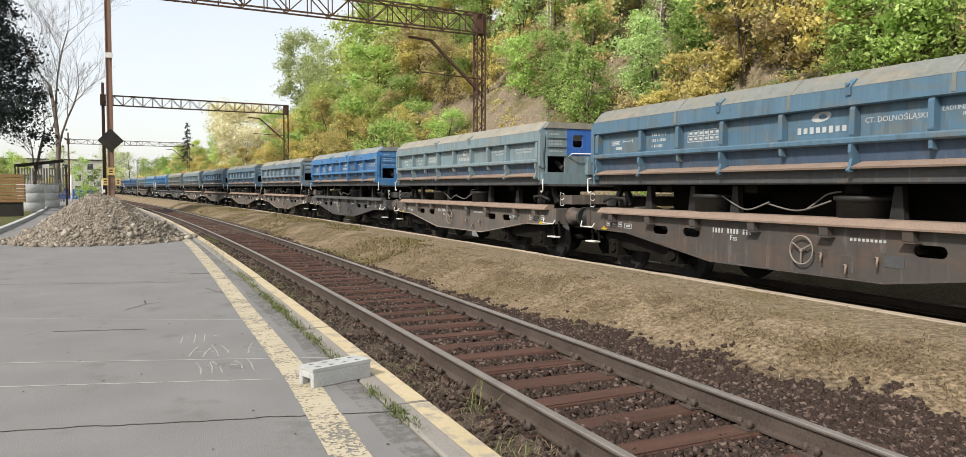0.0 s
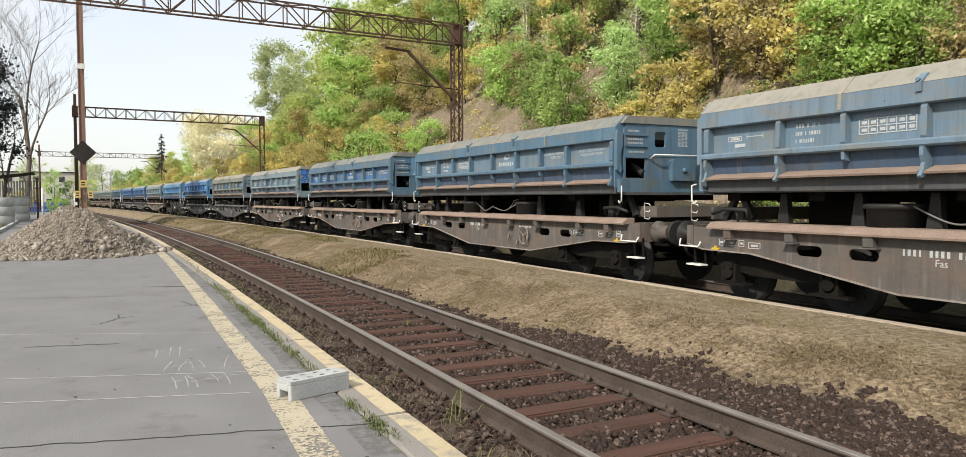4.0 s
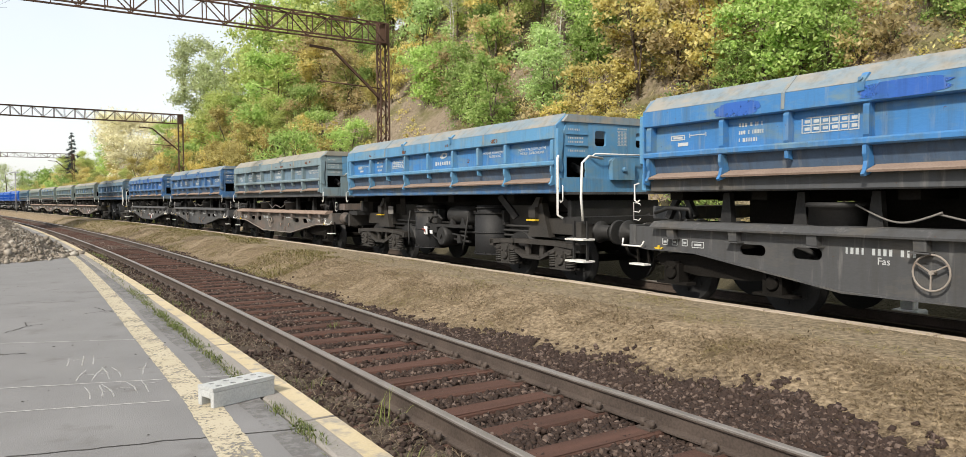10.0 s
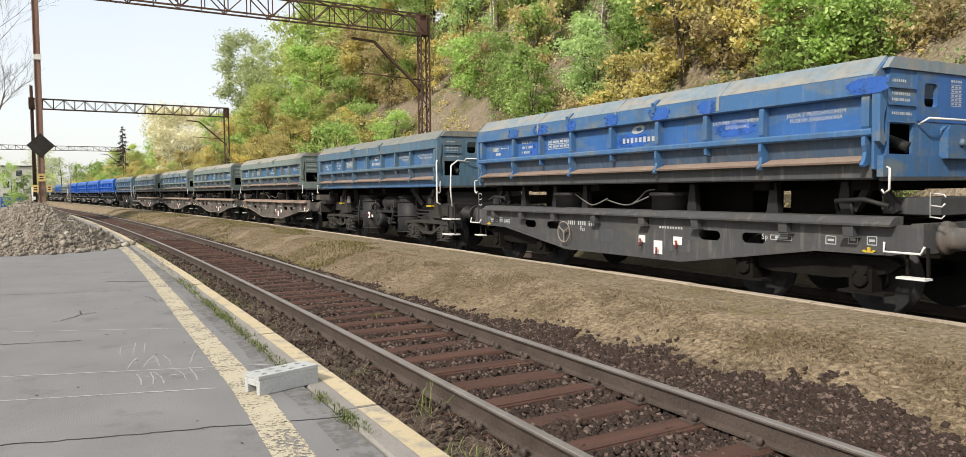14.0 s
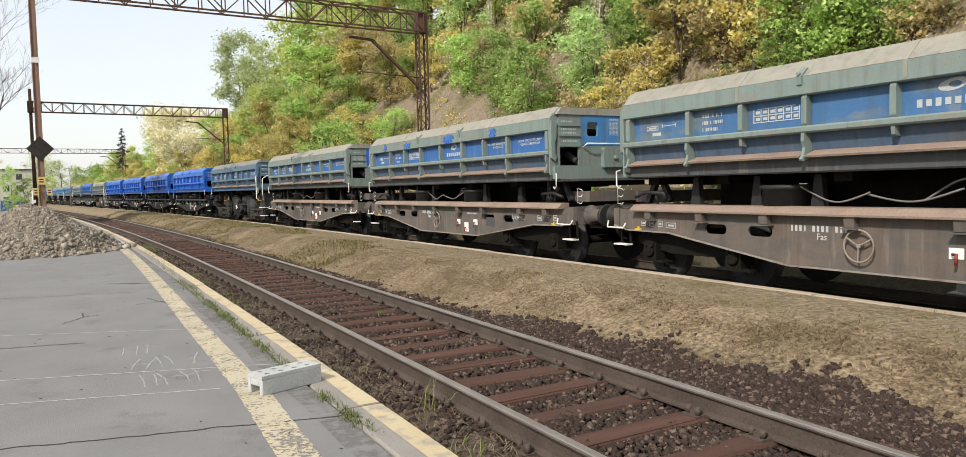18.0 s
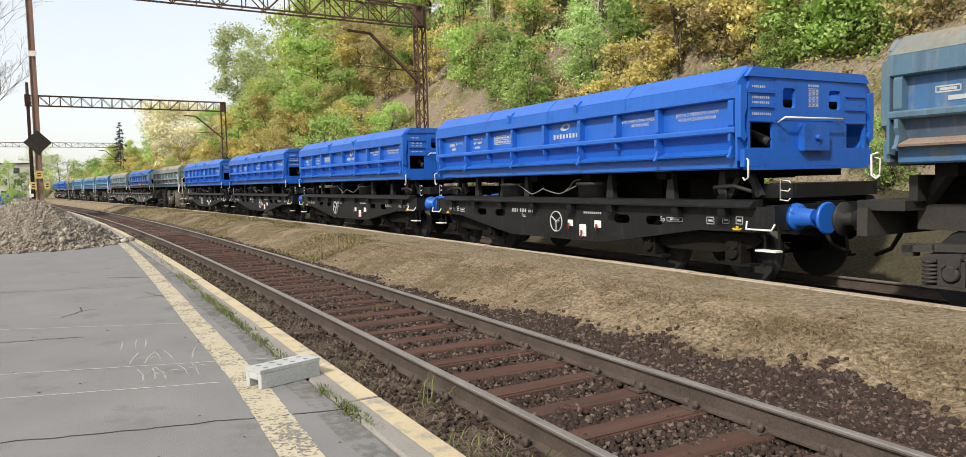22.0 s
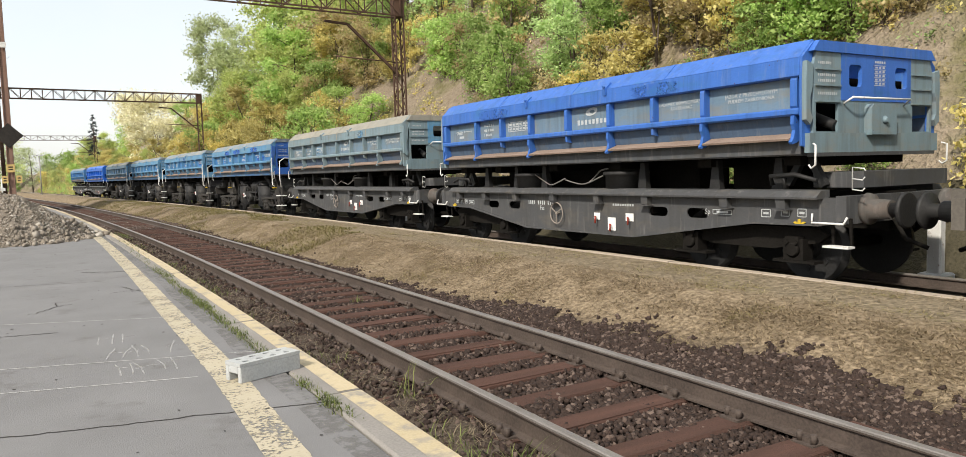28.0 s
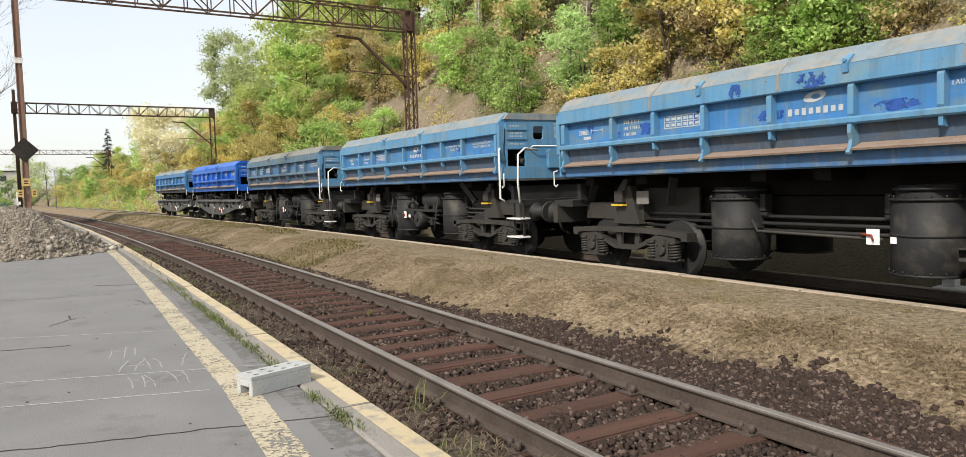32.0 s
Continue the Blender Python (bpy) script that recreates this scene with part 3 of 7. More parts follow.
tagged(st, "loose broken ballast stones, reddish brown and grey", "ballast stones", kind="stuff")


def far_spot(rg):
    s = 30 + 60 * rg.random() ** 1.5
    d = rg.uniform(1.7, 5.0)
    p = line(s, d)
    return p.x, p.y, bed_z(d, p.x, p.y) + 0.012


st = scatter_stones("ballast_stones", 26000, far_spot, 0.03, 0.06, 4, "palestones")
tagged(st, "loose broken ballast stones farther along the track", "ballast stones", kind="stuff")


# ---- blades: dry grass, weeds ----
def blades(name, spots, material, lo, hi, width, seed, lean=0.6):
    """Thin grass blades as one object; spots are points on the ground."""
    rg = np.random.default_rng(seed)
    P = np.array(spots)
    n = len(P)
    a = rg.uniform(0, 2 * np.pi, n)
    L = rg.uniform(lo, hi, n)
    le = rg.uniform(0.1 if lean < 1.4 else 0.85, lean, n)
    dirv = np.stack([np.cos(a) * np.sin(le), np.sin(a) * np.sin(le), np.cos(le)], 1)
    sv = np.stack([-np.sin(a), np.cos(a), 0 * a], 1) * (width * rg.uniform(0.6, 1.3, n))[:, None]
    bend = np.stack([np.cos(a), np.sin(a), -0.4 + 0 * a], 1) * (L * 0.25)[:, None]
    mid = P + dirv * (L * 0.55)[:, None]
    V = np.stack([P - sv, P + sv, mid + sv * 0.7, mid - sv * 0.7, P + dirv * L[:, None] + bend], 1)
    V[:, 4, 2] = np.maximum(V[:, 4, 2], P[:, 2] + 0.004)
    F = (np.array((0, 1, 2, 3, 3, 2, 4))[None] + (np.arange(n) * 5)[:, None]).ravel()
    me = bpy.data.meshes.new(name)
    me.vertices.add(n * 5)
    me.vertices.foreach_set("co", V.ravel())
    me.loops.add(len(F))
    me.loops.foreach_set("vertex_index", F)
    me.polygons.add(2 * n)
    me.polygons.foreach_set("loop_start", (np.array((0, 4))[None] + (np.arange(n) * 7)[:, None]).ravel())
    me.polygons.foreach_set("loop_total", np.tile((4, 3), n))
    me.materials.append(M[material])
    me.update(calc_edges=True)
    return part(name, me)


M["straw"] = leafmat("dry_straw", (0.42, 0.33, 0.205), (0.15, 0.11, 0.07), 0.2)
M["litter"] = leafmat("dead_stalks", (0.3, 0.24, 0.16), (0.07, 0.05, 0.035), 0.1)
M["weed"] = leafmat("green_weed", (0.07, 0.1, 0.028), (0.17, 0.19, 0.06), 0.2)
M["moss"] = leafmat("olive_grass", (0.13, 0.13, 0.035), (0.24, 0.19, 0.08), 0.2)
rg = np.random.default_rng(8)
spots, mossy = [], []
while len(spots) < 170000:
    s = 0.5 + 46 * rg.random() ** 1.6
    d = rg.uniform(4.6, EDGE2 - 0.15)
    p = line(s, d)
    c = noise.noise((p.x * 0.7, p.y * 0.7, 3.1)) + 0.5 * noise.noise((p.x * 2.4, p.y * 2.4, 9.1))
    dens = min(1, max(0.0, (d - bank_foot(s) + 0.6) / 1.15)) ** 2 * (1.0 if d < 6.2 else 0.45 if d < 6.55 else 0.07)
    if rg.random() > dens * (0.6 + 1.0 * c):
        continue
    q = (p.x, p.y, bank_z(d, s) + bumps(p.x, p.y, 1.1, 0.022) - 0.004)
    (mossy if (c > 0.28 and rg.random() < 0.35) or (s > 18 and rg.random() < 0.2) else spots).append(q)
tagged(blades("dry_grass", spots, "straw", 0.03, 0.08, 0.0038, 1, 1.46), "short dry straw-coloured grass on the bank", "dry grass", kind="stuff")
for _ in range(60000):
    s, d = 1.0 + 40 * rg.random() ** 1.5, rg.uniform(6.3, EDGE2 - 0.2)
    if noise.noise((s * 0.9, d * 2.2, 12.0)) + 0.5 * noise.noise((s * 3.0, d * 5.0, 3.0)) > 0.16:
        q = line(s, d)
        mossy.append((q.x, q.y, bank_z(d, s) + bumps(q.x, q.y, 1.1, 0.02) - 0.006))
tagged(blades("sparse_grass", mossy, "moss", 0.02, 0.055, 0.003, 2, 1.4), "sparse olive green grass in the bank", "grass", kind="stuff")
spots = []
for s0, d0, n, sp in ((4.3, 1.37, 260, 0.16), (4.8, 1.35, 120, 0.1), (5.9, 1.35, 200, 0.2), (6.7, 1.35, 260, 0.25), (7.6, 1.35, 320, 0.25), (8.6, 1.36, 700, 0.3), (9.6, 1.36, 420, 0.3), (10.8, 1.36, 200, 0.3), (12.0, 1.38, 420, 0.5), (14.5, 1.4, 140, 0.8), (18, 1.5, 200, 1.2), (21, 1.75, 420, 0.8)):
    for _ in range(n):
        q = line(s0 + rg.normal() * sp, d0 + rg.normal() * 0.025 * (1 + sp), 0.0)
        spots.append((q.x, q.y, 0.0 if q.z >= 0 else -0.02))
tagged(blades("joint_weeds", spots, "weed", 0.02, 0.055, 0.0035, 3, 1.35), "low green weeds in the platform joint", "weeds", kind="stuff")
spots = []
for _ in range(3200):
    s, d = 2.0 + 26 * rg.random() ** 1.4, rg.choice([rg.uniform(1.7, 2.3), rg.normal(2.0, 0.12)])
    if noise.noise((s * 0.9, d * 2, 5.0)) < 0.05:
        continue
    q = line(s, d)
    spots.append((q.x, q.y, -0.395))
litter = []
for _ in range(15000):
    s, d = 1.6 + 26 * rg.random() ** 1.5, rg.uniform(1.66, 2.5)
    q = line(s, d)
    if noise.noise((q.x * 1.7, q.y * 1.7, 2.0)) > -0.15:
        litter.append((q.x, q.y, -0.388))
tagged(blades("dry_litter", litter, "litter", 0.03, 0.13, 0.0035, 14, 1.5), "dry stalks and litter beside the rail", "dry grass", kind="stuff")
tagged(blades("track_weeds", spots, "weed", 0.05, 0.16, 0.004, 4, 1.0), "green weeds between platform and rail", "weeds", kind="stuff")
for s0, d0, n, hi in ((3.55, 2.25, 34, 0.34), (5.3, 2.35, 16, 0.42), (3.2, 1.9, 40, 0.2), (9.9, NEAR + 0.25, 26, 0.12)):
    sp = [(line(s0 + rg.normal() * 0.05, d0 + rg.normal() * 0.06, 0).x, line(s0 + rg.normal() * 0.05, d0, 0).y, -0.39 if d0 < 3 else -0.4) for _ in range(n)]
    tagged(blades("weed_tuft", sp, "weed", hi * 0.5, hi, 0.004, n, 0.9), "tuft of thin weeds growing out of the ballast", "weed", "weed tufts", "stuff")

# ---- platform surface ----
kerb = tagged(new("platform_kerb"), "concrete kerb slabs with worn yellowish edge paint", "kerb", kind="structure")
joints = [-9, -6.6, -4.2, -1.9, 0.35, 2.2, 4.5, 7.3, 9.5, 11.8, 14.3, 16.9, 19.5, 22.1, 24.6]
joints += [27 + 2.5 * k for k in range(28)]
for a, b in zip(joints, joints[1:]):
    dz = random.uniform(-0.008, 0.006)
    slab = curved_block("kerb_slab", a + 0.008, b - 0.008, 1.36, EDGE, -0.3, dz, "kerb", kerb, 2, 0.015)
    bm = B()
    prev = None
    for i in range(5):
        s = a + 0.02 + (b - a - 0.04) * i / 4
        w = 0.15 + 0.012 * noise.noise((s * 2, 0, 0))
        row = [bm.verts.new(line(s, EDGE - w, dz + 0.003)), bm.verts.new(line(s, EDGE - 0.014, dz + 0.003)), bm.verts.new(line(s, EDGE + 0.003, dz - 0.014)), bm.verts.new(line(s, EDGE + 0.003, dz - 0.05))]
        if prev:
            for k in range(3):
                bm.faces.new((prev[k], row[k], row[k + 1], prev[k + 1]))
        prev = row
    part("edge_paint", bm, "edgepaint", slab)
curb_wall = part("platform_wall", strip("platform_wall", [(EDGE - 0.1, -0.29), (EDGE - 0.1, -0.6)], -12, 95, 1.0, "kerb"))
tagged(curb_wall, "rough concrete wall under the platform kerb", "wall", kind="structure")


def stripe_d(s):
    return float(np.interp(s, (0, 3.75, 5.4, 8.4, 13.0, 19.0, 30), (0.66, 0.815, 0.872, 0.885, 0.95, 1.03, 1.1)))


bm = B()
prev = None
rnd = random.Random(4)
for i in range(620):
    s = -9 + i * 0.05
    o0, o1 = (0.010 * noise.noise((s * 9, 1, 0)) + 0.008 * noise.noise((s * 31, 1, 0)), 0.010 * noise.noise((s * 9, 7, 0)) + 0.008 * noise.noise((s * 31, 7, 0)))
    d0 = stripe_d(s)
    row = [bm.verts.new(line(s, d0 + o0, 0.004)), bm.verts.new(line(s, d0 + 0.205 + o1, 0.004))]
    if prev:
        bm.faces.new((prev[0], row[0], row[1], prev[1]))
    prev = row


def flaky(name, most, hole_scale, thr, c1, c2):
    """Paint worn through in flakes: clear where it has gone."""
    m = mat(name, c1, c2, 0.85, scale=3, fine=70, spread=0.8, bump=0.2)
    nt = m.node_tree
    tc = nt.nodes.new("ShaderNodeTexCoord")
    n = nt.nodes.new("ShaderNodeTexNoise")
    n.inputs["Scale"].default_value, n.inputs["Detail"].default_value, n.inputs["Roughness"].default_value = hole_scale, 8, 0.7
    nt.links.new(tc.outputs["Object"], n.inputs[0])
    r = nt.nodes.new("ShaderNodeMapRange")
    r.inputs[1].default_value, r.inputs[2].default_value, r.inputs[4].default_value = thr, thr + 0.1, most
    nt.links.new(n.outputs[0], r.inputs[0])
    b = nt.nodes["Principled BSDF"]
    n2 = nt.nodes.new("ShaderNodeTexNoise")
    n2.inputs["Scale"].default_value, n2.inputs["Detail"].default_value = hole_scale * 0.12, 3
    nt.links.new(tc.outputs["Object"], n2.inputs[0])
    a = nt.nodes.new("ShaderNodeMath")
    a.operation = "MULTIPLY_ADD"
    a.inputs[1].default_value = 0.45
    nt.links.new(n2.outputs[0], a.inputs[0]), nt.links.new(n.outputs[0], a.inputs[2])
    sb = nt.nodes.new("ShaderNodeMath")
    sb.operation = "SUBTRACT"
    sb.inputs[1].default_value = 0.225
    nt.links.new(a.outputs[0], sb.inputs[0]), nt.links.new(sb.outputs[0], r.inputs[0])
    nt.links.new(r.outputs[0], b.inputs["Alpha"])
    return m


M["yellow"] = flaky("worn_yellow_line_paint", 0.92, 30, 0.38, (0.42, 0.37, 0.26), (0.51, 0.46, 0.36))
M["chalkfaint"] = flaky("faint_chalk_marks", 0.36, 60, 0.38, (0.5, 0.5, 0.48), (0.6, 0.6, 0.58))
M["chalk"] = flaky("chalk_marks", 0.62, 60, 0.34, (0.5, 0.5, 0.48), (0.6, 0.6, 0.58))
tagged(part("yellow_line", bm, "yellow"), "worn pale yellow safety line on the platform", "safety line", kind="structure")


M["dirtband"] = flaky("trodden_dirt", 0.26, 11, 0.42, (0.085, 0.075, 0.065), (0.15, 0.13, 0.112))
bm = B()
prev = None
for i in range(300):
    s = 1.0 + i * 0.1
    row = [bm.verts.new(line(s, 1.34 - 0.17 - 0.07 * noise.noise((s * 0.8, 2, 0)), 0.0025)), bm.verts.new(line(s, 1.334, 0.0025))]
    if prev:
        bm.faces.new((prev[0], row[0], row[1], prev[1]))
    prev = row
tagged(part("dirt_band", bm, "dirtband"), "dark dirt gathered along the platform joint", "dirt", kind="structure")


def ribbon(name, pts, w, material, z=0.004):
    bm = B()
    prev = None
    for i, (x, y) in enumerate(pts):
        a = Vector(pts[max(i - 1, 0)])
        b = Vector(pts[min(i + 1, len(pts) - 1)])
        t = (b - a).normalized()
        o = Vector((-t.y, t.x)) * w / 2
        row = [bm.verts.new((x + o.x, y + o.y, z)), bm.verts.new((x - o.x, y - o.y, z))]
        if prev:
            bm.faces.new((prev[0], row[0], row[1], prev[1]))
        prev = row
    return part(name, bm, material)


def chalk_line(x0, y0, x1, y1, w=0.016):
    n = 40
    pts = [(x0 + (x1 - x0) * i / n, y0 + (y1 - y0) * i / n + 0.008 * noise.noise((i * 0.4, y0, 0))) for i in range(n + 1)]
    tagged(ribbon("chalk_line", pts, w, "chalk"), "thin white chalk line drawn across the platform", "chalk line", "chalk lines", "structure")


for x0, y0, x1, y1 in ((-2.2, 9.4, 0.9, 8.05), (-1.6, 6.95, 1.3, 6.0), (-1.5, 6.13, 0.76, 5.47)):
    chalk_line(x0, y0, x1, y1)
rnd = random.Random(21)
for k in range(3):
    x, y = 0.2 + 0.03 * k, 7.25 - 0.62 * k
    for j in range(5 if k else 3):
        h = rnd.uniform(0.16, 0.24)
        for q in range(rnd.choice((1, 2, 2))):
            a = rnd.uniform(-0.35, 0.35)
            u = x + rnd.uniform(0, 0.06)
            tagged(ribbon("chalk_stroke", [(u - 0.02, y - h), (u + 0.3 * a * h, y), (u + 0.02 + 0.25 * a, y + h)] if q == 0 else [(u - 0.03, y + h * a), (u + 0.03, y + h * (a + 0.1)), (u + 0.08, y + h * a)], 0.012, "chalkfaint"),
                   "faint white chalk scribble on the asphalt", "chalk mark", "chalk scribbles", "structure")
        x += rnd.uniform(0.09, 0.13)
M["crack"] = mat("crack_dirt", (0.03, 0.028, 0.025), (0.06, 0.055, 0.05), 1.0)
for x0, y0, x1, y1, w in ((-1.3, 5.0, 1.36, 4.38, 0.011), (0.2, 13.0, 1.2, 12.4, 0.025), (-2.4, 12.4, 0.5, 11.6, 0.012), (-0.9, 8.1, -0.1, 7.9, 0.014)):
    n = 60
    pts = [(x0 + (x1 - x0) * i / n, y0 + (y1 - y0) * i / n + 0.03 * noise.noise((i * 0.22, y0, 0)) + 0.015 * noise.noise((i * 0.9, y0, 4))) for i in range(n + 1)]
    tagged(ribbon("crack", pts, w, "crack", 0.0035), "dark dirt-filled crack in the asphalt", "crack", "cracks in the platform", "structure")

rnd = random.Random(8)
bm = B()
for _ in range(200):
    y = 3.4 + 15 * rnd.random() ** 1.5
    x = rnd.uniform(-3.2, 1.2)
    r0 = rnd.uniform(0.002, 0.009) * (1 + 0.06 * y)
    ring = [bm.verts.new((x + r0 * rnd.uniform(0.5, 1.3) * math.cos(q), y + 1.4 * r0 * rnd.uniform(0.5, 1.3) * math.sin(q), 0.0035)) for q in [2 * math.pi * j / 7 for j in range(7)]]
    bm.faces.new(ring)
tagged(part("asphalt_pits", bm, "crack"), "small dark pits scattered over the asphalt", "pits", kind="stuff")
for cx, cy, arms in ((-1.85, 7.9, 4), (-1.35, 5.9, 3), (-0.1, 9.6, 3), (0.75, 10.4, 4), (-2.3, 10.5, 3)):
    for j in range(arms):
        a, L = 2 * math.pi * j / arms + rnd.uniform(-0.5, 0.5), rnd.uniform(0.15, 0.42)
        pts = [(cx + L * q / 12 * math.cos(a) + 0.04 * noise.noise((q * 0.4, cx, j)), cy + 1.3 * L * q / 12 * math.sin(a) + 0.05 * noise.noise((q * 0.4, cy, j + 5))) for q in range(13)]
        tagged(ribbon("crack", pts, 0.012, "crack", 0.0035), "short star-shaped crack in the asphalt", "crack", "cracks in the platform", "structure")

# hollow concrete block lying on the platform
bl = tagged(new("concrete_block"), "light grey hollow concrete block lying on the platform", "concrete block")
bl.matrix_basis = pose(1.17, 5.27, 0, 0, 0, 20)
LX, LY, LZ = 0.48, 0.19, 0.135
bm = B()


def rect(x0, x1, z0, z1):
    return [(x0, z0), (x1, z0), (x1, z1), (x0, z1)]


holes = [[(x, z) for x, z in oblong(-0.165 + 0.108 * i, zz, 0.05, 0.035, 4)] for i in range(4) for zz in (-0.045, 0.045)]
plate(bm, rect(-LX / 2, LX / 2, -LY / 2, LY / 2), holes, -0.012, 0.012)
me = finish("block_top", bm, "concrete")
me.transform(pose(0, 0, LZ - 0.012, 90, 0, 0))
part("block_top", me, parent=bl)
bm = B()
for y in (-LY / 2 + 0.02, LY / 2 - 0.02):
    box(bm, (0, y, (LZ - 0.025) / 2), (LX, 0.04, LZ - 0.025))
box(bm, (LX / 2 - 0.02, 0, (LZ - 0.025) / 2), (0.04, LY - 0.08, LZ - 0.025))
box(bm, (-LX / 2 + 0.06, 0, LZ - 0.05), (0.12, LY - 0.08, 0.05))
box(bm, (0.0, 0, (LZ - 0.025) / 2), (0.03, LY - 0.08, LZ - 0.026))
bmesh.ops.bevel(bm, geom=bm.edges[:], offset=0.006, segments=1, affect="EDGES")
part("block_body", bm, "concrete", bl)

# ---- rubble heap ----
PC = line(21.9, -0.82)
HEAP = 1.98


def heap_pt(a, r):
    """A point of the heap at bearing a and share r of its radius."""
    R = HEAP + 0.24 * noise.noise((math.cos(a) * 1.5, math.sin(a) * 1.5, 2))
    x, y = R * r * math.cos(a), R * r * math.sin(a) * 1.12
    h = 1.3 * max(0, 1 - r) ** 0.95 * (1 + 0.1 * noise.noise((x, y, 5))) * (1 if r > 0.12 else 0.93)
    return PC.x + x, PC.y + y, max(-0.02, h + (0.12 * noise.noise((x * 2.2, y * 2.2, 1)) + 0.06 * noise.noise((x * 5, y * 5, 1))) * min(1, max(0, 3 * (1 - r))))


heap = part("rubble_heap", sheet("rubble_heap", [[heap_pt(2 * math.pi * j / 60, i / 39) for j in range(61)] for i in range(40)], 0, "rubble"))
tagged(heap, "heap of grey-brown earth and rubble on the platform", "rubble heap", kind="stuff")


def heap_spot(rg):
    x, y, z = heap_pt(rg.uniform(0, 2 * math.pi), math.sqrt(rg.random()) * 1.05)
    return x, y, max(0.006, z + 0.006)


def heap_foot(rg):
    x, y, z = heap_pt(rg.uniform(0, 2 * math.pi), rg.uniform(0.72, 1.16))
    return x, y, max(0.02, z + 0.015)


tagged(scatter_stones("heap_stones", 15000, heap_spot, 0.012, 0.05, 9, "rubble"), "broken stones and lumps on the rubble heap", "rubble", kind="stuff")
tagged(scatter_stones("heap_lumps", 420, heap_foot, 0.05, 0.13, 10, "rubble"), "larger lumps rolled to the foot of the heap", "rubble", kind="stuff")


# ---- the dump wagons; x towards the front, y away from the platform, z from the rail ----
HL = 4.75
def ring_xz(bm, c, R, r, seg=24, spokes=3):
    pts = [Vector((c[0] + R * math.cos(2 * math.pi * k / seg), c[1], c[2] + R * math.sin(2 * math.pi * k / seg))) for k in range(seg + 1)]
    rod(bm, pts, r, 6, False)
    for k in range(spokes):
        t = 2 * math.pi * k / spokes + 0.5
        beam(bm, c, (c[0] + R * math.cos(t), c[1], c[2] + R * math.sin(t)), r * 1.6, r * 1.2)


_text = {}


def text_mesh(body, size):
    """Raised lettering in the x-z plane, to be read from -y."""
    if (body, size) not in _text:
        cu = bpy.data.curves.new("lettering", "FONT")
        cu.body, cu.size, cu.align_x, cu.extrude = body, size, "CENTER", 0.0015
        cu.resolution_u = 2
        ob = bpy.data.objects.new("lettering", cu)
        scene.collection.objects.link(ob)
        dg = bpy.context.evaluated_depsgraph_get()
        me = bpy.data.meshes.new_from_object(ob.evaluated_get(dg))
        bpy.data.objects.remove(ob)
        bpy.data.curves.remove(cu)
        me.transform(pose(0, 0, 0, 90, 0, 0))
        me.materials.clear()
        me.materials.append(M["letter"])
        _text[(body, size)] = me
    return _text[(body, size)]


RIBS = [-4.66, -3.28, -2.26, -1.22, -0.05, 1.11, 2.14, 3.16, 4.66]
BRACKETS = (0, 1, 3, 5, 7, 8)
FOLD = 2.895


def soft_rect(cx, cz, a, b, r=0.05):
    """A small upright opening with rounded corners."""
    pts = []
    for sx, sz, q in ((1, 1, 0), (-1, 1, 1), (-1, -1, 2), (1, -1, 3)):
        pts += [(cx + sx * (a / 2 - r) + r * math.cos(t), cz + sz * (b / 2 - r) + r * math.sin(t)) for t in [math.pi / 2 * (q + k / 3) for k in range(4)]]
    return pts


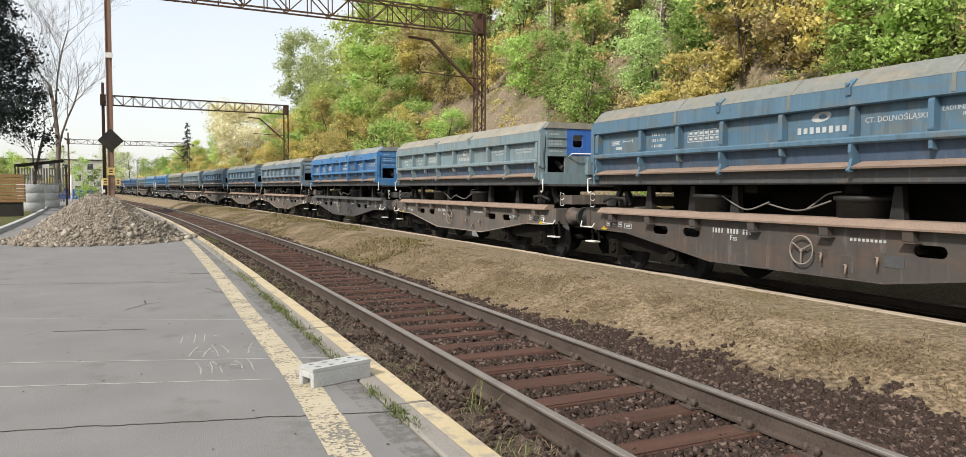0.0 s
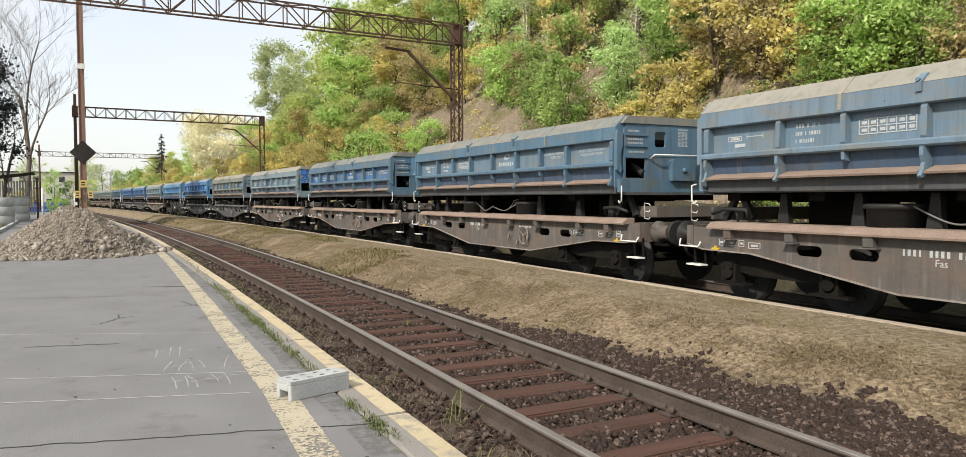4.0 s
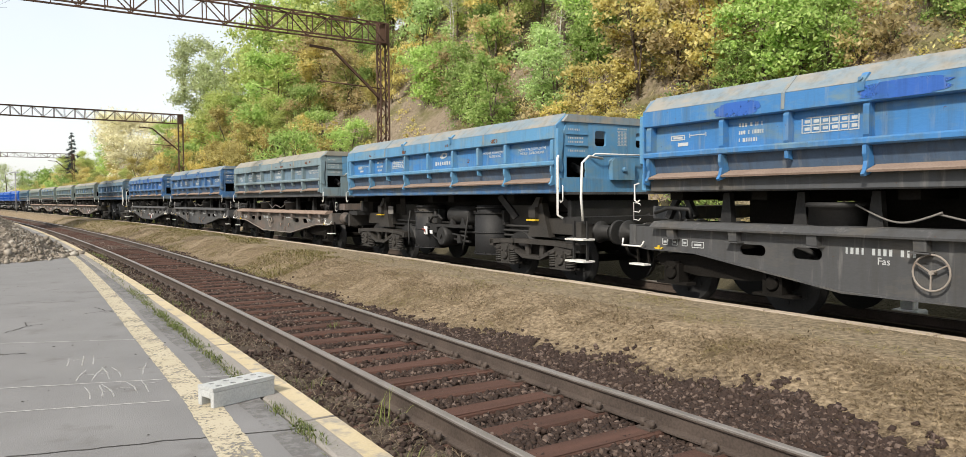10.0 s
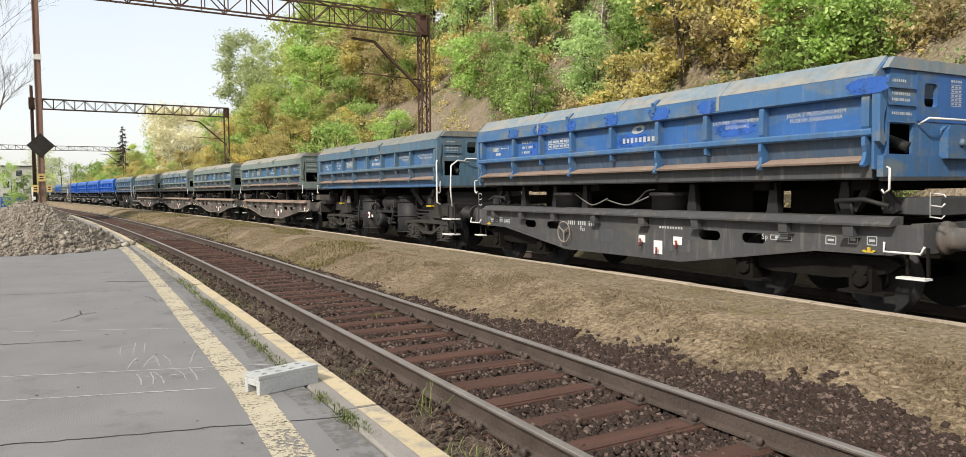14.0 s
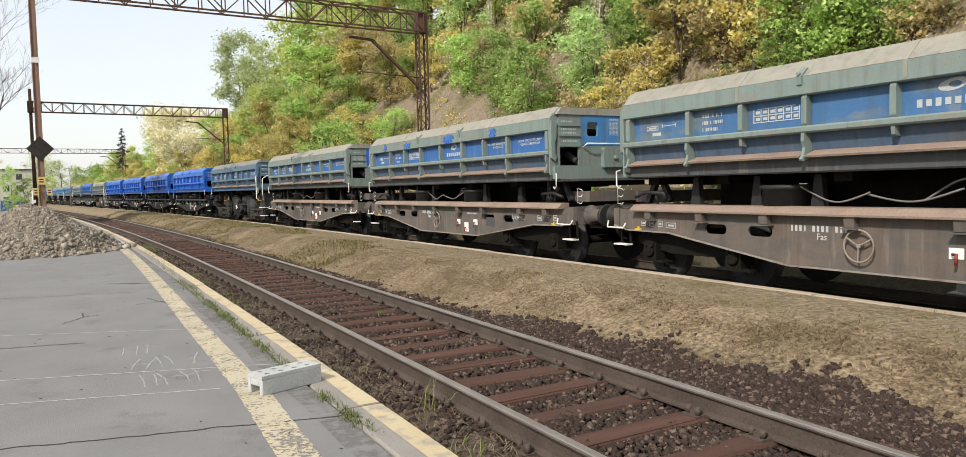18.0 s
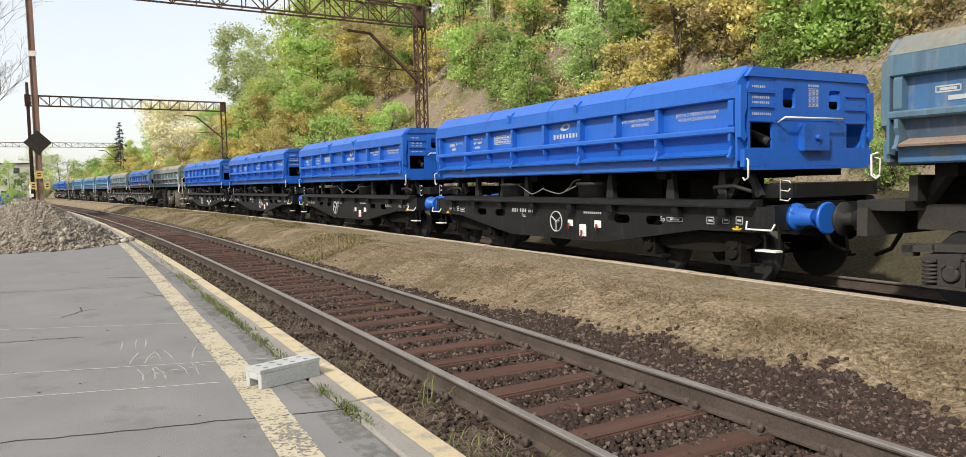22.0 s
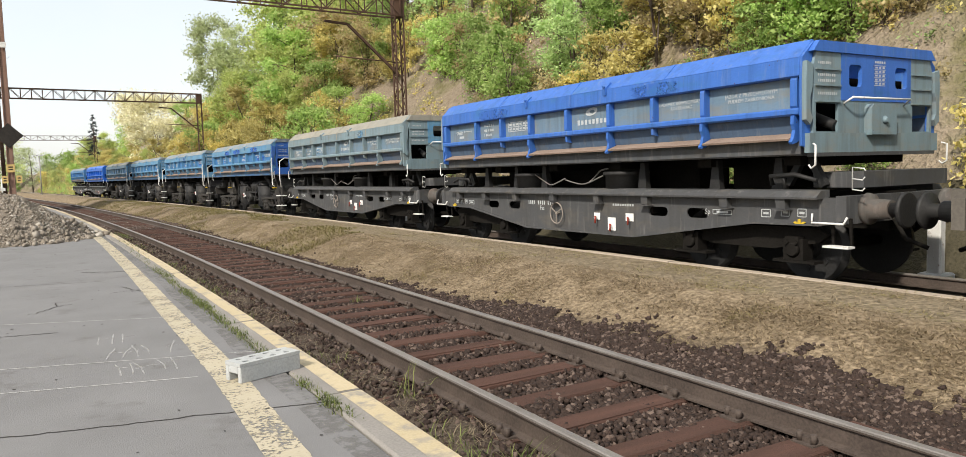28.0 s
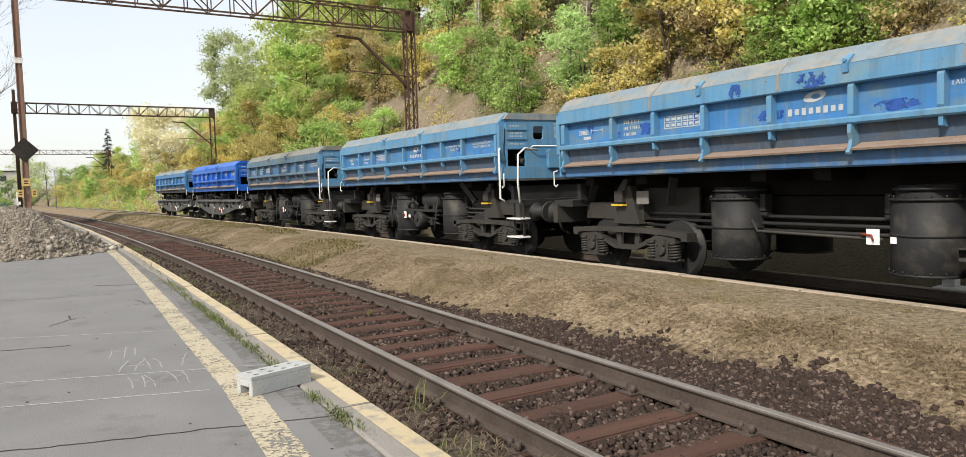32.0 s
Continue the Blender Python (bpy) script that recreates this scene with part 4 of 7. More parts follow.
def tub(w):
    """The tipping body of a wagon, with both sides and both ends."""
    for sg in (-1, 1):
        y = lambda p: [(sg * a, z) for a, z in p]
        bm = B()
        prism(bm, y([(1.19, 3.10), (1.23, 3.125), (1.478, FOLD), (1.44, FOLD - 0.02)]), -HL, HL)
        part("hood_top", bm, "grey", w)
        bm = B()
        prism(bm, y([(1.44, FOLD - 0.02), (1.478, FOLD - 0.004), (1.488, 2.67), (1.47, 2.655), (1.36, 2.655), (1.36, 2.69), (1.44, 2.69)]), -HL, HL)
        part("hood_band", bm, "grey", w)
        bm = B()
        prism(bm, y([(1.33, 2.69), (1.36, 2.69), (1.36, 2.22), (1.33, 2.22)]), -HL + 0.02, HL - 0.02)
        part("upper_panel", bm, "panel", w)
        bm = B()
        prism(bm, y([(1.34, 2.265), (1.49, 2.27), (1.50, 2.25), (1.50, 2.20), (1.48, 2.18), (1.34, 2.18)]), -HL, HL)
        part("mid_rail", bm, "grey", w)
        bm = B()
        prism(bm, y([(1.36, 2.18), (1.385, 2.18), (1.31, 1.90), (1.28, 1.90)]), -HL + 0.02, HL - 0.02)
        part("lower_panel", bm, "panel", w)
        bm = B()
        prism(bm, y([(1.15, 1.885), (1.39, 1.885), (1.39, 1.70), (1.37, 1.68), (1.15, 1.68)]), -HL + 0.05, HL - 0.05)
        part("sill", bm, "sillgrey", w)
        if sg < 0:
            for i, x in enumerate(RIBS):
                bm = B()
                wd = 0.10 if i in (0, 8) else 0.075
                prism(bm, y([(1.361, 2.266), (1.361, 2.655), (1.46, 2.655), (1.475, 2.62), (1.475, 2.30), (1.455, 2.266)]), x - wd / 2, x + wd / 2)
                part("rib", bm, "grey", w)
                if i in BRACKETS:
                    bm = B()
                    prism(bm, y([(1.386, 2.18), (1.50, 2.18), (1.505, 2.08), (1.47, 2.0), (1.50, 1.90), (1.54, 1.85), (1.52, 1.825), (1.43, 1.845), (1.391, 1.87), (1.335, 1.98)]), x - 0.024, x + 0.024)
                    part("bracket", bm, "grey", w)
                elif i:
                    bm = B()
                    prism(bm, y([(1.386, 2.18), (1.47, 2.18), (1.46, 2.08), (1.36, 2.06)]), x - 0.025, x + 0.025)
                    part("stiffener", bm, "grey", w)
            for a, b in zip(BRACKETS, BRACKETS[1:]):
                bm = B()
                prism(bm, y([(1.30, 1.945), (1.31, 1.97), (1.525, 1.895), (1.515, 1.87)]), RIBS[a] + 0.04, RIBS[b] - 0.04)
                part("ledge", bm, "rust", w, "rusty folded ledge plate")
        else:
            bm = B()
            for i, x in enumerate(RIBS):
                box(bm, (x, 1.41, 2.46), (0.08, 0.1, 0.39))
            prism(bm, y([(1.30, 1.945), (1.31, 1.97), (1.525, 1.895), (1.515, 1.87)]), -HL, HL)
            part("side_framing", bm, "grey", w)
        for x in (-1.27, 1.06) if sg < 0 else ():
            bm = B()
            prism(bm, y([(1.487, 2.80), (1.505, 2.79), (1.515, FOLD), (1.40, FOLD + 0.11), (1.36, FOLD + 0.10), (1.478, FOLD - 0.01)]), x - 0.04, x + 0.04)
            rod(bm, [(x, sg * 1.49, FOLD + 0.03), (x, sg * 1.53, FOLD + 0.03)], 0.022, 8)
            part("lug", bm, "grey", w)
        for x in (-2.3, 0.1, 2.4) if sg < 0 else ():
            bm = B()
            prism(bm, y([(1.225, 3.125), (1.242, 3.126), (1.485, FOLD), (1.494, 2.69), (1.487, 2.69), (1.476, FOLD)]), x - 0.025, x + 0.025)
            part("seam_strip", bm, "grey", w)
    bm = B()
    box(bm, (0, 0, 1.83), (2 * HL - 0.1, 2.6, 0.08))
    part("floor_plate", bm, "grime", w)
    for e in (-1, 1):
        x = e * (HL + 0.06)
        turn = pose(x, 0, 0, 0, 0, 90)
        bm = B()
        plate(bm, [(-1.32, 1.95), (1.32, 1.95), (1.32, 2.80), (1.25, 2.99), (-1.25, 2.99), (-1.32, 2.80)],
              [[(-1.27, 1.975), (-0.82, 1.975), (-0.82, 2.33), (-1.27, 2.33)], [(0.84, 1.975), (1.27, 1.975), (1.27, 2.33), (0.84, 2.33)], [(-0.77, 2.37), (0.78, 2.37), (0.78, 2.96), (-0.77, 2.96)]], -0.02, 0.02)
        me = finish("end_wall", bm, "grey")
        me.transform(turn)
        part("end_wall", me, parent=w)
        bm = B()
        plate(bm, [(-0.77, 2.37), (0.78, 2.37), (0.78, 2.96), (-0.77, 2.96)], [soft_rect(-0.475, 2.69, 0.27, 0.28), soft_rect(0.545, 2.69, 0.27, 0.28)], -0.028, 0.026)
        me = finish("end_door", bm, "grey")
        me.transform(turn)
        part("end_door", me, parent=w)
        for y0, y1 in ((-1.29, -0.79), (0.80, 1.29)):
            for z in (2.35, 2.55, 2.75):
                bm = B()
                box(bm, (x + e * 0.032, (y0 + y1) / 2, z), (0.024, y1 - y0, 0.018))
                part("end_rib", bm, "grey", w)
        bm = B()
        prism(bm, [(-1.36, 2.965), (1.36, 2.965), (1.24, 3.10), (-1.24, 3.10)], x - e * 0.14, x + e * 0.05)
        part("end_rim", bm, "hood", w)
        bm = B()
        prism(bm, [(-0.27, 1.93), (0.29, 1.93), (0.29, 2.28), (0.24, 2.33), (-0.22, 2.33), (-0.27, 2.28)], x + e * 0.022, x + e * 0.13)
        rod(bm, [(x + e * 0.13, 0.02, 2.12), (x + e * 0.17, 0.02, 2.12)], [0.06, 0.03], 8)
        part("lock_box", bm, "grey", w)
        bm = B()
        prism(bm, [(-1.42, 1.71), (1.42, 1.71), (1.42, 1.955), (-1.42, 1.955)], x - e * 0.03, x + e * 0.05)
        part("end_apron", bm, "grey", w)
        bm = B()
        box(bm, (x + e * 0.0, 0, 1.685), (0.16, 2.6, 0.045))
        part("end_beam", bm, "grey", w)
        # black plate behind the end openings stands in for the unlit inside
        bm = B()
        box(bm, (x - e * 0.4, 0, 2.25), (0.05, 2.5, 0.95))
        part("inner_end", bm, "black", w)
        bm = B()
        rod(bm, [(x - e * 0.35, -0.85, 2.2), (x - e * 0.02, -0.82, 2.05)], 0.07)
        part("lever_tube", bm, "grimemid", w)
        bm = B()
        yy = -0.62
        rod(bm, [(x + e * 0.03, yy - 0.1, 2.33), (x + e * 0.14, yy - 0.08, 2.40), (x + e * 0.14, yy + 1.2, 2.40), (x + e * 0.03, yy + 1.24, 2.33)], 0.014)
        part("handrail", bm, "white", w)
        for sg in (-1, 1):
            bm = B()
            prism(bm, [(sg * 1.30, 1.76), (sg * 1.475, 1.80), (sg * 1.485, 2.66), (sg * 1.472, FOLD), (sg * 1.25, 3.10), (sg * 1.20, 3.08), (sg * 1.30, 2.8)], e * HL, e * (HL + 0.035))
            part("end_post", bm, "grey", w)
            bm = B()
            prism(bm, [(sg * 1.47, 2.84), (sg * 1.485, 2.62), (sg * 1.48, 2.12), (sg * 1.40, 2.06), (sg * 1.355, 2.14), (sg * 1.40, 2.22), (sg * 1.405, 2.40), (sg * 1.36, 2.52), (sg * 1.35, 2.80)], e * (HL + 0.035), e * (HL + 0.10))
            part("corner_plate", bm, "grey", w)
            bm = B()
            rod(bm, [(x + e * 0.1, sg * 1.43, 1.82), (x + e * 0.16, sg * 1.47, 1.8), (x + e * 0.16, sg * 1.47, 1.56), (x + e * 0.1, sg * 1.47, 1.52), (x + e * 0.06, sg * 1.46, 1.56)], 0.013)
            part("grab_handle", bm, "white", w)


def marks(w):
    """White markings on the near side; numbers and maker's marks are plain bars."""
    yp = -1.3635

    def bars(name, rows):
        bm = B()
        for x, z, a, b in rows:
            box(bm, (x, yp, z), (a, 0.003, b))
        tagged(part(name, bm, "letter", w), kind="stuff")
    bay = [(RIBS[i] + RIBS[i + 1]) / 2 for i in range(8)]
    bars("load_table", [(bay[0] - 0.2, 2.50, 0.26, 0.015), (bay[0] - 0.2, 2.44, 0.26, 0.015), (bay[0] - 0.33, 2.47, 0.012, 0.07), (bay[0] - 0.07, 2.47, 0.012, 0.07), (bay[0] - 0.2, 2.47, 0.18, 0.03),
                        (bay[0] + 0.18, 2.49, 0.3, 0.012), (bay[0] + 0.03, 2.49, 0.012, 0.06), (bay[0] + 0.33, 2.49, 0.012, 0.06), (bay[0] - 0.1, 2.37, 0.2, 0.05)])
    rnd = random.Random(5)
    rows = []
    for z, n in ((2.56, 7), (2.46, 9), (2.36, 8)):
        x = bay[1] - 0.3
        for i in range(n):
            d = rnd.choice((0.014, 0.03, 0.034))
            rows.append((x + d / 2, z, d, 0.05))
            x += d + rnd.choice((0.016, 0.016, 0.05))
    bars("number_marking", rows)
    bars("axle_table", [(bay[2], 2.56, 0.62, 0.012), (bay[2], 2.47, 0.74, 0.012), (bay[2], 2.38, 0.74, 0.012)] + [(bay[2] - 0.37 + 0.123 * k, 2.465, 0.012, 0.18) for k in range(7)] +
         [(bay[2] - 0.3 + 0.123 * k, z, 0.07, 0.04) for k in range(6) for z in (2.515, 2.425)])
    bm = B()
    cx, cz = bay[4] + 0.02, 2.57
    plate(bm, [(cx + 0.16 * math.cos(t), cz + 0.065 * math.sin(t) + 0.02 * math.cos(t)) for t in [2 * math.pi * k / 20 for k in range(20)]],
          [[(cx + 0.02 + 0.07 * math.cos(t), cz + 0.035 * math.sin(t)) for t in [2 * math.pi * k / 12 for k in range(12)]]], yp - 0.0015, yp + 0.0015)
    for k in range(8):
        u = cx - 0.36 + 0.103 * k
        box(bm, (u, yp, 2.40), (0.062, 0.003, 0.09 if k in (0, 2, 5) else 0.075))
    tagged(part("company_mark", bm, "letter", w), kind="stuff")
    for txt, x in (("ŁADUNEK RÓWNOMIERNIE\nROZKŁADAĆ", bay[6]), ("JAZDA Z PRZECHYLONYM\nPUDŁEM ZABRONIONA", bay[7])):
        part("warning_text", text_mesh(txt, 0.072), "letter", w, m=pose(x, yp, 2.5))
    for e in (1,):
        bm = B()
        for z, n in ((2.83, 7), (2.68, 9), (2.61, 9), (2.45, 10)):
            for k in range(n):
                box(bm, (HL + 0.0815, -1.22 + 0.04 * k, z), (0.003, 0.024 if k % 3 else 0.014, 0.034))
        for k in range(6):
            box(bm, (HL + 0.0875, 0.06, 2.58 + 0.052 * k), (0.003, 0.25, 0.008))
            for j in range(3) if k < 5 else ():
                box(bm, (HL + 0.0875, -0.02 + 0.08 * j, 2.606 + 0.052 * k), (0.003, 0.05, 0.022))
        for j in range(5):
            box(bm, (HL + 0.0875, -0.04 + 0.05 * j, 2.885), (0.003, 0.034, 0.03))
        tagged(part("end_lettering", bm, "letter", w), kind="stuff")


def wheelset(bg, x):
    """An axle with two wheels, turning about its own middle."""
    ws = new("wheelset")
    ws.parent = bg
    ws.matrix_basis = pose(x, 0, 0.46)
    bm = B()
    rod(bm, [(0, -1.0, 0), (0, 1.0, 0)], 0.075)
    part("axle", bm, "grime", ws)
    for sg in (-1, 1):
        bm = B()
        rod(bm, [(0, sg * 0.685, 0), (0, sg * 0.715, 0), (0, sg * 0.72, 0), (0, sg * 0.82, 0)], [0.49, 0.49, 0.46, 0.455], 28)
        rod(bm, [(0, sg * 0.82, 0), (0, sg * 0.86, 0)], [0.15, 0.12], 14)
        for k in range(6):
            t = k * math.pi / 3
            box(bm, (0.28 * math.cos(t), sg * 0.825, 0.28 * math.sin(t)), (0.07, 0.02, 0.07))
        part("wheel", bm, "grimemid", ws)
    return ws


def spring(bm, c, r, h, turns=5):
    n = turns * 8
    rod(bm, [(c[0] + r * math.cos(2 * math.pi * k / 8), c[1] + r * math.sin(2 * math.pi * k / 8), c[2] - h / 2 + h * k / n) for k in range(n + 1)], 0.02, 5)


def bogie(w, x, cast, metal):
    bg = new("bogie")
    bg.parent = w
    bg.matrix_basis = pose(x, 0, 0)
    sets = [wheelset(bg, -0.9), wheelset(bg, 0.9)]
    for sg in (-1, 1):
        bm = B()
        if cast:
            for pts, w0 in (([(-1.46, 0.70), (-1.1, 0.735), (-0.6, 0.755), (0.6, 0.755), (1.1, 0.735), (1.46, 0.70)], 0.085), ([(-1.2, 0.62), (-0.78, 0.66), (-0.55, 0.57), (-0.28, 0.46), (0.28, 0.46), (0.55, 0.57), (0.78, 0.66), (1.2, 0.62)], 0.07)):
                for (x0, z0), (x1, z1) in zip(pts, pts[1:]):
                    beam(bm, (x0 - 0.012, sg * 1.1, z0), (x1 + 0.012, sg * 1.1, z1), 0.2, w0)
            for x0, z0 in ((-0.22, 0.46), (0.22, 0.46)):
                beam(bm, (x0, sg * 1.1, z0), (x0 * 1.15, sg * 1.1, 0.74), 0.055, 0.12)
            for x0 in (-0.9, 0.9):
                box(bm, (x0, sg * 1.08, 0.665), (0.5, 0.1, 0.1))
            for x0 in (-1.4, 1.4):
                box(bm, (x0, sg * 1.13, 0.69), (0.13, 0.14, 0.14))
            for x0 in (-0.72, 0.72):
                rod(bm, [(x0, sg * 1.1, 0.685), (x0, sg * 1.17, 0.685)], 0.035, 10)
        else:
            plate(bm, [(-1.35, 0.66), (-1.2, 0.55), (-0.5, 0.44), (0.5, 0.44), (1.2, 0.55), (1.35, 0.66), (1.2, 0.74), (-1.2, 0.74)], [], sg * 1.02, sg * 1.1)
        part("side_frame", bm, "gear" if cast else metal, bg)
        for ax in (-0.9, 0.9):
            bm = B()
            box(bm, (ax, sg * 1.1, 0.46), (0.3, 0.2, 0.28))
            rod(bm, [(ax, sg * 1.2, 0.46), (ax, sg * 1.24, 0.46)], [0.11, 0.08], 12)
            box(bm, (ax, sg * 1.1, 0.30), (0.62, 0.2, 0.035))
            box(bm, (ax, sg * 1.15, 0.58), (0.2, 0.14, 0.1))
            rod(bm, [(ax - 0.07, sg * 1.21, 0.55), (ax - 0.07, sg * 1.25, 0.55)], 0.025, 6)
            rod(bm, [(ax + 0.07, sg * 1.21, 0.55), (ax + 0.07, sg * 1.25, 0.55)], 0.025, 6)
            part("axle_box", bm, "gear" if cast else metal, bg)
            for o in (-0.25, 0.25) if sg < 0 and cast else ():
                bm = B()
                spring(bm, (ax + o, sg * 1.14, 0.45), 0.085, 0.27, 6)
                box(bm, (ax + o, sg * 1.14, 0.60), (0.19, 0.17, 0.03))
                part("spring", bm, "gear", bg)
    bm = B()
    box(bm, (0, 0, 0.62), (0.5, 2.0, 0.2))
    part("bolster", bm, "grime", bg)
    return bg, sets


def ends(w, metal, bufmat):
    """Headstocks, buffers and couplings."""
    for e in (-1, 1):
        bm = B()
        box(bm, (e * 5.2, 0, 1.0), (0.14, 2.6, 0.34))
        part("headstock", bm, metal, w)
        for sg in (-1, 1):
            bf = new("buffer")
            bf.parent = w
            bm = B()
            rod(bm, [(e * 5.27, sg * 0.875, 1.0), (e * 5.33, sg * 0.875, 1.0), (e * 5.33, sg * 0.875, 1.0), (e * 5.58, sg * 0.875, 1.0)], [0.2, 0.19, 0.13, 0.115], 16)
            part("casing", bm, bufmat, bf)
            bm = B()
            rod(bm, [(e * 5.55, sg * 0.875, 1.0), (e * 5.72, sg * 0.875, 1.0), (e * 5.73, sg * 0.875, 1.0), (e * 5.765, sg * 0.875, 1.0), (e * 5.785, sg * 0.875, 1.0)], [0.085, 0.085, 0.21, 0.22, 0.2], 20)
            part("buffer_plate", bm, "grimemid", bf)
        bm = B()
        rod(bm, [(e * 5.25, 0, 0.95), (e * 5.55, 0, 0.9), (e * 5.78, 0, 0.84)], 0.045)
        part("coupling", bm, "grime", w)
        bm = B()
        rod(bm, [(e * 5.3, -0.35, 0.85), (e * 5.45, -0.35, 0.6), (e * 5.7, -0.3, 0.5)], 0.028)
        part("air_hose", bm, "grime", w)


def wagon_a():
    """Dump wagon on a fish-bellied side beam."""
    w = new("dump_wagon")
    tub(w)
    marks(w)
    for sg in (-1, 1):
        bm = B()
        plate(bm, [(-5.25, 1.15), (-5.25, 0.88), (-4.9, 0.81), (-3.9, 0.80), (-1.6, 0.465), (1.5, 0.465), (3.9, 0.80), (4.9, 0.81), (5.25, 0.88), (5.25, 1.15)],
              [oblong(x, 0.89, 0.42, 0.145) for x in (-2.9, -2.08, 2.06, 2.88)], sg * 1.26, sg * 1.285)
        part("side_beam", bm, "frame", w)
        bm = B()
        prism(bm, [(sg * 1.16, 1.15), (sg * 1.42, 1.13), (sg * 1.425, 1.155), (sg * 1.33, 1.235), (sg * 1.16, 1.245)], -4.7, 4.95)
        part("beam_flange", bm, "rust", w, "rusty sloping top flange of the side beam")
        bm = B()
        for (x0, z0), (x1, z1) in zip([(-5.25, 0.88), (-4.9, 0.81), (-3.9, 0.80), (-1.6, 0.465), (1.5, 0.465), (3.9, 0.80), (4.9, 0.81)], [(-4.9, 0.81), (-3.9, 0.80), (-1.6, 0.465), (1.5, 0.465), (3.9, 0.80), (4.9, 0.81), (5.25, 0.88)]):
            beam(bm, (x0, sg * 1.24, z0 - 0.008), (x1, sg * 1.24, z1 - 0.008), 0.16, 0.02)
        part("belly_flange", bm, "frame", w)
        for x in (-4.3, -3.15, -1.95, -0.65, 0.65, 1.85, 3.45, 4.4) if sg < 0 else ():
            bm = B()
            prism(bm, [(sg * 1.286, 1.14), (sg * 1.40, 1.14), (sg * 1.38, 1.0), (sg * 1.34, 0.985), (sg * 1.286, 0.985)], x - 0.07, x + 0.07)
            box(bm, (x, sg * 1.35, 0.985), (0.22, 0.13, 0.015))
            part("stake_pocket", bm, "frame", w)
    # near-side fittings
    bm = B()
    ring_xz(bm, (-0.54, -1.36, 0.78), 0.195, 0.012)
    rod(bm, [(-0.54, -1.28, 0.78), (-0.54, -1.37, 0.78)], 0.026)
    part("brake_wheel", bm, "letter", w, "painted handbrake wheel with three spokes")
    for x, z, a, b in ((0.56, 0.76, 0.16, 0.12), (0.95, 0.64, 0.2, 0.22), (1.4, 0.77, 0.19, 0.13)):
        bm = B()
        box(bm, (x, -1.289, z), (a, 0.006, b))
        lp = part("lever_plate", bm, "plate", w, "white plate behind a brake lever")
        bm = B()
        rod(bm, [(x - 0.03, -1.31, z - 0.01), (x + 0.04, -1.36, z + 0.0), (x + 0.03, -1.36, z - 0.12)], 0.016)
        part("lever", bm, "leverred", lp)
    bm = B()
    for x, z, a, b in ((-4.5, 0.93, 0.1, 0.09), (-4.3, 0.93, 0.1, 0.09), (-4.1, 0.93, 0.1, 0.09), (-3.85, 0.91, 0.22, 0.08), (3.35, 0.92, 0.34, 0.06), (4.1, 0.93, 0.14, 0.1), (4.4, 0.95, 0.12, 0.1), (4.65, 0.95, 0.12, 0.1)):
        for dx, dz, p, q in ((0, b / 2, a, 0.01), (0, -b / 2, a, 0.01), (a / 2, 0, 0.01, b), (-a / 2, 0, 0.01, b), (0, 0, a * 0.6, 0.03)):
            box(bm, (x + dx, -1.2875, z + dz), (p, 0.003, q))
    rnd = random.Random(3)
    x = -1.55
    for k in range(13):
        d = rnd.choice((0.03, 0.04, 0.045))
        if k not in (4, 9):
            box(bm, (x, -1.2875, 0.96), (d * 0.8, 0.003, 0.075))
        x += 0.066
    for k in range(9):
        box(bm, (1.0 + 0.06 * k, -1.2875, 0.97), (0.035, 0.003, 0.035))
    tagged(part("frame_lettering", bm, "letter", w), kind="stuff")
    part("type_mark", text_mesh("Fas", 0.12), "letter", w, m=pose(-1.1, -1.2875, 0.82))
    part("brake_mark", text_mesh("Sp", 0.11), "letter", w, m=pose(3.08, -1.2875, 0.885))
    for x in (-4.62, 4.62):
        bm = B()
        prism(bm, [(x - 0.09, 0.83), (x - 0.03, 0.79), (x + 0.03, 0.79), (x + 0.09, 0.83), (x + 0.06, 0.84), (x + 0.02, 0.815), (x + 0.015, 0.87), (x - 0.015, 0.87), (x - 0.02, 0.815), (x - 0.06, 0.84)], -1.31, -1.286, "y")
        part("rope_hook", bm, "hookyel", w, "yellow rope hook")
    for x in (-5.15, 5.05):
        bm = B()
        rod(bm, [(x - 0.2, -1.36, 0.95), (x - 0.18, -1.4, 0.84), (x + 0.25, -1.4, 0.84), (x + 0.27, -1.36, 0.92)], 0.014)
        part("shunter_handle", bm, "white", w)
        st = B()
        box(st, (x + 0.12, -1.3, 0.55), (0.34, 0.14, 0.025))
        step = part("footstep", st, "white", w)
        for o in (-0.12, 0.12):
            bm = B()
            beam(bm, (x + 0.12 + o, -1.22, 0.56), (x + 0.12 + o, -1.24, 0.9), 0.03)
            part("step_hanger", bm, "grime", step)
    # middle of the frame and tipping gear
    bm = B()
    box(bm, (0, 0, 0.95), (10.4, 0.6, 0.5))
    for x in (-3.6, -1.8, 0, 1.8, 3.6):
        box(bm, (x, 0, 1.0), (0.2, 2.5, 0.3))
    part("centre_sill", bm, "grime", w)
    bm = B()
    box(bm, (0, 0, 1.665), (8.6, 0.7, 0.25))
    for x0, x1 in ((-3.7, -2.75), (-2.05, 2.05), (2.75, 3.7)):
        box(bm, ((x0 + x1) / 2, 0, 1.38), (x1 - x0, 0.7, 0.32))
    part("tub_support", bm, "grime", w)
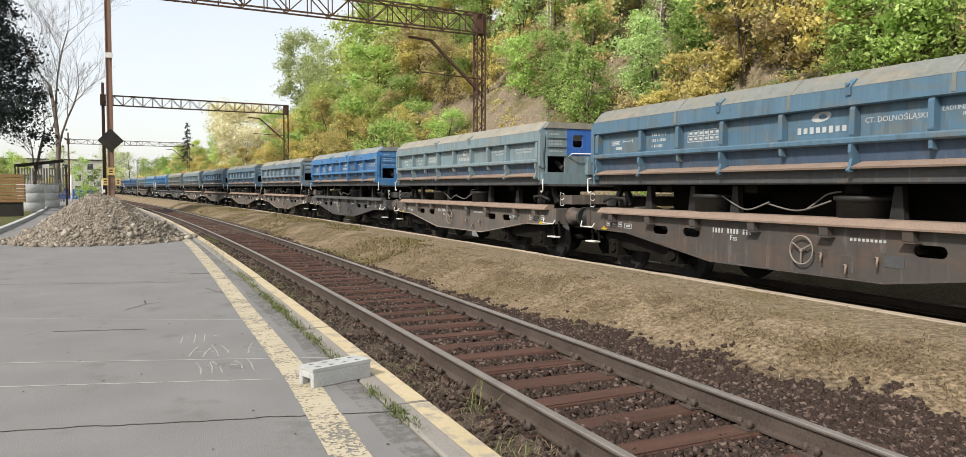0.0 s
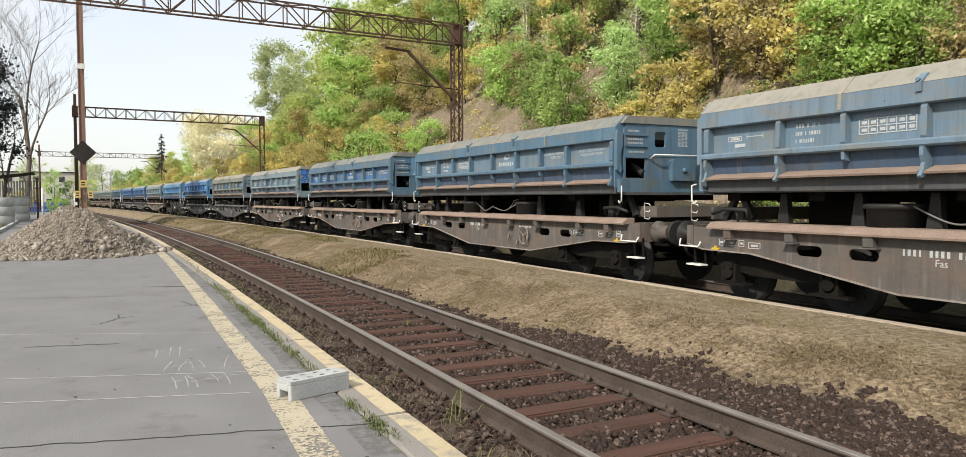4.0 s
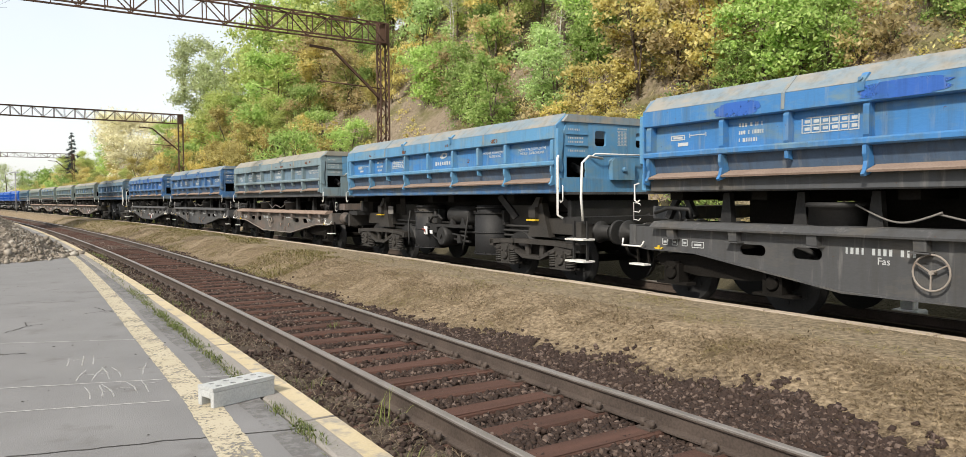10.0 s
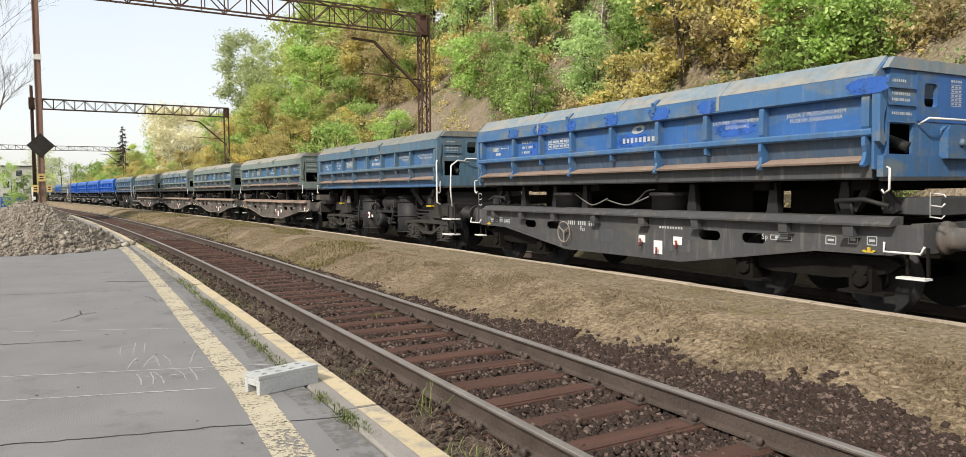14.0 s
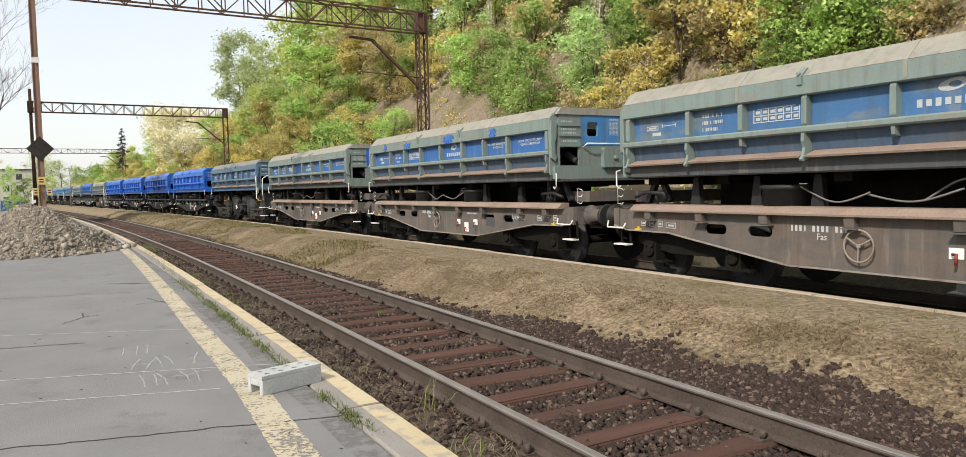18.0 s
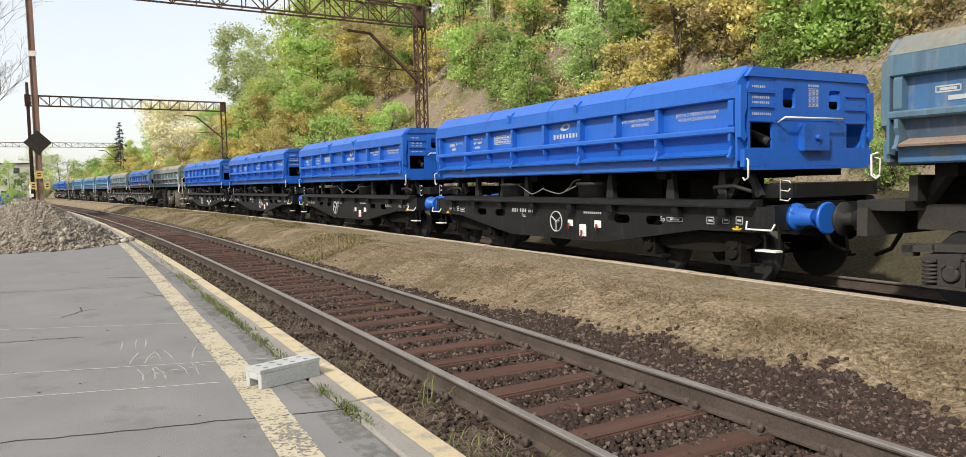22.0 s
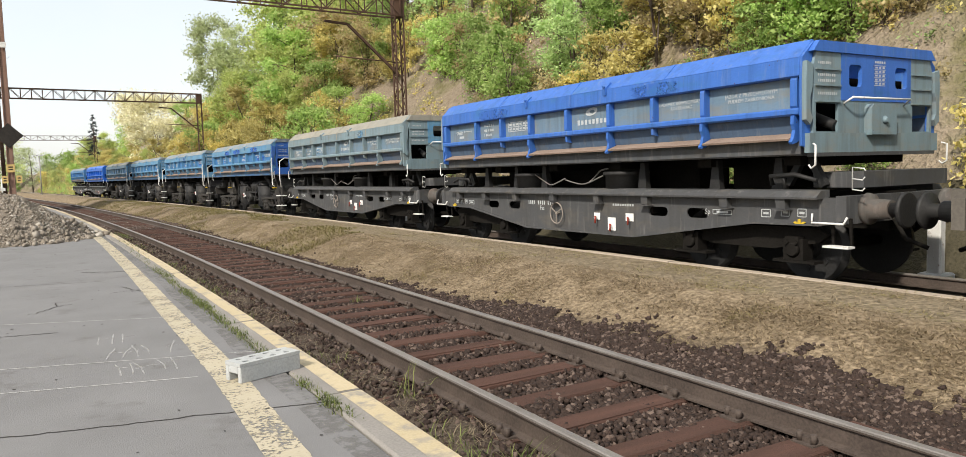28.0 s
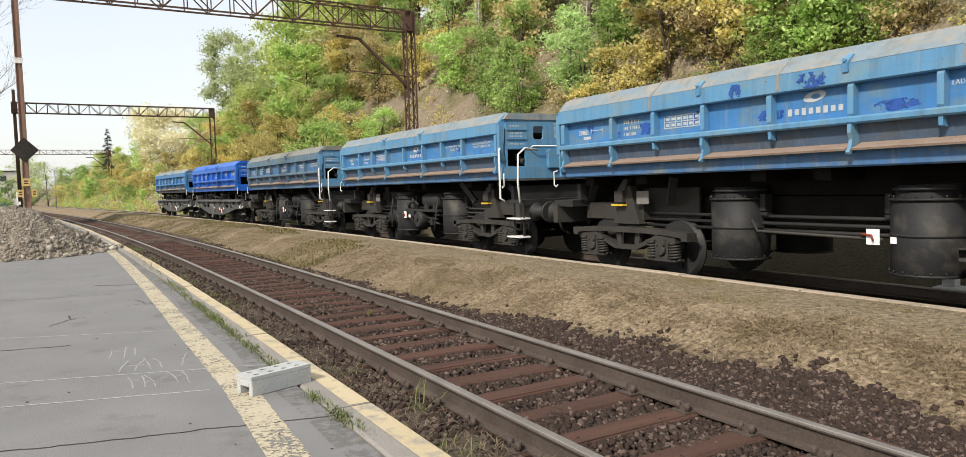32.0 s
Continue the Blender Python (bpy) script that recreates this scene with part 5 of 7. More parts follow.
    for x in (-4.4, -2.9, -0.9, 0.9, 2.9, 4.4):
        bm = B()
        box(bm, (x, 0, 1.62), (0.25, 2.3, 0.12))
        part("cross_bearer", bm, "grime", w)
    for x in (-1.9, 0.9):
        bm = B()
        rod(bm, [(x, -0.9, 1.2), (x, -0.9, 1.46), (x, -0.9, 1.47), (x, -0.9, 1.52), (x, -0.9, 1.53)], [0.36, 0.36, 0.40, 0.40, 0.36], 20)
        part("tipping_cylinder", bm, "grimemid", w)
    for x in (-3.55, -2.35, -1.35, 1.45, 3.0, 4.1):
        bm = B()
        prism(bm, [(x - 0.1, 1.24), (x + 0.1, 1.24), (x + 0.06, 1.66), (x - 0.04, 1.66)], -1.05, -0.95, "y")
        part("prop", bm, "grimemid", w)
    for x0, x1, z0, z1, sag in ((-1.55, -0.55, 1.5, 1.42, 0.16), (-0.6, 0.55, 1.4, 1.46, 0.12), (0.1, 0.7, 1.32, 1.58, -0.06)):
        bm = B()
        rod(bm, [(x0 + (x1 - x0) * t, -1.12 + 0.04 * math.sin(6 * t), z0 + (z1 - z0) * t - sag * math.sin(math.pi * t)) for t in [k / 14 for k in range(15)]], 0.013, 6)
        part("air_hose", bm, "hose", w, "pale grey rubber air hose")
    for e in (-1, 1):
        bm = B()
        box(bm, (e * 4.85, 0.1, 1.36), (0.7, 1.9, 0.2))
        part("end_deck", bm, "frame", w)
        bm = B()
        beam(bm, (e * 4.2, -0.95, 1.3), (e * 4.45, -0.95, 1.7), 0.09)
        beam(bm, (e * 4.75, -0.95, 1.28), (e * 4.5, -0.95, 1.7), 0.09)
        part("strut", bm, "grimemid", w)
        bm = B()
        rod(bm, [(e * 4.1, -1.15, 1.3), (e * 4.1, -1.2, 1.42), (e * 4.5, -1.22, 1.44), (e * 4.8, -1.2, 1.36)], 0.03)
        rod(bm, [(e * 4.3, -1.15, 1.22), (e * 4.3, -1.2, 1.44)], 0.02)
        part("valve_gear", bm, "grimemid", w)
        bm = B()
        rod(bm, [(e * 5.28, -1.2, 1.24), (e * 5.28, -1.2, 1.52), (e * 5.28 + 0.16, -1.22, 1.5), (e * 5.28 + 0.18, -1.22, 1.47)], 0.008)
        for z in (1.38, 1.25):
            rod(bm, [(e * 5.28, -1.2, z), (e * 5.28 + 0.14, -1.22, z - 0.015), (e * 5.28 + 0.17, -1.22, z + 0.02)], 0.008)
        part("hose_rest", bm, "white", w)
    ends(w, "frame", "frame")
    sets = bogie(w, -3.55, False, "grime")[1] + bogie(w, 3.55, False, "grime")[1]
    return w, sets


def wagon_b():
    """Dump wagon with tall tipping cylinders on open bogies."""
    w = new("dump_wagon")
    tub(w)
    marks(w)
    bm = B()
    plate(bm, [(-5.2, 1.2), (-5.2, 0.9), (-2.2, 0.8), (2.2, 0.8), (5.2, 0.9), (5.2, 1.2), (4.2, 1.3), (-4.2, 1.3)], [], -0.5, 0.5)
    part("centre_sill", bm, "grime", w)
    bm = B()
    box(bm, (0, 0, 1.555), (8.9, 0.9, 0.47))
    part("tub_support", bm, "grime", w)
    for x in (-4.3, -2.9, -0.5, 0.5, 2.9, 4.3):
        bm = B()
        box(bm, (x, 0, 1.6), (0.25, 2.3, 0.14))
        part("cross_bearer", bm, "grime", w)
    for sg in (-1, 1):
        for x in (-1.2, 1.62):
            cy = new("tipping_cylinder")
            cy.parent = w
            bm = B()
            rod(bm, [(x, sg * 0.72, 0.38), (x, sg * 0.72, 0.40), (x, sg * 0.72, 1.28), (x, sg * 0.72, 1.29), (x, sg * 0.72, 1.45)], [0.4, 0.42, 0.42, 0.37, 0.37], 28)
            part("barrel", bm, "barrel", cy, "dusty dark grey steel barrel")
            for z, r in ((0.86, 0.432), (1.28, 0.445), (1.40, 0.40), (0.40, 0.435)):
                bm = B()
                rod(bm, [(x, sg * 0.72, z - 0.015), (x, sg * 0.72, z + 0.015)], r, 28)
                part("hoop", bm, "barrel", cy)
            for z in (0.42, 1.30) if sg < 0 else ():
                bm = B()
                for k in range(18):
                    q = 2 * math.pi * k / 18
                    rod(bm, [(x + 0.435 * math.cos(q), sg * 0.72 + 0.435 * math.sin(q), z), (x + 0.435 * math.cos(q), sg * 0.72 + 0.435 * math.sin(q), z + 0.03)], 0.013, 5)
                part("bolt_ring", bm, "barrel", cy)
            for o in (-0.47, 0.47) if sg < 0 else ():
                bm = B()
                box(bm, (x + o, sg * 0.72, 1.22), (0.09, 0.16, 0.24))
                box(bm, (x + o, sg * 0.72, 1.06), (0.12, 0.12, 0.05))
                part("trunnion", bm, "grimemid", cy)
        for x in (-3.55, 3.55):
            bm = B()
            prism(bm, [(x - 0.35, 0.84), (x + 0.35, 0.84), (x + 0.22, 1.2), (x + 0.12, 1.5), (x - 0.12, 1.5), (x - 0.22, 1.2)], sg * 0.95, sg * 0.80, "y")
            part("side_bearer", bm, "gear", w)
            if sg > 0:
                continue
            bm = B()
            box(bm, (x - 0.12, sg * 1.0, 1.17), (0.3, 0.1, 0.035))
            part("bearer_lip", bm, "hookyel", w, "yellow painted bracket lip")
            bm = B()
            box(bm, (x - 0.1, sg * 0.99, 1.32), (0.22, 0.09, 0.2))
            prism(bm, [(x - 0.2, 1.42), (x + 0.02, 1.42), (x + 0.1, 1.62), (x - 0.02, 1.62)], sg * 0.98, sg * 0.9, "y")
            part("locking_arm", bm, "gear", w)
        for z in (0.82, 0.92, 1.02):
            bm = B()
            rod(bm, [(-4.3, sg * 0.72, z), (4.3, sg * 0.72, z)], 0.028)
            part("air_pipe", bm, "grimemid", w)
        for a, b in ((-4.75, -4.3), (4.75, 4.3), (-2.6, -2.3), (2.6, 2.3)):
            bm = B()
            beam(bm, (a, sg * 0.8, 1.2), (b, sg * 1.0, 1.65), 0.12)
            part("strut", bm, "grimemid", w)
    bm = B()
    rod(bm, [(-0.0, -0.8, 1.22), (0.06, -0.8, 1.22), (0.92, -0.8, 1.22), (0.98, -0.8, 1.22)], [0.14, 0.21, 0.21, 0.14], 20)
    part("air_tank", bm, "grimemid", w)
    bm = B()
    box(bm, (0.05, -1.0, 0.965), (2.1, 0.09, 0.07))
    for x in (-0.9, 0.25, 0.75):
        prism(bm, [(x - 0.1, 1.0), (x + 0.1, 1.0), (x + 0.03, 1.16), (x - 0.03, 1.16)], -1.0, -0.94, "y")
    part("equipment_rail", bm, "grimemid", w)
    bm = B()
    rod(bm, [(-0.05, -1.12, 0.72), (-0.05, -1.05, 0.72), (-0.05, -0.7, 0.72)], [0.2, 0.23, 0.23], 20)
    rod(bm, [(-0.05, -1.12, 0.72), (-0.05, -1.16, 0.72)], 0.05, 8)
    part("brake_cylinder", bm, "grimemid", w)
    bm = B()
    box(bm, (-0.55, -0.95, 0.86), (0.34, 0.2, 0.14))
    rod(bm, [(-0.8, -1.0, 1.05), (-0.6, -1.02, 1.18), (-0.35, -1.0, 1.2), (-0.2, -0.98, 1.1)], 0.03)
    rod(bm, [(-0.55, -0.98, 1.0), (-0.55, -0.98, 1.3)], 0.035)
    box(bm, (-0.4, -1.0, 1.08), (0.16, 0.12, 0.12))
    rod(bm, [(-0.75, -1.04, 0.8), (-0.4, -1.06, 0.66), (-0.2, -1.05, 0.62)], 0.016)
    part("brake_valve", bm, "grimemid", w)
    bm = B()
    rod(bm, [(0.3, -1.0, 0.78), (0.95, -1.0, 0.74)], 0.022)
    rod(bm, [(0.3, -0.95, 0.66), (1.0, -0.95, 0.62)], 0.03)
    box(bm, (0.62, -0.98, 0.68), (0.14, 0.1, 0.2))
    part("brake_rod", bm, "grimemid", w)
    for x in (-1.75, 1.1):
        bm = B()
        rod(bm, [(x, -1.05, 1.3), (x, -1.1, 1.0), (x + (0.05 if x < 0 else -0.05), -1.12, 0.7), (x + (0.1 if x < 0 else -0.1), -1.15, 0.45)], 0.022)
        part("cylinder_pipe", bm, "grimemid", w)
    bm = B()
    box(bm, (-0.86, -1.09, 0.83), (0.17, 0.01, 0.19))
    lp = part("lever_plate", bm, "plate", w, "white plate behind a brake lever")
    bm = B()
    rod(bm, [(-1.0, -1.11, 0.86), (-0.86, -1.12, 0.85), (-0.84, -1.12, 0.78)], 0.014)
    part("lever", bm, "leverred", lp)
    bm = B()
    box(bm, (-0.58, -1.09, 0.8), (0.12, 0.01, 0.08))
    part("lever_plate", bm, "plate", w)
    bm = B()
    box(bm, (-3.1, -0.955, 1.3), (0.3, 0.012, 0.22))
    part("data_plate", bm, "hose", w, "grey riveted plate")
    for e in (-1, 1):
        bm = B()
        box(bm, (e * 4.0, -0.6, 1.06), (1.6, 0.5, 0.3))
        box(bm, (e * 2.75, -0.62, 1.2), (1.3, 0.06, 0.5))
        part("frame_plate", bm, "gear", w)
    for e in (-1, 1):
        bm = B()
        box(bm, (e * 5.0, 0, 1.2), (0.6, 2.5, 0.12))
        box(bm, (e * 4.7, 0, 1.4), (0.1, 2.2, 0.3))
        part("end_deck", bm, "grimemid", w)
        if e < 0:
            continue
        for z in (0.88, 0.5):
            bm = B()
            box(bm, (e * 5.25, -1.32, z), (0.5, 0.26, 0.03))
            part("step_tread", bm, "white", w, "white edged step tread")
        for o in (-0.18, 0.18):
            bm = B()
            beam(bm, (e * 5.25 + o, -1.3, 1.2), (e * 5.25 + o, -1.3, 0.5), 0.035)
            part("step_hanger", bm, "grimemid", w)
        bm = B()
        rod(bm, [(e * 4.88, -1.5, 2.35), (e * 4.9, -1.53, 2.3), (e * 4.9, -1.53, 1.3), (e * 4.95, -1.45, 1.24)], 0.022)
        part("handrail", bm, "white", w, "white tubular handrail")
        bm = B()
        rod(bm, [(e * 5.2, -0.75, 2.3), (e * 5.3, -1.15, 2.33), (e * 5.36, -1.36, 2.2), (e * 5.36, -1.38, 1.6), (e * 5.36, -1.34, 1.2)], 0.022)
        part("handrail", bm, "white", w, "white bent handrail beside the steps")
    ends(w, "gear", "grimemid")
    sets = bogie(w, -3.3, True, "grimemid")[1] + bogie(w, 3.65, True, "grimemid")[1]
    return w, sets


# front to back: kind, framing paint, panel paint, frame paint, end paint, label
LIVERY = [
    ("a", "teal", "teal", "framebrown", "teal", "teal", "grey-blue dump wagon with a rusty brown fish-bellied frame"),
    ("a", "sage", "sage", "frame", "sage", "patchold", "pale grey-teal dump wagon with a blue patch on its end"),
    ("a", "blue", "panel", "framedark", "blue", "blue", "weathered mid-blue dump wagon with rust spots and a dark frame"),
    ("a", "greyblue", "greyblue", "frame", "greyblue", "blue", "blue-grey dump wagon with a blue end door"),
    ("a", "teal", "greyblue", "frame", "teal", "teal", "faded blue-teal dump wagon with a brown frame"),
    ("a", "teal", "panel", "frame", "teal", "light", "grey-blue dump wagon with blue side panels"),
    ("a", "sage", "greyblue", "frame", "sage", "greyblue", "pale grey-blue dump wagon with a bright blue patch on its end"),
    ("a", "olive", "panel", "framedark", "greyblue", "light", "olive grey dump wagon with dusty blue panels"),
    ("a", "blue", "blue", "framedark", "light", "light", "blue dump wagon with a lighter blue end wall"),
    ("b", "light", "blue", "", "light", "light", "light blue dump wagon with tall tipping cylinders on open bogies"),
    ("a", "sage", "greyblue", "frame", "sage", "light", "grey-teal dump wagon with rust rings and a rusty frame"),
    ("a", "panel", "panel", "framedark", "panel", "blue", "mid-blue dump wagon with a dark grey frame"),
    ("a", "panel", "deep", "framedark", "panel", "deep", "blue dump wagon with darker repainted patches"),
    ("b", "teal", "panel", "", "teal", "teal", "grey-blue dump wagon with tall tipping cylinders"),
    ("a", "grey", "panel", "frame", "grey", "grey", "grey-green dump wagon with dusty blue panels"),
    ("a", "grey", "panel", "frame", "grey", "panel", "dusty grey-green dump wagon with blue panels"),
    ("a", "grey", "deep", "frame", "grey", "blue", "grey-green dump wagon with blue recessed panels and bright dabs"),
    ("a", "grey", "deep", "frame", "grey", "patchold", "grey-green dump wagon with blue panels and a bright blue end door"),
    ("b", "teal", "panel", "", "teal", "teal", "dull blue dump wagon with tall tipping cylinders and a brown hood"),
    ("a", "bright", "bright", "frameblack", "bright", "bright", "freshly painted bright blue dump wagon on a black frame"),
    ("a", "bright", "bright", "frameblack", "bright", "bright", "freshly painted bright blue dump wagon on a black frame"),
    ("a", "bright", "bright", "frameblack", "bright", "bright", "freshly painted bright blue dump wagon on a black frame"),
    ("a", "bright", "bright", "frameblack", "bright", "bright", "freshly painted bright blue dump wagon on a black frame"),
    ("b", "grey", "greyblue", "", "grey", "light", "grey-green dump wagon with blue patches and tall cylinders"),
    ("a", "patchold", "greyblue", "framedark", "sage", "patchold", "blue and grey patched dump wagon with a brown frame"),
    ("a", "sage", "greyblue", "framedark", "sage", "light", "pale grey-teal dump wagon with a dark grey frame"),
    ("b", "light", "blue", "", "patchold", "patchold", "blue dump wagon with tall tipping cylinders and white rails"),
    ("b", "light", "blue", "", "light", "light", "light blue dump wagon with dark blue patches and tall cylinders"),
    ("b", "light", "blue", "", "light", "light", "light blue dump wagon with tall cylinders on open bogies"),
    ("b", "teal", "panel", "", "light", "light", "faded blue dump wagon with tall cylinders on open bogies"),
    ("a", "bright", "bright", "framedark", "bright", "bright", "bright blue dump wagon on a dark grey frame"),
    ("a", "blue", "blue", "framedark", "blue", "blue", "blue dump wagon at the tail of the train"),
]
M["hoodteal"] = paint("dusty_teal_hood", (0.15, 0.165, 0.155), (0.22, 0.2, 0.165), 0.55, 0.9)
M["patchold"] = paint("patched_blue_door_paint", (0.025, 0.11, 0.4), (0.03, 0.13, 0.36), 0.3)
M["deep"] = paint("blue_recess_paint", (0.02, 0.1, 0.3), (0.09, 0.15, 0.22), 0.4)
BARE_PLATES = (0, 1, 2, 3, 4, 5, 7, 10, 11)
PITCH = 11.58
first = {"a": wagon_a(), "b": wagon_b()}
SETS = {"a": [first["a"][1]], "b": [first["b"][1]]}
WAGONS = []


def repaint(w, frame_paint, panel_paint, under, end_paint, door_paint, bare):
    """Gives the parts of one wagon their own paints."""
    swap = {"hood_top": "hood", "hood_band": frame_paint, "mid_rail": frame_paint, "rib": frame_paint, "bracket": frame_paint, "stiffener": frame_paint, "lug": frame_paint,
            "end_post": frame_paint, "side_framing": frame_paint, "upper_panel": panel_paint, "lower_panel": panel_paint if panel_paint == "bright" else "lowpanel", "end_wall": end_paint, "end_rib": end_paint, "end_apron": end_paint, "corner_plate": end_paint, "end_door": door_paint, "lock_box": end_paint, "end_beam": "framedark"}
    if not under:
        swap["sill"] = "panel"
    if panel_paint == "bright":
        swap["sill"] = swap["end_beam"] = "bright"
    swap["lever"] = "rust" if bare else "leverred"
    swap["lever_plate"] = (under or "grimemid") if bare else "plate"
    if under:
        swap.update({"side_beam": under, "belly_flange": "flange" if under == "frame" else under, "stake_pocket": under, "end_deck": under, "headstock": under})
    if under == "frameblack":
        swap.update({"beam_flange": under, "casing": "bright", "buffer_plate": "bright", "ledge": "bright"})
    if under == "framedark":
        swap["beam_flange"] = "framedark"
    swap["hood_top"] = {"bright": "bright", "blue": "hoodblue", "light": "hoodblue", "panel": "hoodblue", "patchold": "patchold"}.get(frame_paint, "hood")
    if frame_paint == "teal":
        swap["hood_top"] = "hoodteal"
    swap["end_rim"] = swap["seam_strip"] = swap["hood_top"]
    swap["brake_wheel"] = "letter" if under == "frameblack" else "flange"
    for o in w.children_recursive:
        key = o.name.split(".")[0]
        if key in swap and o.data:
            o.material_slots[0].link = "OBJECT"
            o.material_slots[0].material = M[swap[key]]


used = set()
for i, (kind, fr, pa, un, en, do, lab) in enumerate(LIVERY):
    if kind in used:
        w = copy_thing(first[kind][0], Matrix())
        SETS[kind].append([o for o in w.children_recursive if o.name.startswith("wheelset")])
    else:
        w = first[kind][0]
        used.add(kind)
    tagged(w, lab, "dump wagon", "wagons of the freight train")
    repaint(w, fr, pa, un, en, do, i in BARE_PLATES)
    WAGONS.append(w)

# the handbrake wheel sits elsewhere on some wagons
for i, x in ((0, 0.27), (3, 0.3), (4, 1.3), (5, 1.3), (6, 1.33), (7, 0.9), (11, -1.74), (12, -1.6), (14, -1.8), (19, 0.19), (20, -1.2), (21, 0.52)):
    for o in WAGONS[i].children:
        if o.name.startswith("brake_wheel"):
            o.location.x += x + 0.54
# one wagon has only a long brake rod between its cylinders
for o in list(WAGONS[27].children):
    key = o.name.split(".")[0]
    if key in ("air_tank", "brake_cylinder", "brake_valve", "equipment_rail", "brake_rod", "cylinder_pipe"):
        bpy.data.objects.remove(o)
    elif key == "lever_plate":
        o.location.x += 2.0
bm = B()
rod(bm, [(-0.72, -1.02, 0.98), (-0.6, -1.06, 0.83), (1.25, -1.06, 0.8)], 0.022)
part("brake_rod", bm, "gear", WAGONS[27])
# one wagon's running gear is coated in pale dust
for o in WAGONS[23].children_recursive:
    if o.data and o.name.split(".")[0] in ("barrel", "hoop", "side_frame", "axle_box", "spring", "wheel", "side_bearer", "air_tank", "brake_cylinder", "equipment_rail", "end_deck", "frame_plate", "strut", "headstock"):
        o.material_slots[0].link = "OBJECT"
        o.material_slots[0].material = M["dusty"]
# darker repainted squares on side beams
for i, x0, x1, z0, z1 in ((11, -1.39, -0.97, 0.62, 0.84), (11, -0.48, 0.06, 0.54, 0.79), (11, 2.3, 2.9, 1.16, 1.2), (12, -0.6, -0.2, 0.66, 0.88), (12, 1.2, 1.7, 0.6, 0.8), (0, 1.45, 1.75, 0.66, 0.8), (16, 1.9, 2.3, 0.7, 0.9), (14, 0.2, 0.6, 0.62, 0.84)):
    bm = B()
    box(bm, ((x0 + x1) / 2, -1.2885 if z0 < 1.1 else -1.415, (z0 + z1) / 2), (x1 - x0, 0.004, z1 - z0))
    part("paint_patch", bm, "sillgrey", WAGONS[i], "dark repainted square on the side beam")


def ragged(m, scale, thr, soft):
    """Lets sprayed or brushed paint thin out in ragged flecks."""
    nt = m.node_tree
    tc = nt.nodes.new("ShaderNodeTexCoord")
    n = nt.nodes.new("ShaderNodeTexNoise")
    n.inputs["Scale"].default_value, n.inputs["Detail"].default_value, n.inputs["Roughness"].default_value = scale, 6.0, 0.6
    q = nt.nodes.new("ShaderNodeMapRange")
    q.inputs[1].default_value, q.inputs[2].default_value, q.inputs[4].default_value = thr, thr + soft, 0.9
    nt.links.new(tc.outputs["Object"], n.inputs[0]), nt.links.new(n.outputs[0], q.inputs[0]), nt.links.new(q.outputs[0], nt.nodes["Principled BSDF"].inputs["Alpha"])
    return m


ragged(M["patchblue"], 5.0, 0.4, 0.16)
ragged(M["patchdark"], 7.0, 0.44, 0.1)
ragged(M["rustspot"], 16.0, 0.46, 0.05)
M["patchlight"] = ragged(paint("brushed_light_blue_paint", (0.07, 0.21, 0.37), (0.13, 0.24, 0.32), 0.5), 5.0, 0.38, 0.16)
M["patchmid"] = ragged(paint("brushed_mid_blue_paint", (0.02, 0.1, 0.4), (0.03, 0.13, 0.36), 0.3), 5.0, 0.36, 0.14)
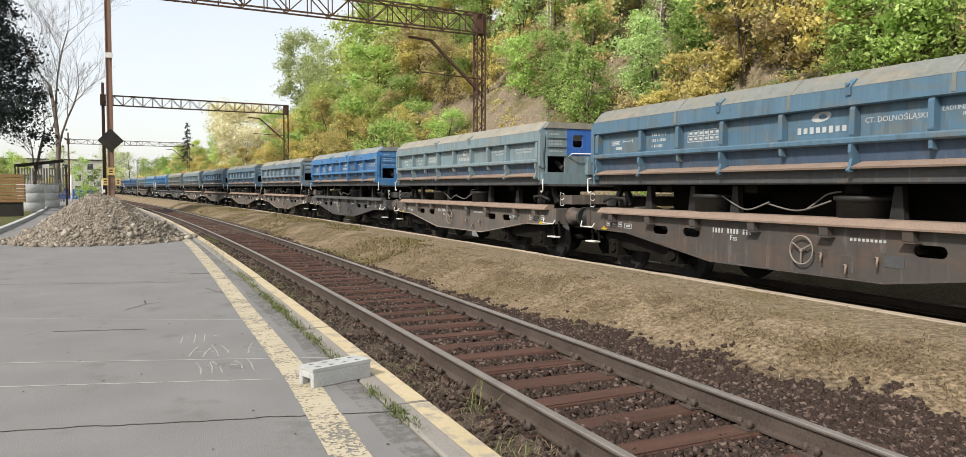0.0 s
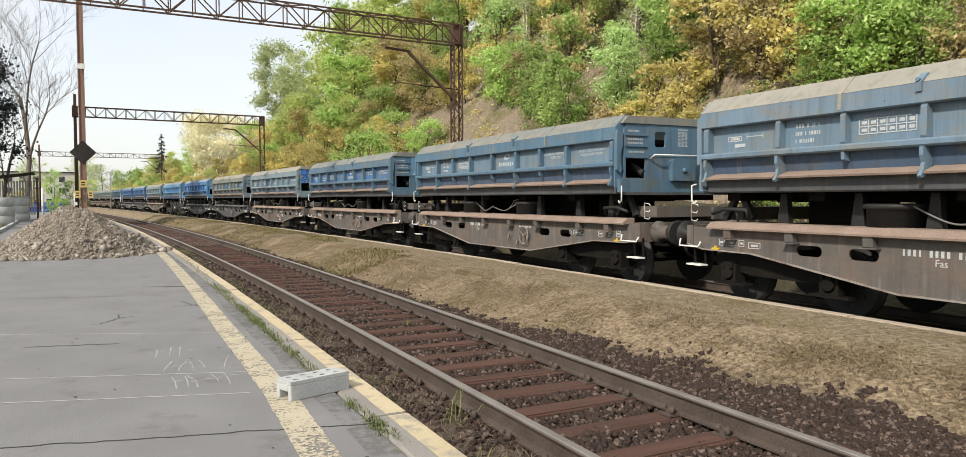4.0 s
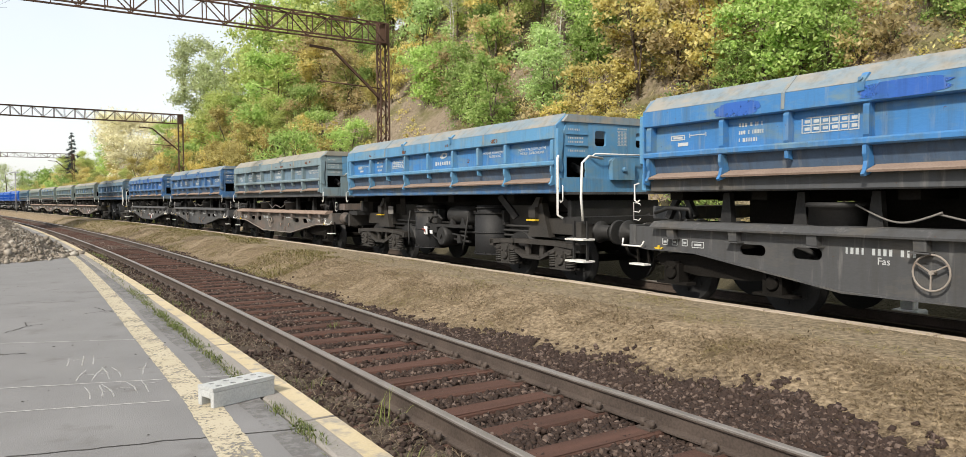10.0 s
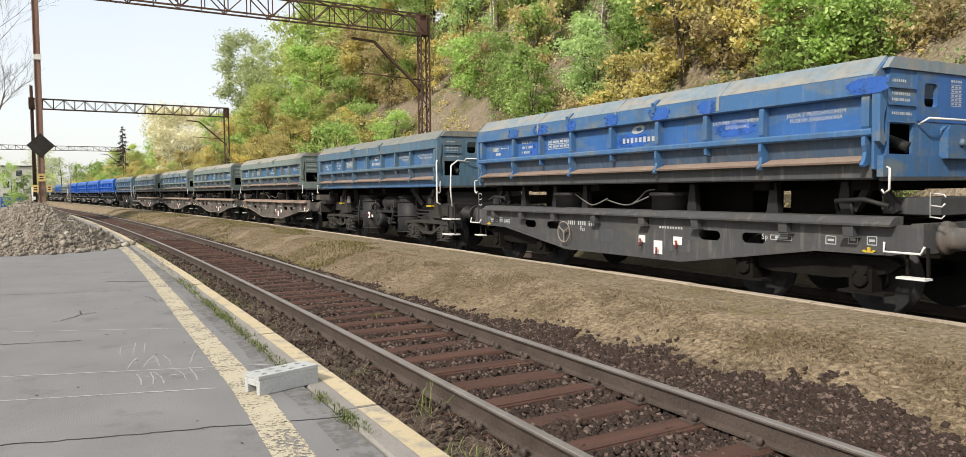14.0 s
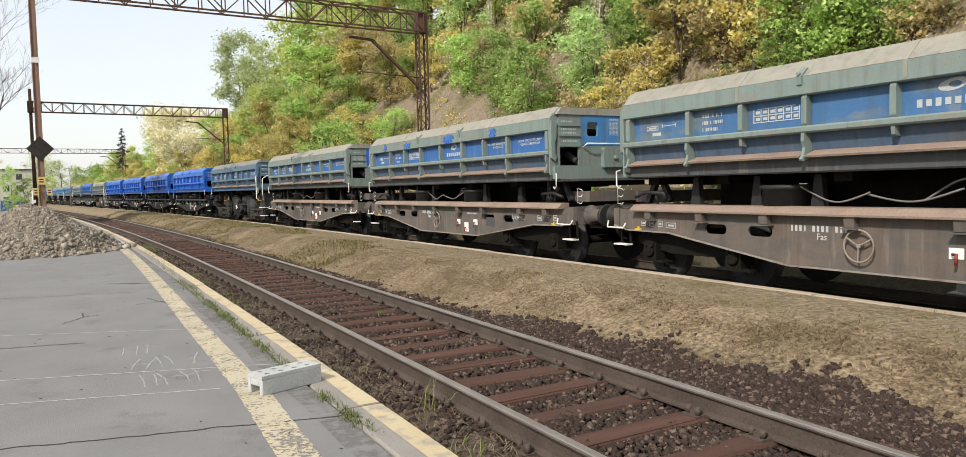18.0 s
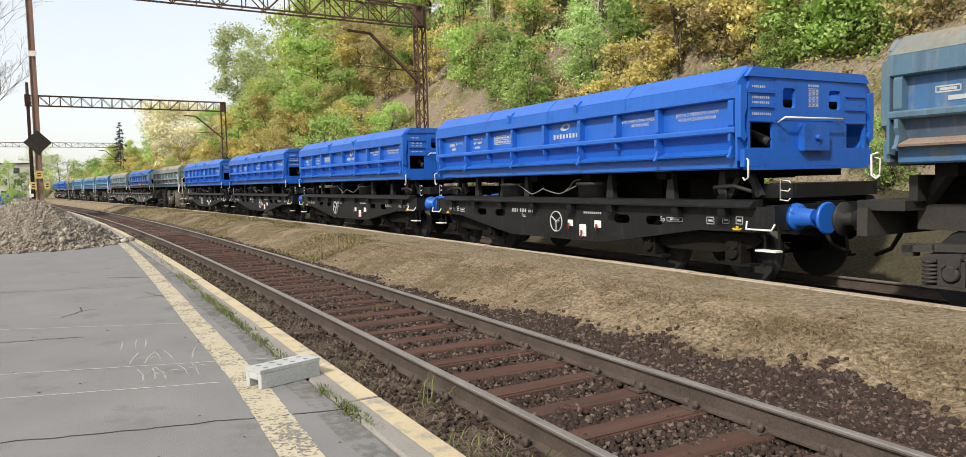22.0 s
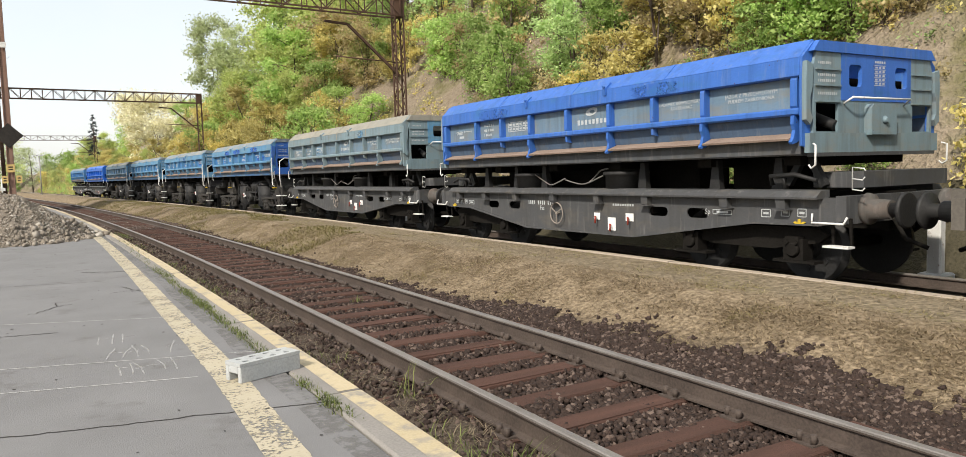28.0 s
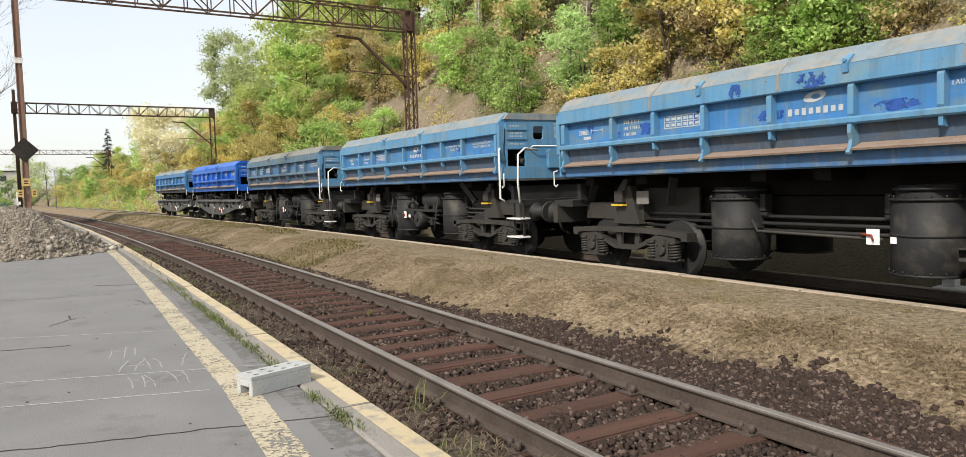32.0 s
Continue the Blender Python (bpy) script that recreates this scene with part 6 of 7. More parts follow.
# repainted patches: wagon, spots as (x, z, half width, half height, band or panel), paint
for i, spots, pt in ((16, ((-3.55, 2.73, 0.12, 0.06, 0), (-2.0, 2.75, 0.22, 0.09, 0), (0.5, 2.74, 0.3, 0.1, 0), (2.6, 2.76, 0.2, 0.07, 0)), "patchblue"),
                     (12, tuple((RIBS[k] + 0.05, 2.765, 0.16 + 0.05 * (k % 3), 0.1, 0) for k in (1, 2, 3, 4, 5, 6, 8)) + ((-2.5, 2.42, 0.35, 0.12, 1), (0.4, 2.4, 0.4, 0.1, 1), (2.6, 2.42, 0.35, 0.1, 1)), "patchmid"),
                     (8, ((-3.0, 2.76, 0.35, 0.1, 0), (-0.8, 2.76, 0.5, 0.11, 0), (1.9, 2.76, 0.4, 0.1, 0)), "patchmid"),
                     (11, ((-2.5, 2.74, 0.15, 0.1, 0), (0.9, 2.74, 0.18, 0.1, 0), (1.8, 2.72, 0.12, 0.06, 0)), "patchblue"),
                     (6, ((-1.2, 2.45, 0.3, 0.16, 1), (-0.3, 2.44, 0.28, 0.15, 1)), "patchblue"),
                     (23, ((-0.3, 2.45, 0.4, 0.12, 1), (1.8, 2.46, 0.4, 0.13, 1), (3.2, 2.44, 0.3, 0.12, 1)), "patchlight"),
                     (24, ((-2.5, 2.76, 0.6, 0.11, 0), (2.2, 2.76, 0.5, 0.1, 0)), "patchmid"),
                     (26, ((-1.9, 2.76, 0.4, 0.1, 0), (-0.2, 2.77, 0.55, 0.09, 0), (2.4, 2.75, 0.5, 0.1, 0), (0.7, 2.42, 0.4, 0.1, 1), (2.9, 2.4, 0.5, 0.12, 1), (-2.6, 2.42, 0.35, 0.1, 1)), "patchmid"),
                     (27, ((-4.0, 2.5, 0.12, 0.08, 1), (-2.6, 2.42, 0.2, 0.1, 1), (-1.4, 2.5, 0.16, 0.08, 1), (-0.1, 2.4, 0.22, 0.07, 1), (1.6, 2.36, 0.25, 0.06, 1), (2.6, 2.52, 0.14, 0.08, 1), (-0.6, 2.73, 0.1, 0.07, 0), (0.6, 2.75, 0.2, 0.06, 0), (3.7, 2.44, 0.18, 0.1, 1), (-3.3, 2.36, 0.16, 0.06, 1)), "patchdark"),
                     (28, ((-2.2, 2.45, 0.2, 0.1, 1), (0.8, 2.42, 0.2, 0.1, 1), (2.9, 2.48, 0.2, 0.08, 1)), "patchdark"),
                     (10, ((1.2, 2.75, 0.16, 0.035, 0), (2.1, 2.77, 0.07, 0.03, 0), (3.6, 2.77, 0.13, 0.05, 0), (3.95, 2.8, 0.08, 0.03, 0), (2.95, 2.8, 0.05, 0.012, 0), (0.6, 2.74, 0.06, 0.02, 0)), "rustspot"),
                     (2, ((-2.7, 2.78, 0.09, 0.03, 0), (-0.4, 2.74, 0.12, 0.04, 0), (1.5, 2.76, 0.07, 0.03, 0), (3.0, 2.75, 0.1, 0.03, 0), (0.4, 2.42, 0.08, 0.03, 1)), "rustspot"),
                     (9, ((-3.2, 2.76, 0.08, 0.03, 0), (-1.2, 2.74, 0.1, 0.04, 0), (0.9, 2.77, 0.08, 0.03, 0), (2.8, 2.74, 0.12, 0.04, 0), (1.6, 2.4, 0.07, 0.04, 1)), "rustspot"),
                     (25, ((-1.8, 2.46, 0.3, 0.13, 1), (2.0, 2.75, 0.2, 0.08, 0)), "patchlight"),
                     (7, ((-2.0, 2.76, 0.14, 0.05, 0), (1.0, 2.75, 0.2, 0.07, 0)), "patchlight")):
    for k, (x, z, a, b, inner) in enumerate(spots):
        rr = random.Random(i * 31 + k)
        bm = B()
        yy = -1.3625 if inner else -1.4925
        pr = [rr.uniform(0.75, 1.15) for q in range(28)]
        if pt != "rustspot":
            z, b = (2.765, 0.095) if not inner else (z, b)
        plate(bm, [(x + a * math.copysign(abs(math.cos(t)) ** 0.6, math.cos(t)) * pr[q], z + b * math.copysign(abs(math.sin(t)) ** 0.6, math.sin(t)) * (pr[-1 - q] if inner else 1)) for q, t in enumerate([2 * math.pi * q / 28 for q in range(28)])], [], yy - 0.0012, yy + 0.0012)
        part("paint_patch", bm, pt, WAGONS[i])

for i, y0, y1, z0, z1, pt in ((6, -1.28, -0.8, 2.36, 2.97, "patchblue"), (1, 0.0, 0.77, 2.38, 2.95, "patchblue"), (23, -1.27, -0.82, 2.56, 2.74, "patchlight"), (25, -0.3, 0.3, 2.4, 2.6, "patchlight")):
    bm = B()
    box(bm, (HL + 0.088, (y0 + y1) / 2, (z0 + z1) / 2), (0.003, y1 - y0, z1 - z0))
    part("paint_patch", bm, pt, WAGONS[i])

part("depot_text", text_mesh("CT. DOLNOŚLĄSKI", 0.095), "letter", WAGONS[0], m=pose(1.62, -1.3635, 2.44))

# how far the train has rolled, second by second of the clip
ROLLED = [(0, 0.0), (2.5, 24.04), (6, 57.45), (9, 86.85), (9.9, 95.66), (13, 126.54), (16.5, 161.49), (19, 186.08), (21, 205.72), (23, 225.55), (26, 255.48), (28.5, 279.75), (30, 294.48), (31, 304.12), (32, 313.75)]


def rolled(t):
    """Smooth run through the rows of ROLLED."""
    k = max(i for i in range(len(ROLLED) - 1) if ROLLED[i][0] <= t)
    sl = []
    for j in (k, k + 1):
        a, b = ROLLED[max(j - 1, 0)], ROLLED[min(j + 1, len(ROLLED) - 1)]
        sl.append((b[1] - a[1]) / (b[0] - a[0]))
    (t0, y0), (t1, y1) = ROLLED[k], ROLLED[k + 1]
    h, u = t1 - t0, (t - t0) / (t1 - t0)
    return (2 * u ** 3 - 3 * u ** 2 + 1) * y0 + (u ** 3 - 2 * u ** 2 + u) * h * sl[0] + (3 * u ** 2 - 2 * u ** 3) * y1 + (u ** 3 - u ** 2) * h * sl[1]


def wagon_at(i, t):
    """Pose of wagon i: both bogies stand on the curve."""
    s = 12.48 - 4.72 + PITCH * i - rolled(t)
    k = FAR / 563.0
    a, b = line(s - 3.55 * (1 - k), FAR, RAIL), line(s + 3.55 * (1 - k), FAR, RAIL)
    d = a - b
    c = (a + b) / 2
    return pose(c.x, c.y, c.z, 0, 0, math.degrees(math.atan2(d.y, d.x)))


def motions():
    """The train rolls past; its wheels turn with it."""
    for i, w in enumerate(WAGONS):
        walk(w, [(0.5 * k, wagon_at(i, 0.5 * k)) for k in range(65)])
    step = 0.0666667
    for kind in SETS:
        for j, ws in enumerate(SETS[kind][0]):
            x = ws.location.x
            walk(ws, [(k * step, pose(x, 0, 0.46) @ Matrix.Rotation(rolled(min(k * step, 32)) / 0.46, 4, "Y")) for k in range(481)])
            keys = ws.animation_data
            for other in SETS[kind][1:]:
                o = other[j]
                o.rotation_mode = "QUATERNION"
                o.animation_data_create()
                o.animation_data.action = keys.action
                o.animation_data.action_slot = keys.action_slot


# ---- portals, poles, signs ----
def lattice(bm, a, b, w, h, n, t, up=(0, 0, 1)):
    """A four-chord lattice girder from a to b, w wide and h high."""
    a, b = Vector(a), Vector(b)
    d = (b - a).normalized()
    u = Vector(up)
    s = d.cross(u).normalized() * w / 2
    u = s.normalized().cross(d) * h / 2
    for p in (s + u, s - u, -s + u, -s - u):
        beam(bm, a + p, b + p, t * 1.5)
    for i in range(n):
        p, q = a.lerp(b, i / n), a.lerp(b, (i + 1) / n)
        for o in (s, -s):
            beam(bm, p + o + (u if i % 2 else -u), q + o + (-u if i % 2 else u), t)
            beam(bm, p + o + u, p + o - u, t)
        beam(bm, p + u + (s if i % 2 else -s), q + u + (-s if i % 2 else s), t)


def portal(s, dl, dr, zt, zb, skew, label, n=22, bracket=True):
    """A catenary portal across the line: lattice mast on the hill side, girder, plain mast on the platform."""
    po = tagged(new("catenary_portal"), label, "catenary portal", "catenary portals")
    pr, pl_ = line(s, dr), line(s + skew, dl)
    pr.z = -0.6
    bm = B()
    lattice(bm, (pr.x, pr.y, -0.6), (pr.x, pr.y, zb), 0.34, 0.34, 18, 0.035, (0, 1, 0))
    part("mast", bm, "steel", po, "rusty lattice mast")
    bm = B()
    box(bm, (pr.x, pr.y, -0.35), (0.9, 0.9, 0.9))
    part("footing", bm, "concrete", po)
    bm = B()
    zm = (zt + zb) / 2
    lattice(bm, (pr.x, pr.y, zm), (pl_.x, pl_.y, zm), 0.5, zt - zb, n, 0.035)
    part("girder", bm, "steel", po)
    bm = B()
    box(bm, (pr.x, pr.y, zm), (0.4, 0.4, zt - zb + 0.06))
    part("mast_head", bm, "steel", po)
    bm = B()
    rod(bm, [(pl_.x, pl_.y, 0), (pl_.x, pl_.y, zt + 0.9)], [0.13, 0.1], 10)
    part("platform_mast", bm, "steel", po)
    bm = B()
    box(bm, (pl_.x, pl_.y, zm), (0.36, 0.5, zt - zb + 0.1))
    part("girder_clamp", bm, "steel", po)
    if bracket:
        d = (pl_ - pr).normalized()
        bm = B()
        k = pr + d * 2.1
        e = pr + d * 3.0
        beam(bm, (pr.x, pr.y, zb - 2.25), (k.x, k.y, zb - 0.45), 0.09)
        beam(bm, (k.x, k.y, zb - 0.45), (e.x, e.y, zb - 0.4), 0.08)
        part("bracket_arm", bm, "steel", po)
        bm = B()
        f = pr + d * 2.6
        rod(bm, [(pr.x, pr.y, zb - 1.75), (f.x, f.y, zb - 1.65)], 0.025)
        part("stay_rod", bm, "steel", po)
    return po


portal(26.6, -7.0, 12.45, 8.15, 7.42, -0.6, "rusty lattice portal with a long girder over both tracks", 26)
portal(61.5, -0.1, 13.2, 8.05, 7.35, 0, "rusty lattice portal standing at the end of the platform", 20)
portal(118.0, -1.5, 14.0, 7.9, 7.3, 0, "distant thin lattice portal over the curve", 20)
M["polesteel"] = mat("faded_brown_pole_paint", (0.17, 0.1, 0.075), (0.28, 0.18, 0.14), 0.8, scale=1.5, fine=20, spread=0.9)
pp = line(36.2, -0.5)
po = tagged(new("platform_pole"), "tall brown steel pole with signs on the platform", "pole")
bm = B()
prism(bm, [(-0.08, -0.1), (0.08, -0.1), (0.08, 0.1), (-0.08, 0.1)], 0, 12.5, "z")
part("shaft", bm, "polesteel", po, m=pose(pp.x, pp.y, 0))
for sg in (-1, 1):
    bm = B()
    prism(bm, [(sg * 0.085, -0.14), (sg * 0.12, -0.14), (sg * 0.12, 0.14), (sg * 0.085, 0.14)], 0, 12.5, "z")
    part("shaft_flange", bm, "polesteel", po, m=pose(pp.x, pp.y, 0))
M["blackpaint"] = mat("matt_black_paint", (0.015, 0.014, 0.014), (0.04, 0.035, 0.03), 0.8, scale=2, fine=20)
M["yelsign"] = mat("yellow_sign", (0.6, 0.42, 0.16), (0.5, 0.36, 0.15), 0.6)
for z, a, nm, ma in ((3.37, 0.72, "diamond_sign", "blackpaint"),):
    bm = B()
    box(bm, (0, 0, 0), (a, 0.02, a), Matrix.Rotation(radians(45), 3, "Y"))
    part(nm, bm, ma, po, "black diamond shaped sign", m=pose(pp.x + 0.02, pp.y - 0.2, z))
for dx, z, a, b, ma in ((0.0, 2.05, 0.3, 0.32, "yelsign"), (-0.22, 1.6, 0.22, 0.3, "yelsign"), (0.27, 1.6, 0.2, 0.3, "yelsign"), (-0.3, 1.2, 0.13, 0.13, "white"), (0.02, 7.0, 0.3, 0.22, "white")):
    bm = B()
    box(bm, (0, 0, 0), (a, 0.015, b))
    sg = part("sign_plate", bm, ma, po, m=pose(pp.x + dx, pp.y - 0.2, z))
    bm = B()
    if ma == "yelsign":
        for k in range(2):
            box(bm, (0, -0.0095, 0.05 - 0.1 * k), (a * 0.5, 0.003, 0.05))
        part("sign_bar", bm, "blackpaint", sg)
    else:
        bm.free()

# ---- platform end: shelter, rings, crates, posts ----
M["roofdark"] = mat("dark_roof_felt", (0.03, 0.028, 0.027), (0.06, 0.055, 0.05), 0.9, scale=2, fine=20)
M["glassy"] = mat("milky_wall_panel", (0.3, 0.33, 0.34), (0.4, 0.42, 0.43), 0.4, scale=1, fine=8)
M["postgrey"] = mat("galvanised_post", (0.25, 0.25, 0.25), (0.33, 0.33, 0.33), 0.5, 0.5, scale=3, fine=30)
sh = tagged(new("platform_shelter"), "open platform shelter with a dark flat roof and ribbed rear wall", "shelter")
sh.matrix_basis = pose(-7.15, 60.5, 0, 0, 0, 4)
bm = B()
prism(bm, [(-1.5, 2.75), (1.35, 3.15), (1.35, 3.25), (-1.5, 2.87)], -1.75, 1.9)
me = finish("roof", bm, "roofdark")
part("roof", me, parent=sh, m=pose(0, 0, 0, 0, 0, -90))
for x in (-1.5, 1.5):
    for y in (-1.2, 1.2):
        bm = B()
        box(bm, (x, y, 1.42), (0.08, 0.08, 2.85))
        part("post", bm, "steel", sh)
for k in range(18):
    bm = B()
    box(bm, (-1.45 + 0.17 * k, 1.2, 1.5), (0.1, 0.04, 2.4))
    part("wall_slat", bm, "postgrey", sh)
for z in (0.9, 1.55):
    bm = B()
    box(bm, (0, 1.15, z), (3.0, 0.05, 0.12))
    part("wall_rail", bm, "glassy", sh)
bm = B()
rod(bm, [(0, 0, 0), (0, 0, 0.02), (0, 0, 0.48), (0, 0, 0.5)], [0.66, 0.68, 0.68, 0.66], 28, False)
rod(bm, [(0, 0, 0.5), (0, 0, 0.0)], [0.56, 0.56], 28, False)
RING = finish("concrete_ring", bm, "concrete")
for k, (x, y, z) in enumerate(((-6.33, 48.6, 0), (-6.31, 48.6, 0.5), (-6.34, 48.62, 1.0), (-6.35, 55.6, 0), (-6.35, 55.6, 0.5), (-6.33, 55.6, 1.0))):
    tagged(part("concrete_ring", RING, m=pose(x, y, z)), "grey precast concrete shaft ring in a stack", "concrete ring", "stacked concrete rings")
M["clay"] = mat("brown_timber", (0.2, 0.12, 0.06), (0.32, 0.2, 0.1), 0.9, scale=3, fine=25, stretch=(1, 1, 6))
cr = tagged(new("timber_crate"), "brown slatted timber crate stack beside the platform", "crate")
cr.matrix_basis = pose(-6.45, 42, -0.05, 0, 0, 5)
for z in range(8):
    bm = B()
    box(bm, (0, 0, 0.75 + 0.17 * z), (1.5, 1.1, 0.14))
    part("slat", bm, "clay", cr)
bm = B()
box(bm, (0, 0, 0.34), (1.3, 1.0, 0.68))
part("crate_base", bm, "blackpaint", cr)
for x, y in ((-6.4, 37.5), (-6.75, 37.2), (-7.1, 37.6)):
    bm = B()
    rod(bm, [(0, 0, 0), (0, 0, 0.75), (0, 0, 0.8)], [0.16, 0.15, 0.1], 12)
    tagged(part("bollard", bm, "postgrey", m=pose(x, y, -0.05)), "short thick grey post beside the platform", "post", "grey posts")
lk = tagged(new("rear_kerb"), "pale concrete kerb along the rear of the platform", "kerb", kind="structure")
for k in range(26):
    curved_block("kerb_slab", 14 + 2 * k + 0.01, 16 + 2 * k - 0.01, -3.75, -3.58, -0.2, 0.12, "concrete", lk)
for x, y, h, r in ((-6.9, 78, 3.0, 0.09), (-4.6, 82, 2.6, 0.06), (-4.05, 84, 2.2, 0.05), (-14.3, 90, 4.4, 0.1), (-4.8, 92, 3.8, 0.07)):
    bm = B()
    rod(bm, [(0, 0, 0), (0, 0, h)], r, 8)
    tagged(part("white_post", bm, "white", m=pose(x, y, -0.6)), "slim white post beyond the platform", "post", "white posts")
# signal mast under the far portal and a yard lamp
bm = B()
rod(bm, [(0, 0, 0), (0, 0, 5.6)], 0.07)
box(bm, (0, 0, 5.6), (0.9, 0.1, 0.06))
tagged(part("lamp_mast", bm, "postgrey", m=pose(-2.0, 112, -0.6)), "thin grey mast with a short cross arm", "mast")
M["render_w"] = mat("pale_render", (0.55, 0.53, 0.5), (0.65, 0.63, 0.6), 0.9, scale=0.4, fine=4)
M["window"] = mat("dark_window", (0.05, 0.06, 0.07), (0.07, 0.08, 0.09), 0.15)
M["bluetarp"] = mat("blue_hoarding", (0.03, 0.08, 0.35), (0.04, 0.1, 0.4), 0.6)
for x, y, w, d, h in ((-26, 235, 26, 12, 9.5), (9, 262, 13, 10, 9.5)):
    hb = tagged(new("house"), "pale rendered building with a flat roof beyond the trees", "house", "houses in the distance")
    hb.matrix_basis = pose(x, y, -1, 0, 0, 8)
    bm = B()
    box(bm, (0, 0, h / 2), (w, d, h))
    part("wall", bm, "render_w", hb)
    bm = B()
    box(bm, (0, 0, h + 0.15), (w + 0.6, d + 0.6, 0.3))
    part("roof", bm, "roofdark", hb)
    for f in range(int(h / 3)):
        for k in range(int(w / 3)):
            bm = B()
            box(bm, (-w / 2 + 1.5 + 3 * k, -d / 2, 1.8 + 3 * f), (1.4, 0.12, 1.5))
            part("window", bm, "window", hb)
bm = B()
box(bm, (0, 0, 1.1), (7, 0.1, 2.2))
tagged(part("hoarding", bm, "bluetarp", m=pose(-11.0, 120, -1.2, 0, 0, 5)), "low blue site fence in the distance", "fence")


# ---- the wooded slope ----
def hill_z(s, d):
    top = 16.5 if s < 40 else max(3.0, 16.5 - (s - 40) * 0.17)
    z = -0.62 + 1.02 * max(0, d - 12.2)
    if z > top:
        z = top + (z - top) * 0.3
    return z


def hill_pt(s, d):
    p = line(s, d)
    z = hill_z(s, d)
    k = min(1, max(0, (d - 12.4) / 3))
    z += k * (0.9 * noise.noise((p.x * 0.22, p.y * 0.22, 0.3)) + 0.45 * noise.noise((p.x * 0.7, p.y * 0.7, 4)) + 0.16 * noise.noise((p.x * 2.3, p.y * 2.3, 8)))
    return Vector((p.x, p.y, z))


rows = [[hill_pt(-30 + 0.8 * i if i < 140 else 82 + (i - 140) * 3.0, 12.2 + 0.45 * j if j < 50 else 34.7 + (j - 50) * 2.0) for j in range(76)] for i in range(205)]
hs = part("hillside", sheet("hillside", rows, 0, "hill"))
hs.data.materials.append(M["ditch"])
# lowest rows of the slope get the colour with the shade in it
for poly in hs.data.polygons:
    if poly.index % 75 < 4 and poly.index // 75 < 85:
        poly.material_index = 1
tagged(hs, "steep earth slope behind the railway", "hillside", kind="structure")


def leaf_cloud(name, clumps, n, size, material, seed, droop=0.0, up=0.3):
    """Many small leaves gathered in uneven clumps: (centre, radius)."""
    rg = np.random.default_rng(seed)
    C = np.array([c for c, r in clumps])
    R = np.array([r for c, r in clumps])
    k = rg.choice(len(R), n, p=R ** 2 / (R ** 2).sum())
    v = rg.normal(size=(n, 3))
    v /= np.linalg.norm(v, axis=1)[:, None]
    P = C[k] + v * (R[k] * np.minimum(np.abs(rg.normal(0, 0.7, n)), 1.25))[:, None] * np.array((1, 1, 0.8))
    a = rg.normal(size=(n, 3))
    a[:, 2] += up
    a /= np.linalg.norm(a, axis=1)[:, None]
    t = np.cross(a, rg.normal(size=(n, 3)))
    t /= np.linalg.norm(t, axis=1)[:, None]
    b = np.cross(a, t)
    L = (size * rg.uniform(0.6, 1.4, n))[:, None]
    V = np.stack([P - t * L, P + b * L * 0.55 - t * L * 0.1, P + t * L, P - b * L * 0.55 - t * L * 0.1], 1)
    V[:, :, 2] -= droop * rg.random((n, 1)) * L
    F = np.arange(n * 4).reshape(n, 4)
    me = bpy.data.meshes.new(name)
    me.from_pydata(V.reshape(-1, 3).tolist(), [], F.tolist())
    me.materials.append(M[material])
    return me


def tree_meshes(seed, h, width, n, leaf, material, stems=1, low=0.25, clump=0.16, stout=1.0):
    """Trunk with limbs, and a crown of leaf clumps around the limbs' ends."""
    rnd = random.Random(seed)
    bm = B()
    clumps = []
    for k in range(stems):
        a = rnd.uniform(0, 6.28)
        lean = 0.03 * h if stems == 1 else 0.22 * width * (0.4 + rnd.random())
        pts = [Vector((lean * math.cos(a) * t * t + 0.02 * h * rnd.uniform(-1, 1) * t, lean * math.sin(a) * t * t + 0.02 * h * rnd.uniform(-1, 1) * t, h * 0.95 * t)) for t in (0, 0.2, 0.4, 0.6, 0.8, 1)]
        r0 = (0.013 * h / math.sqrt(stems) + 0.015) * stout
        rod(bm, pts, [r0 * (1 - 0.85 * i / 5) for i in range(6)], 6, False)
        for j in range(max(6, 19 // stems)):
            t = low + (1 - low) * (j + rnd.random()) / max(6, 19 // stems)
            i = min(4, int(t * 5))
            p = pts[i].lerp(pts[i + 1], t * 5 - i)
            b = rnd.uniform(0, 6.28)
            prof = math.sin(math.pi * min(1, (t - low * 0.6) / (1.05 - low * 0.6))) ** 0.7
            L = width * 0.5 * prof * rnd.uniform(0.55, 1.1)
            q = p + Vector((math.cos(b) * L, math.sin(b) * L, L * rnd.uniform(0.2, 0.7)))
            rod(bm, [p, p.lerp(q, 0.5) + Vector((0, 0, 0.05 * L)), q], [r0 * 0.4 * (1.1 - t), r0 * 0.25, 0.008], 5, False)
            cr = clump * width * rnd.uniform(0.7, 1.35)
            clumps.append((q, cr))
            clumps.append((p.lerp(q, 0.55) + Vector((rnd.uniform(-1, 1), rnd.uniform(-1, 1), rnd.uniform(-0.5, 1))) * cr * 0.8, cr * 0.75))
        clumps.append((pts[-1], clump * width * 0.8))
    return finish("trunk", bm, "bark"), leaf_cloud("crown", clumps, n, leaf, material, seed)


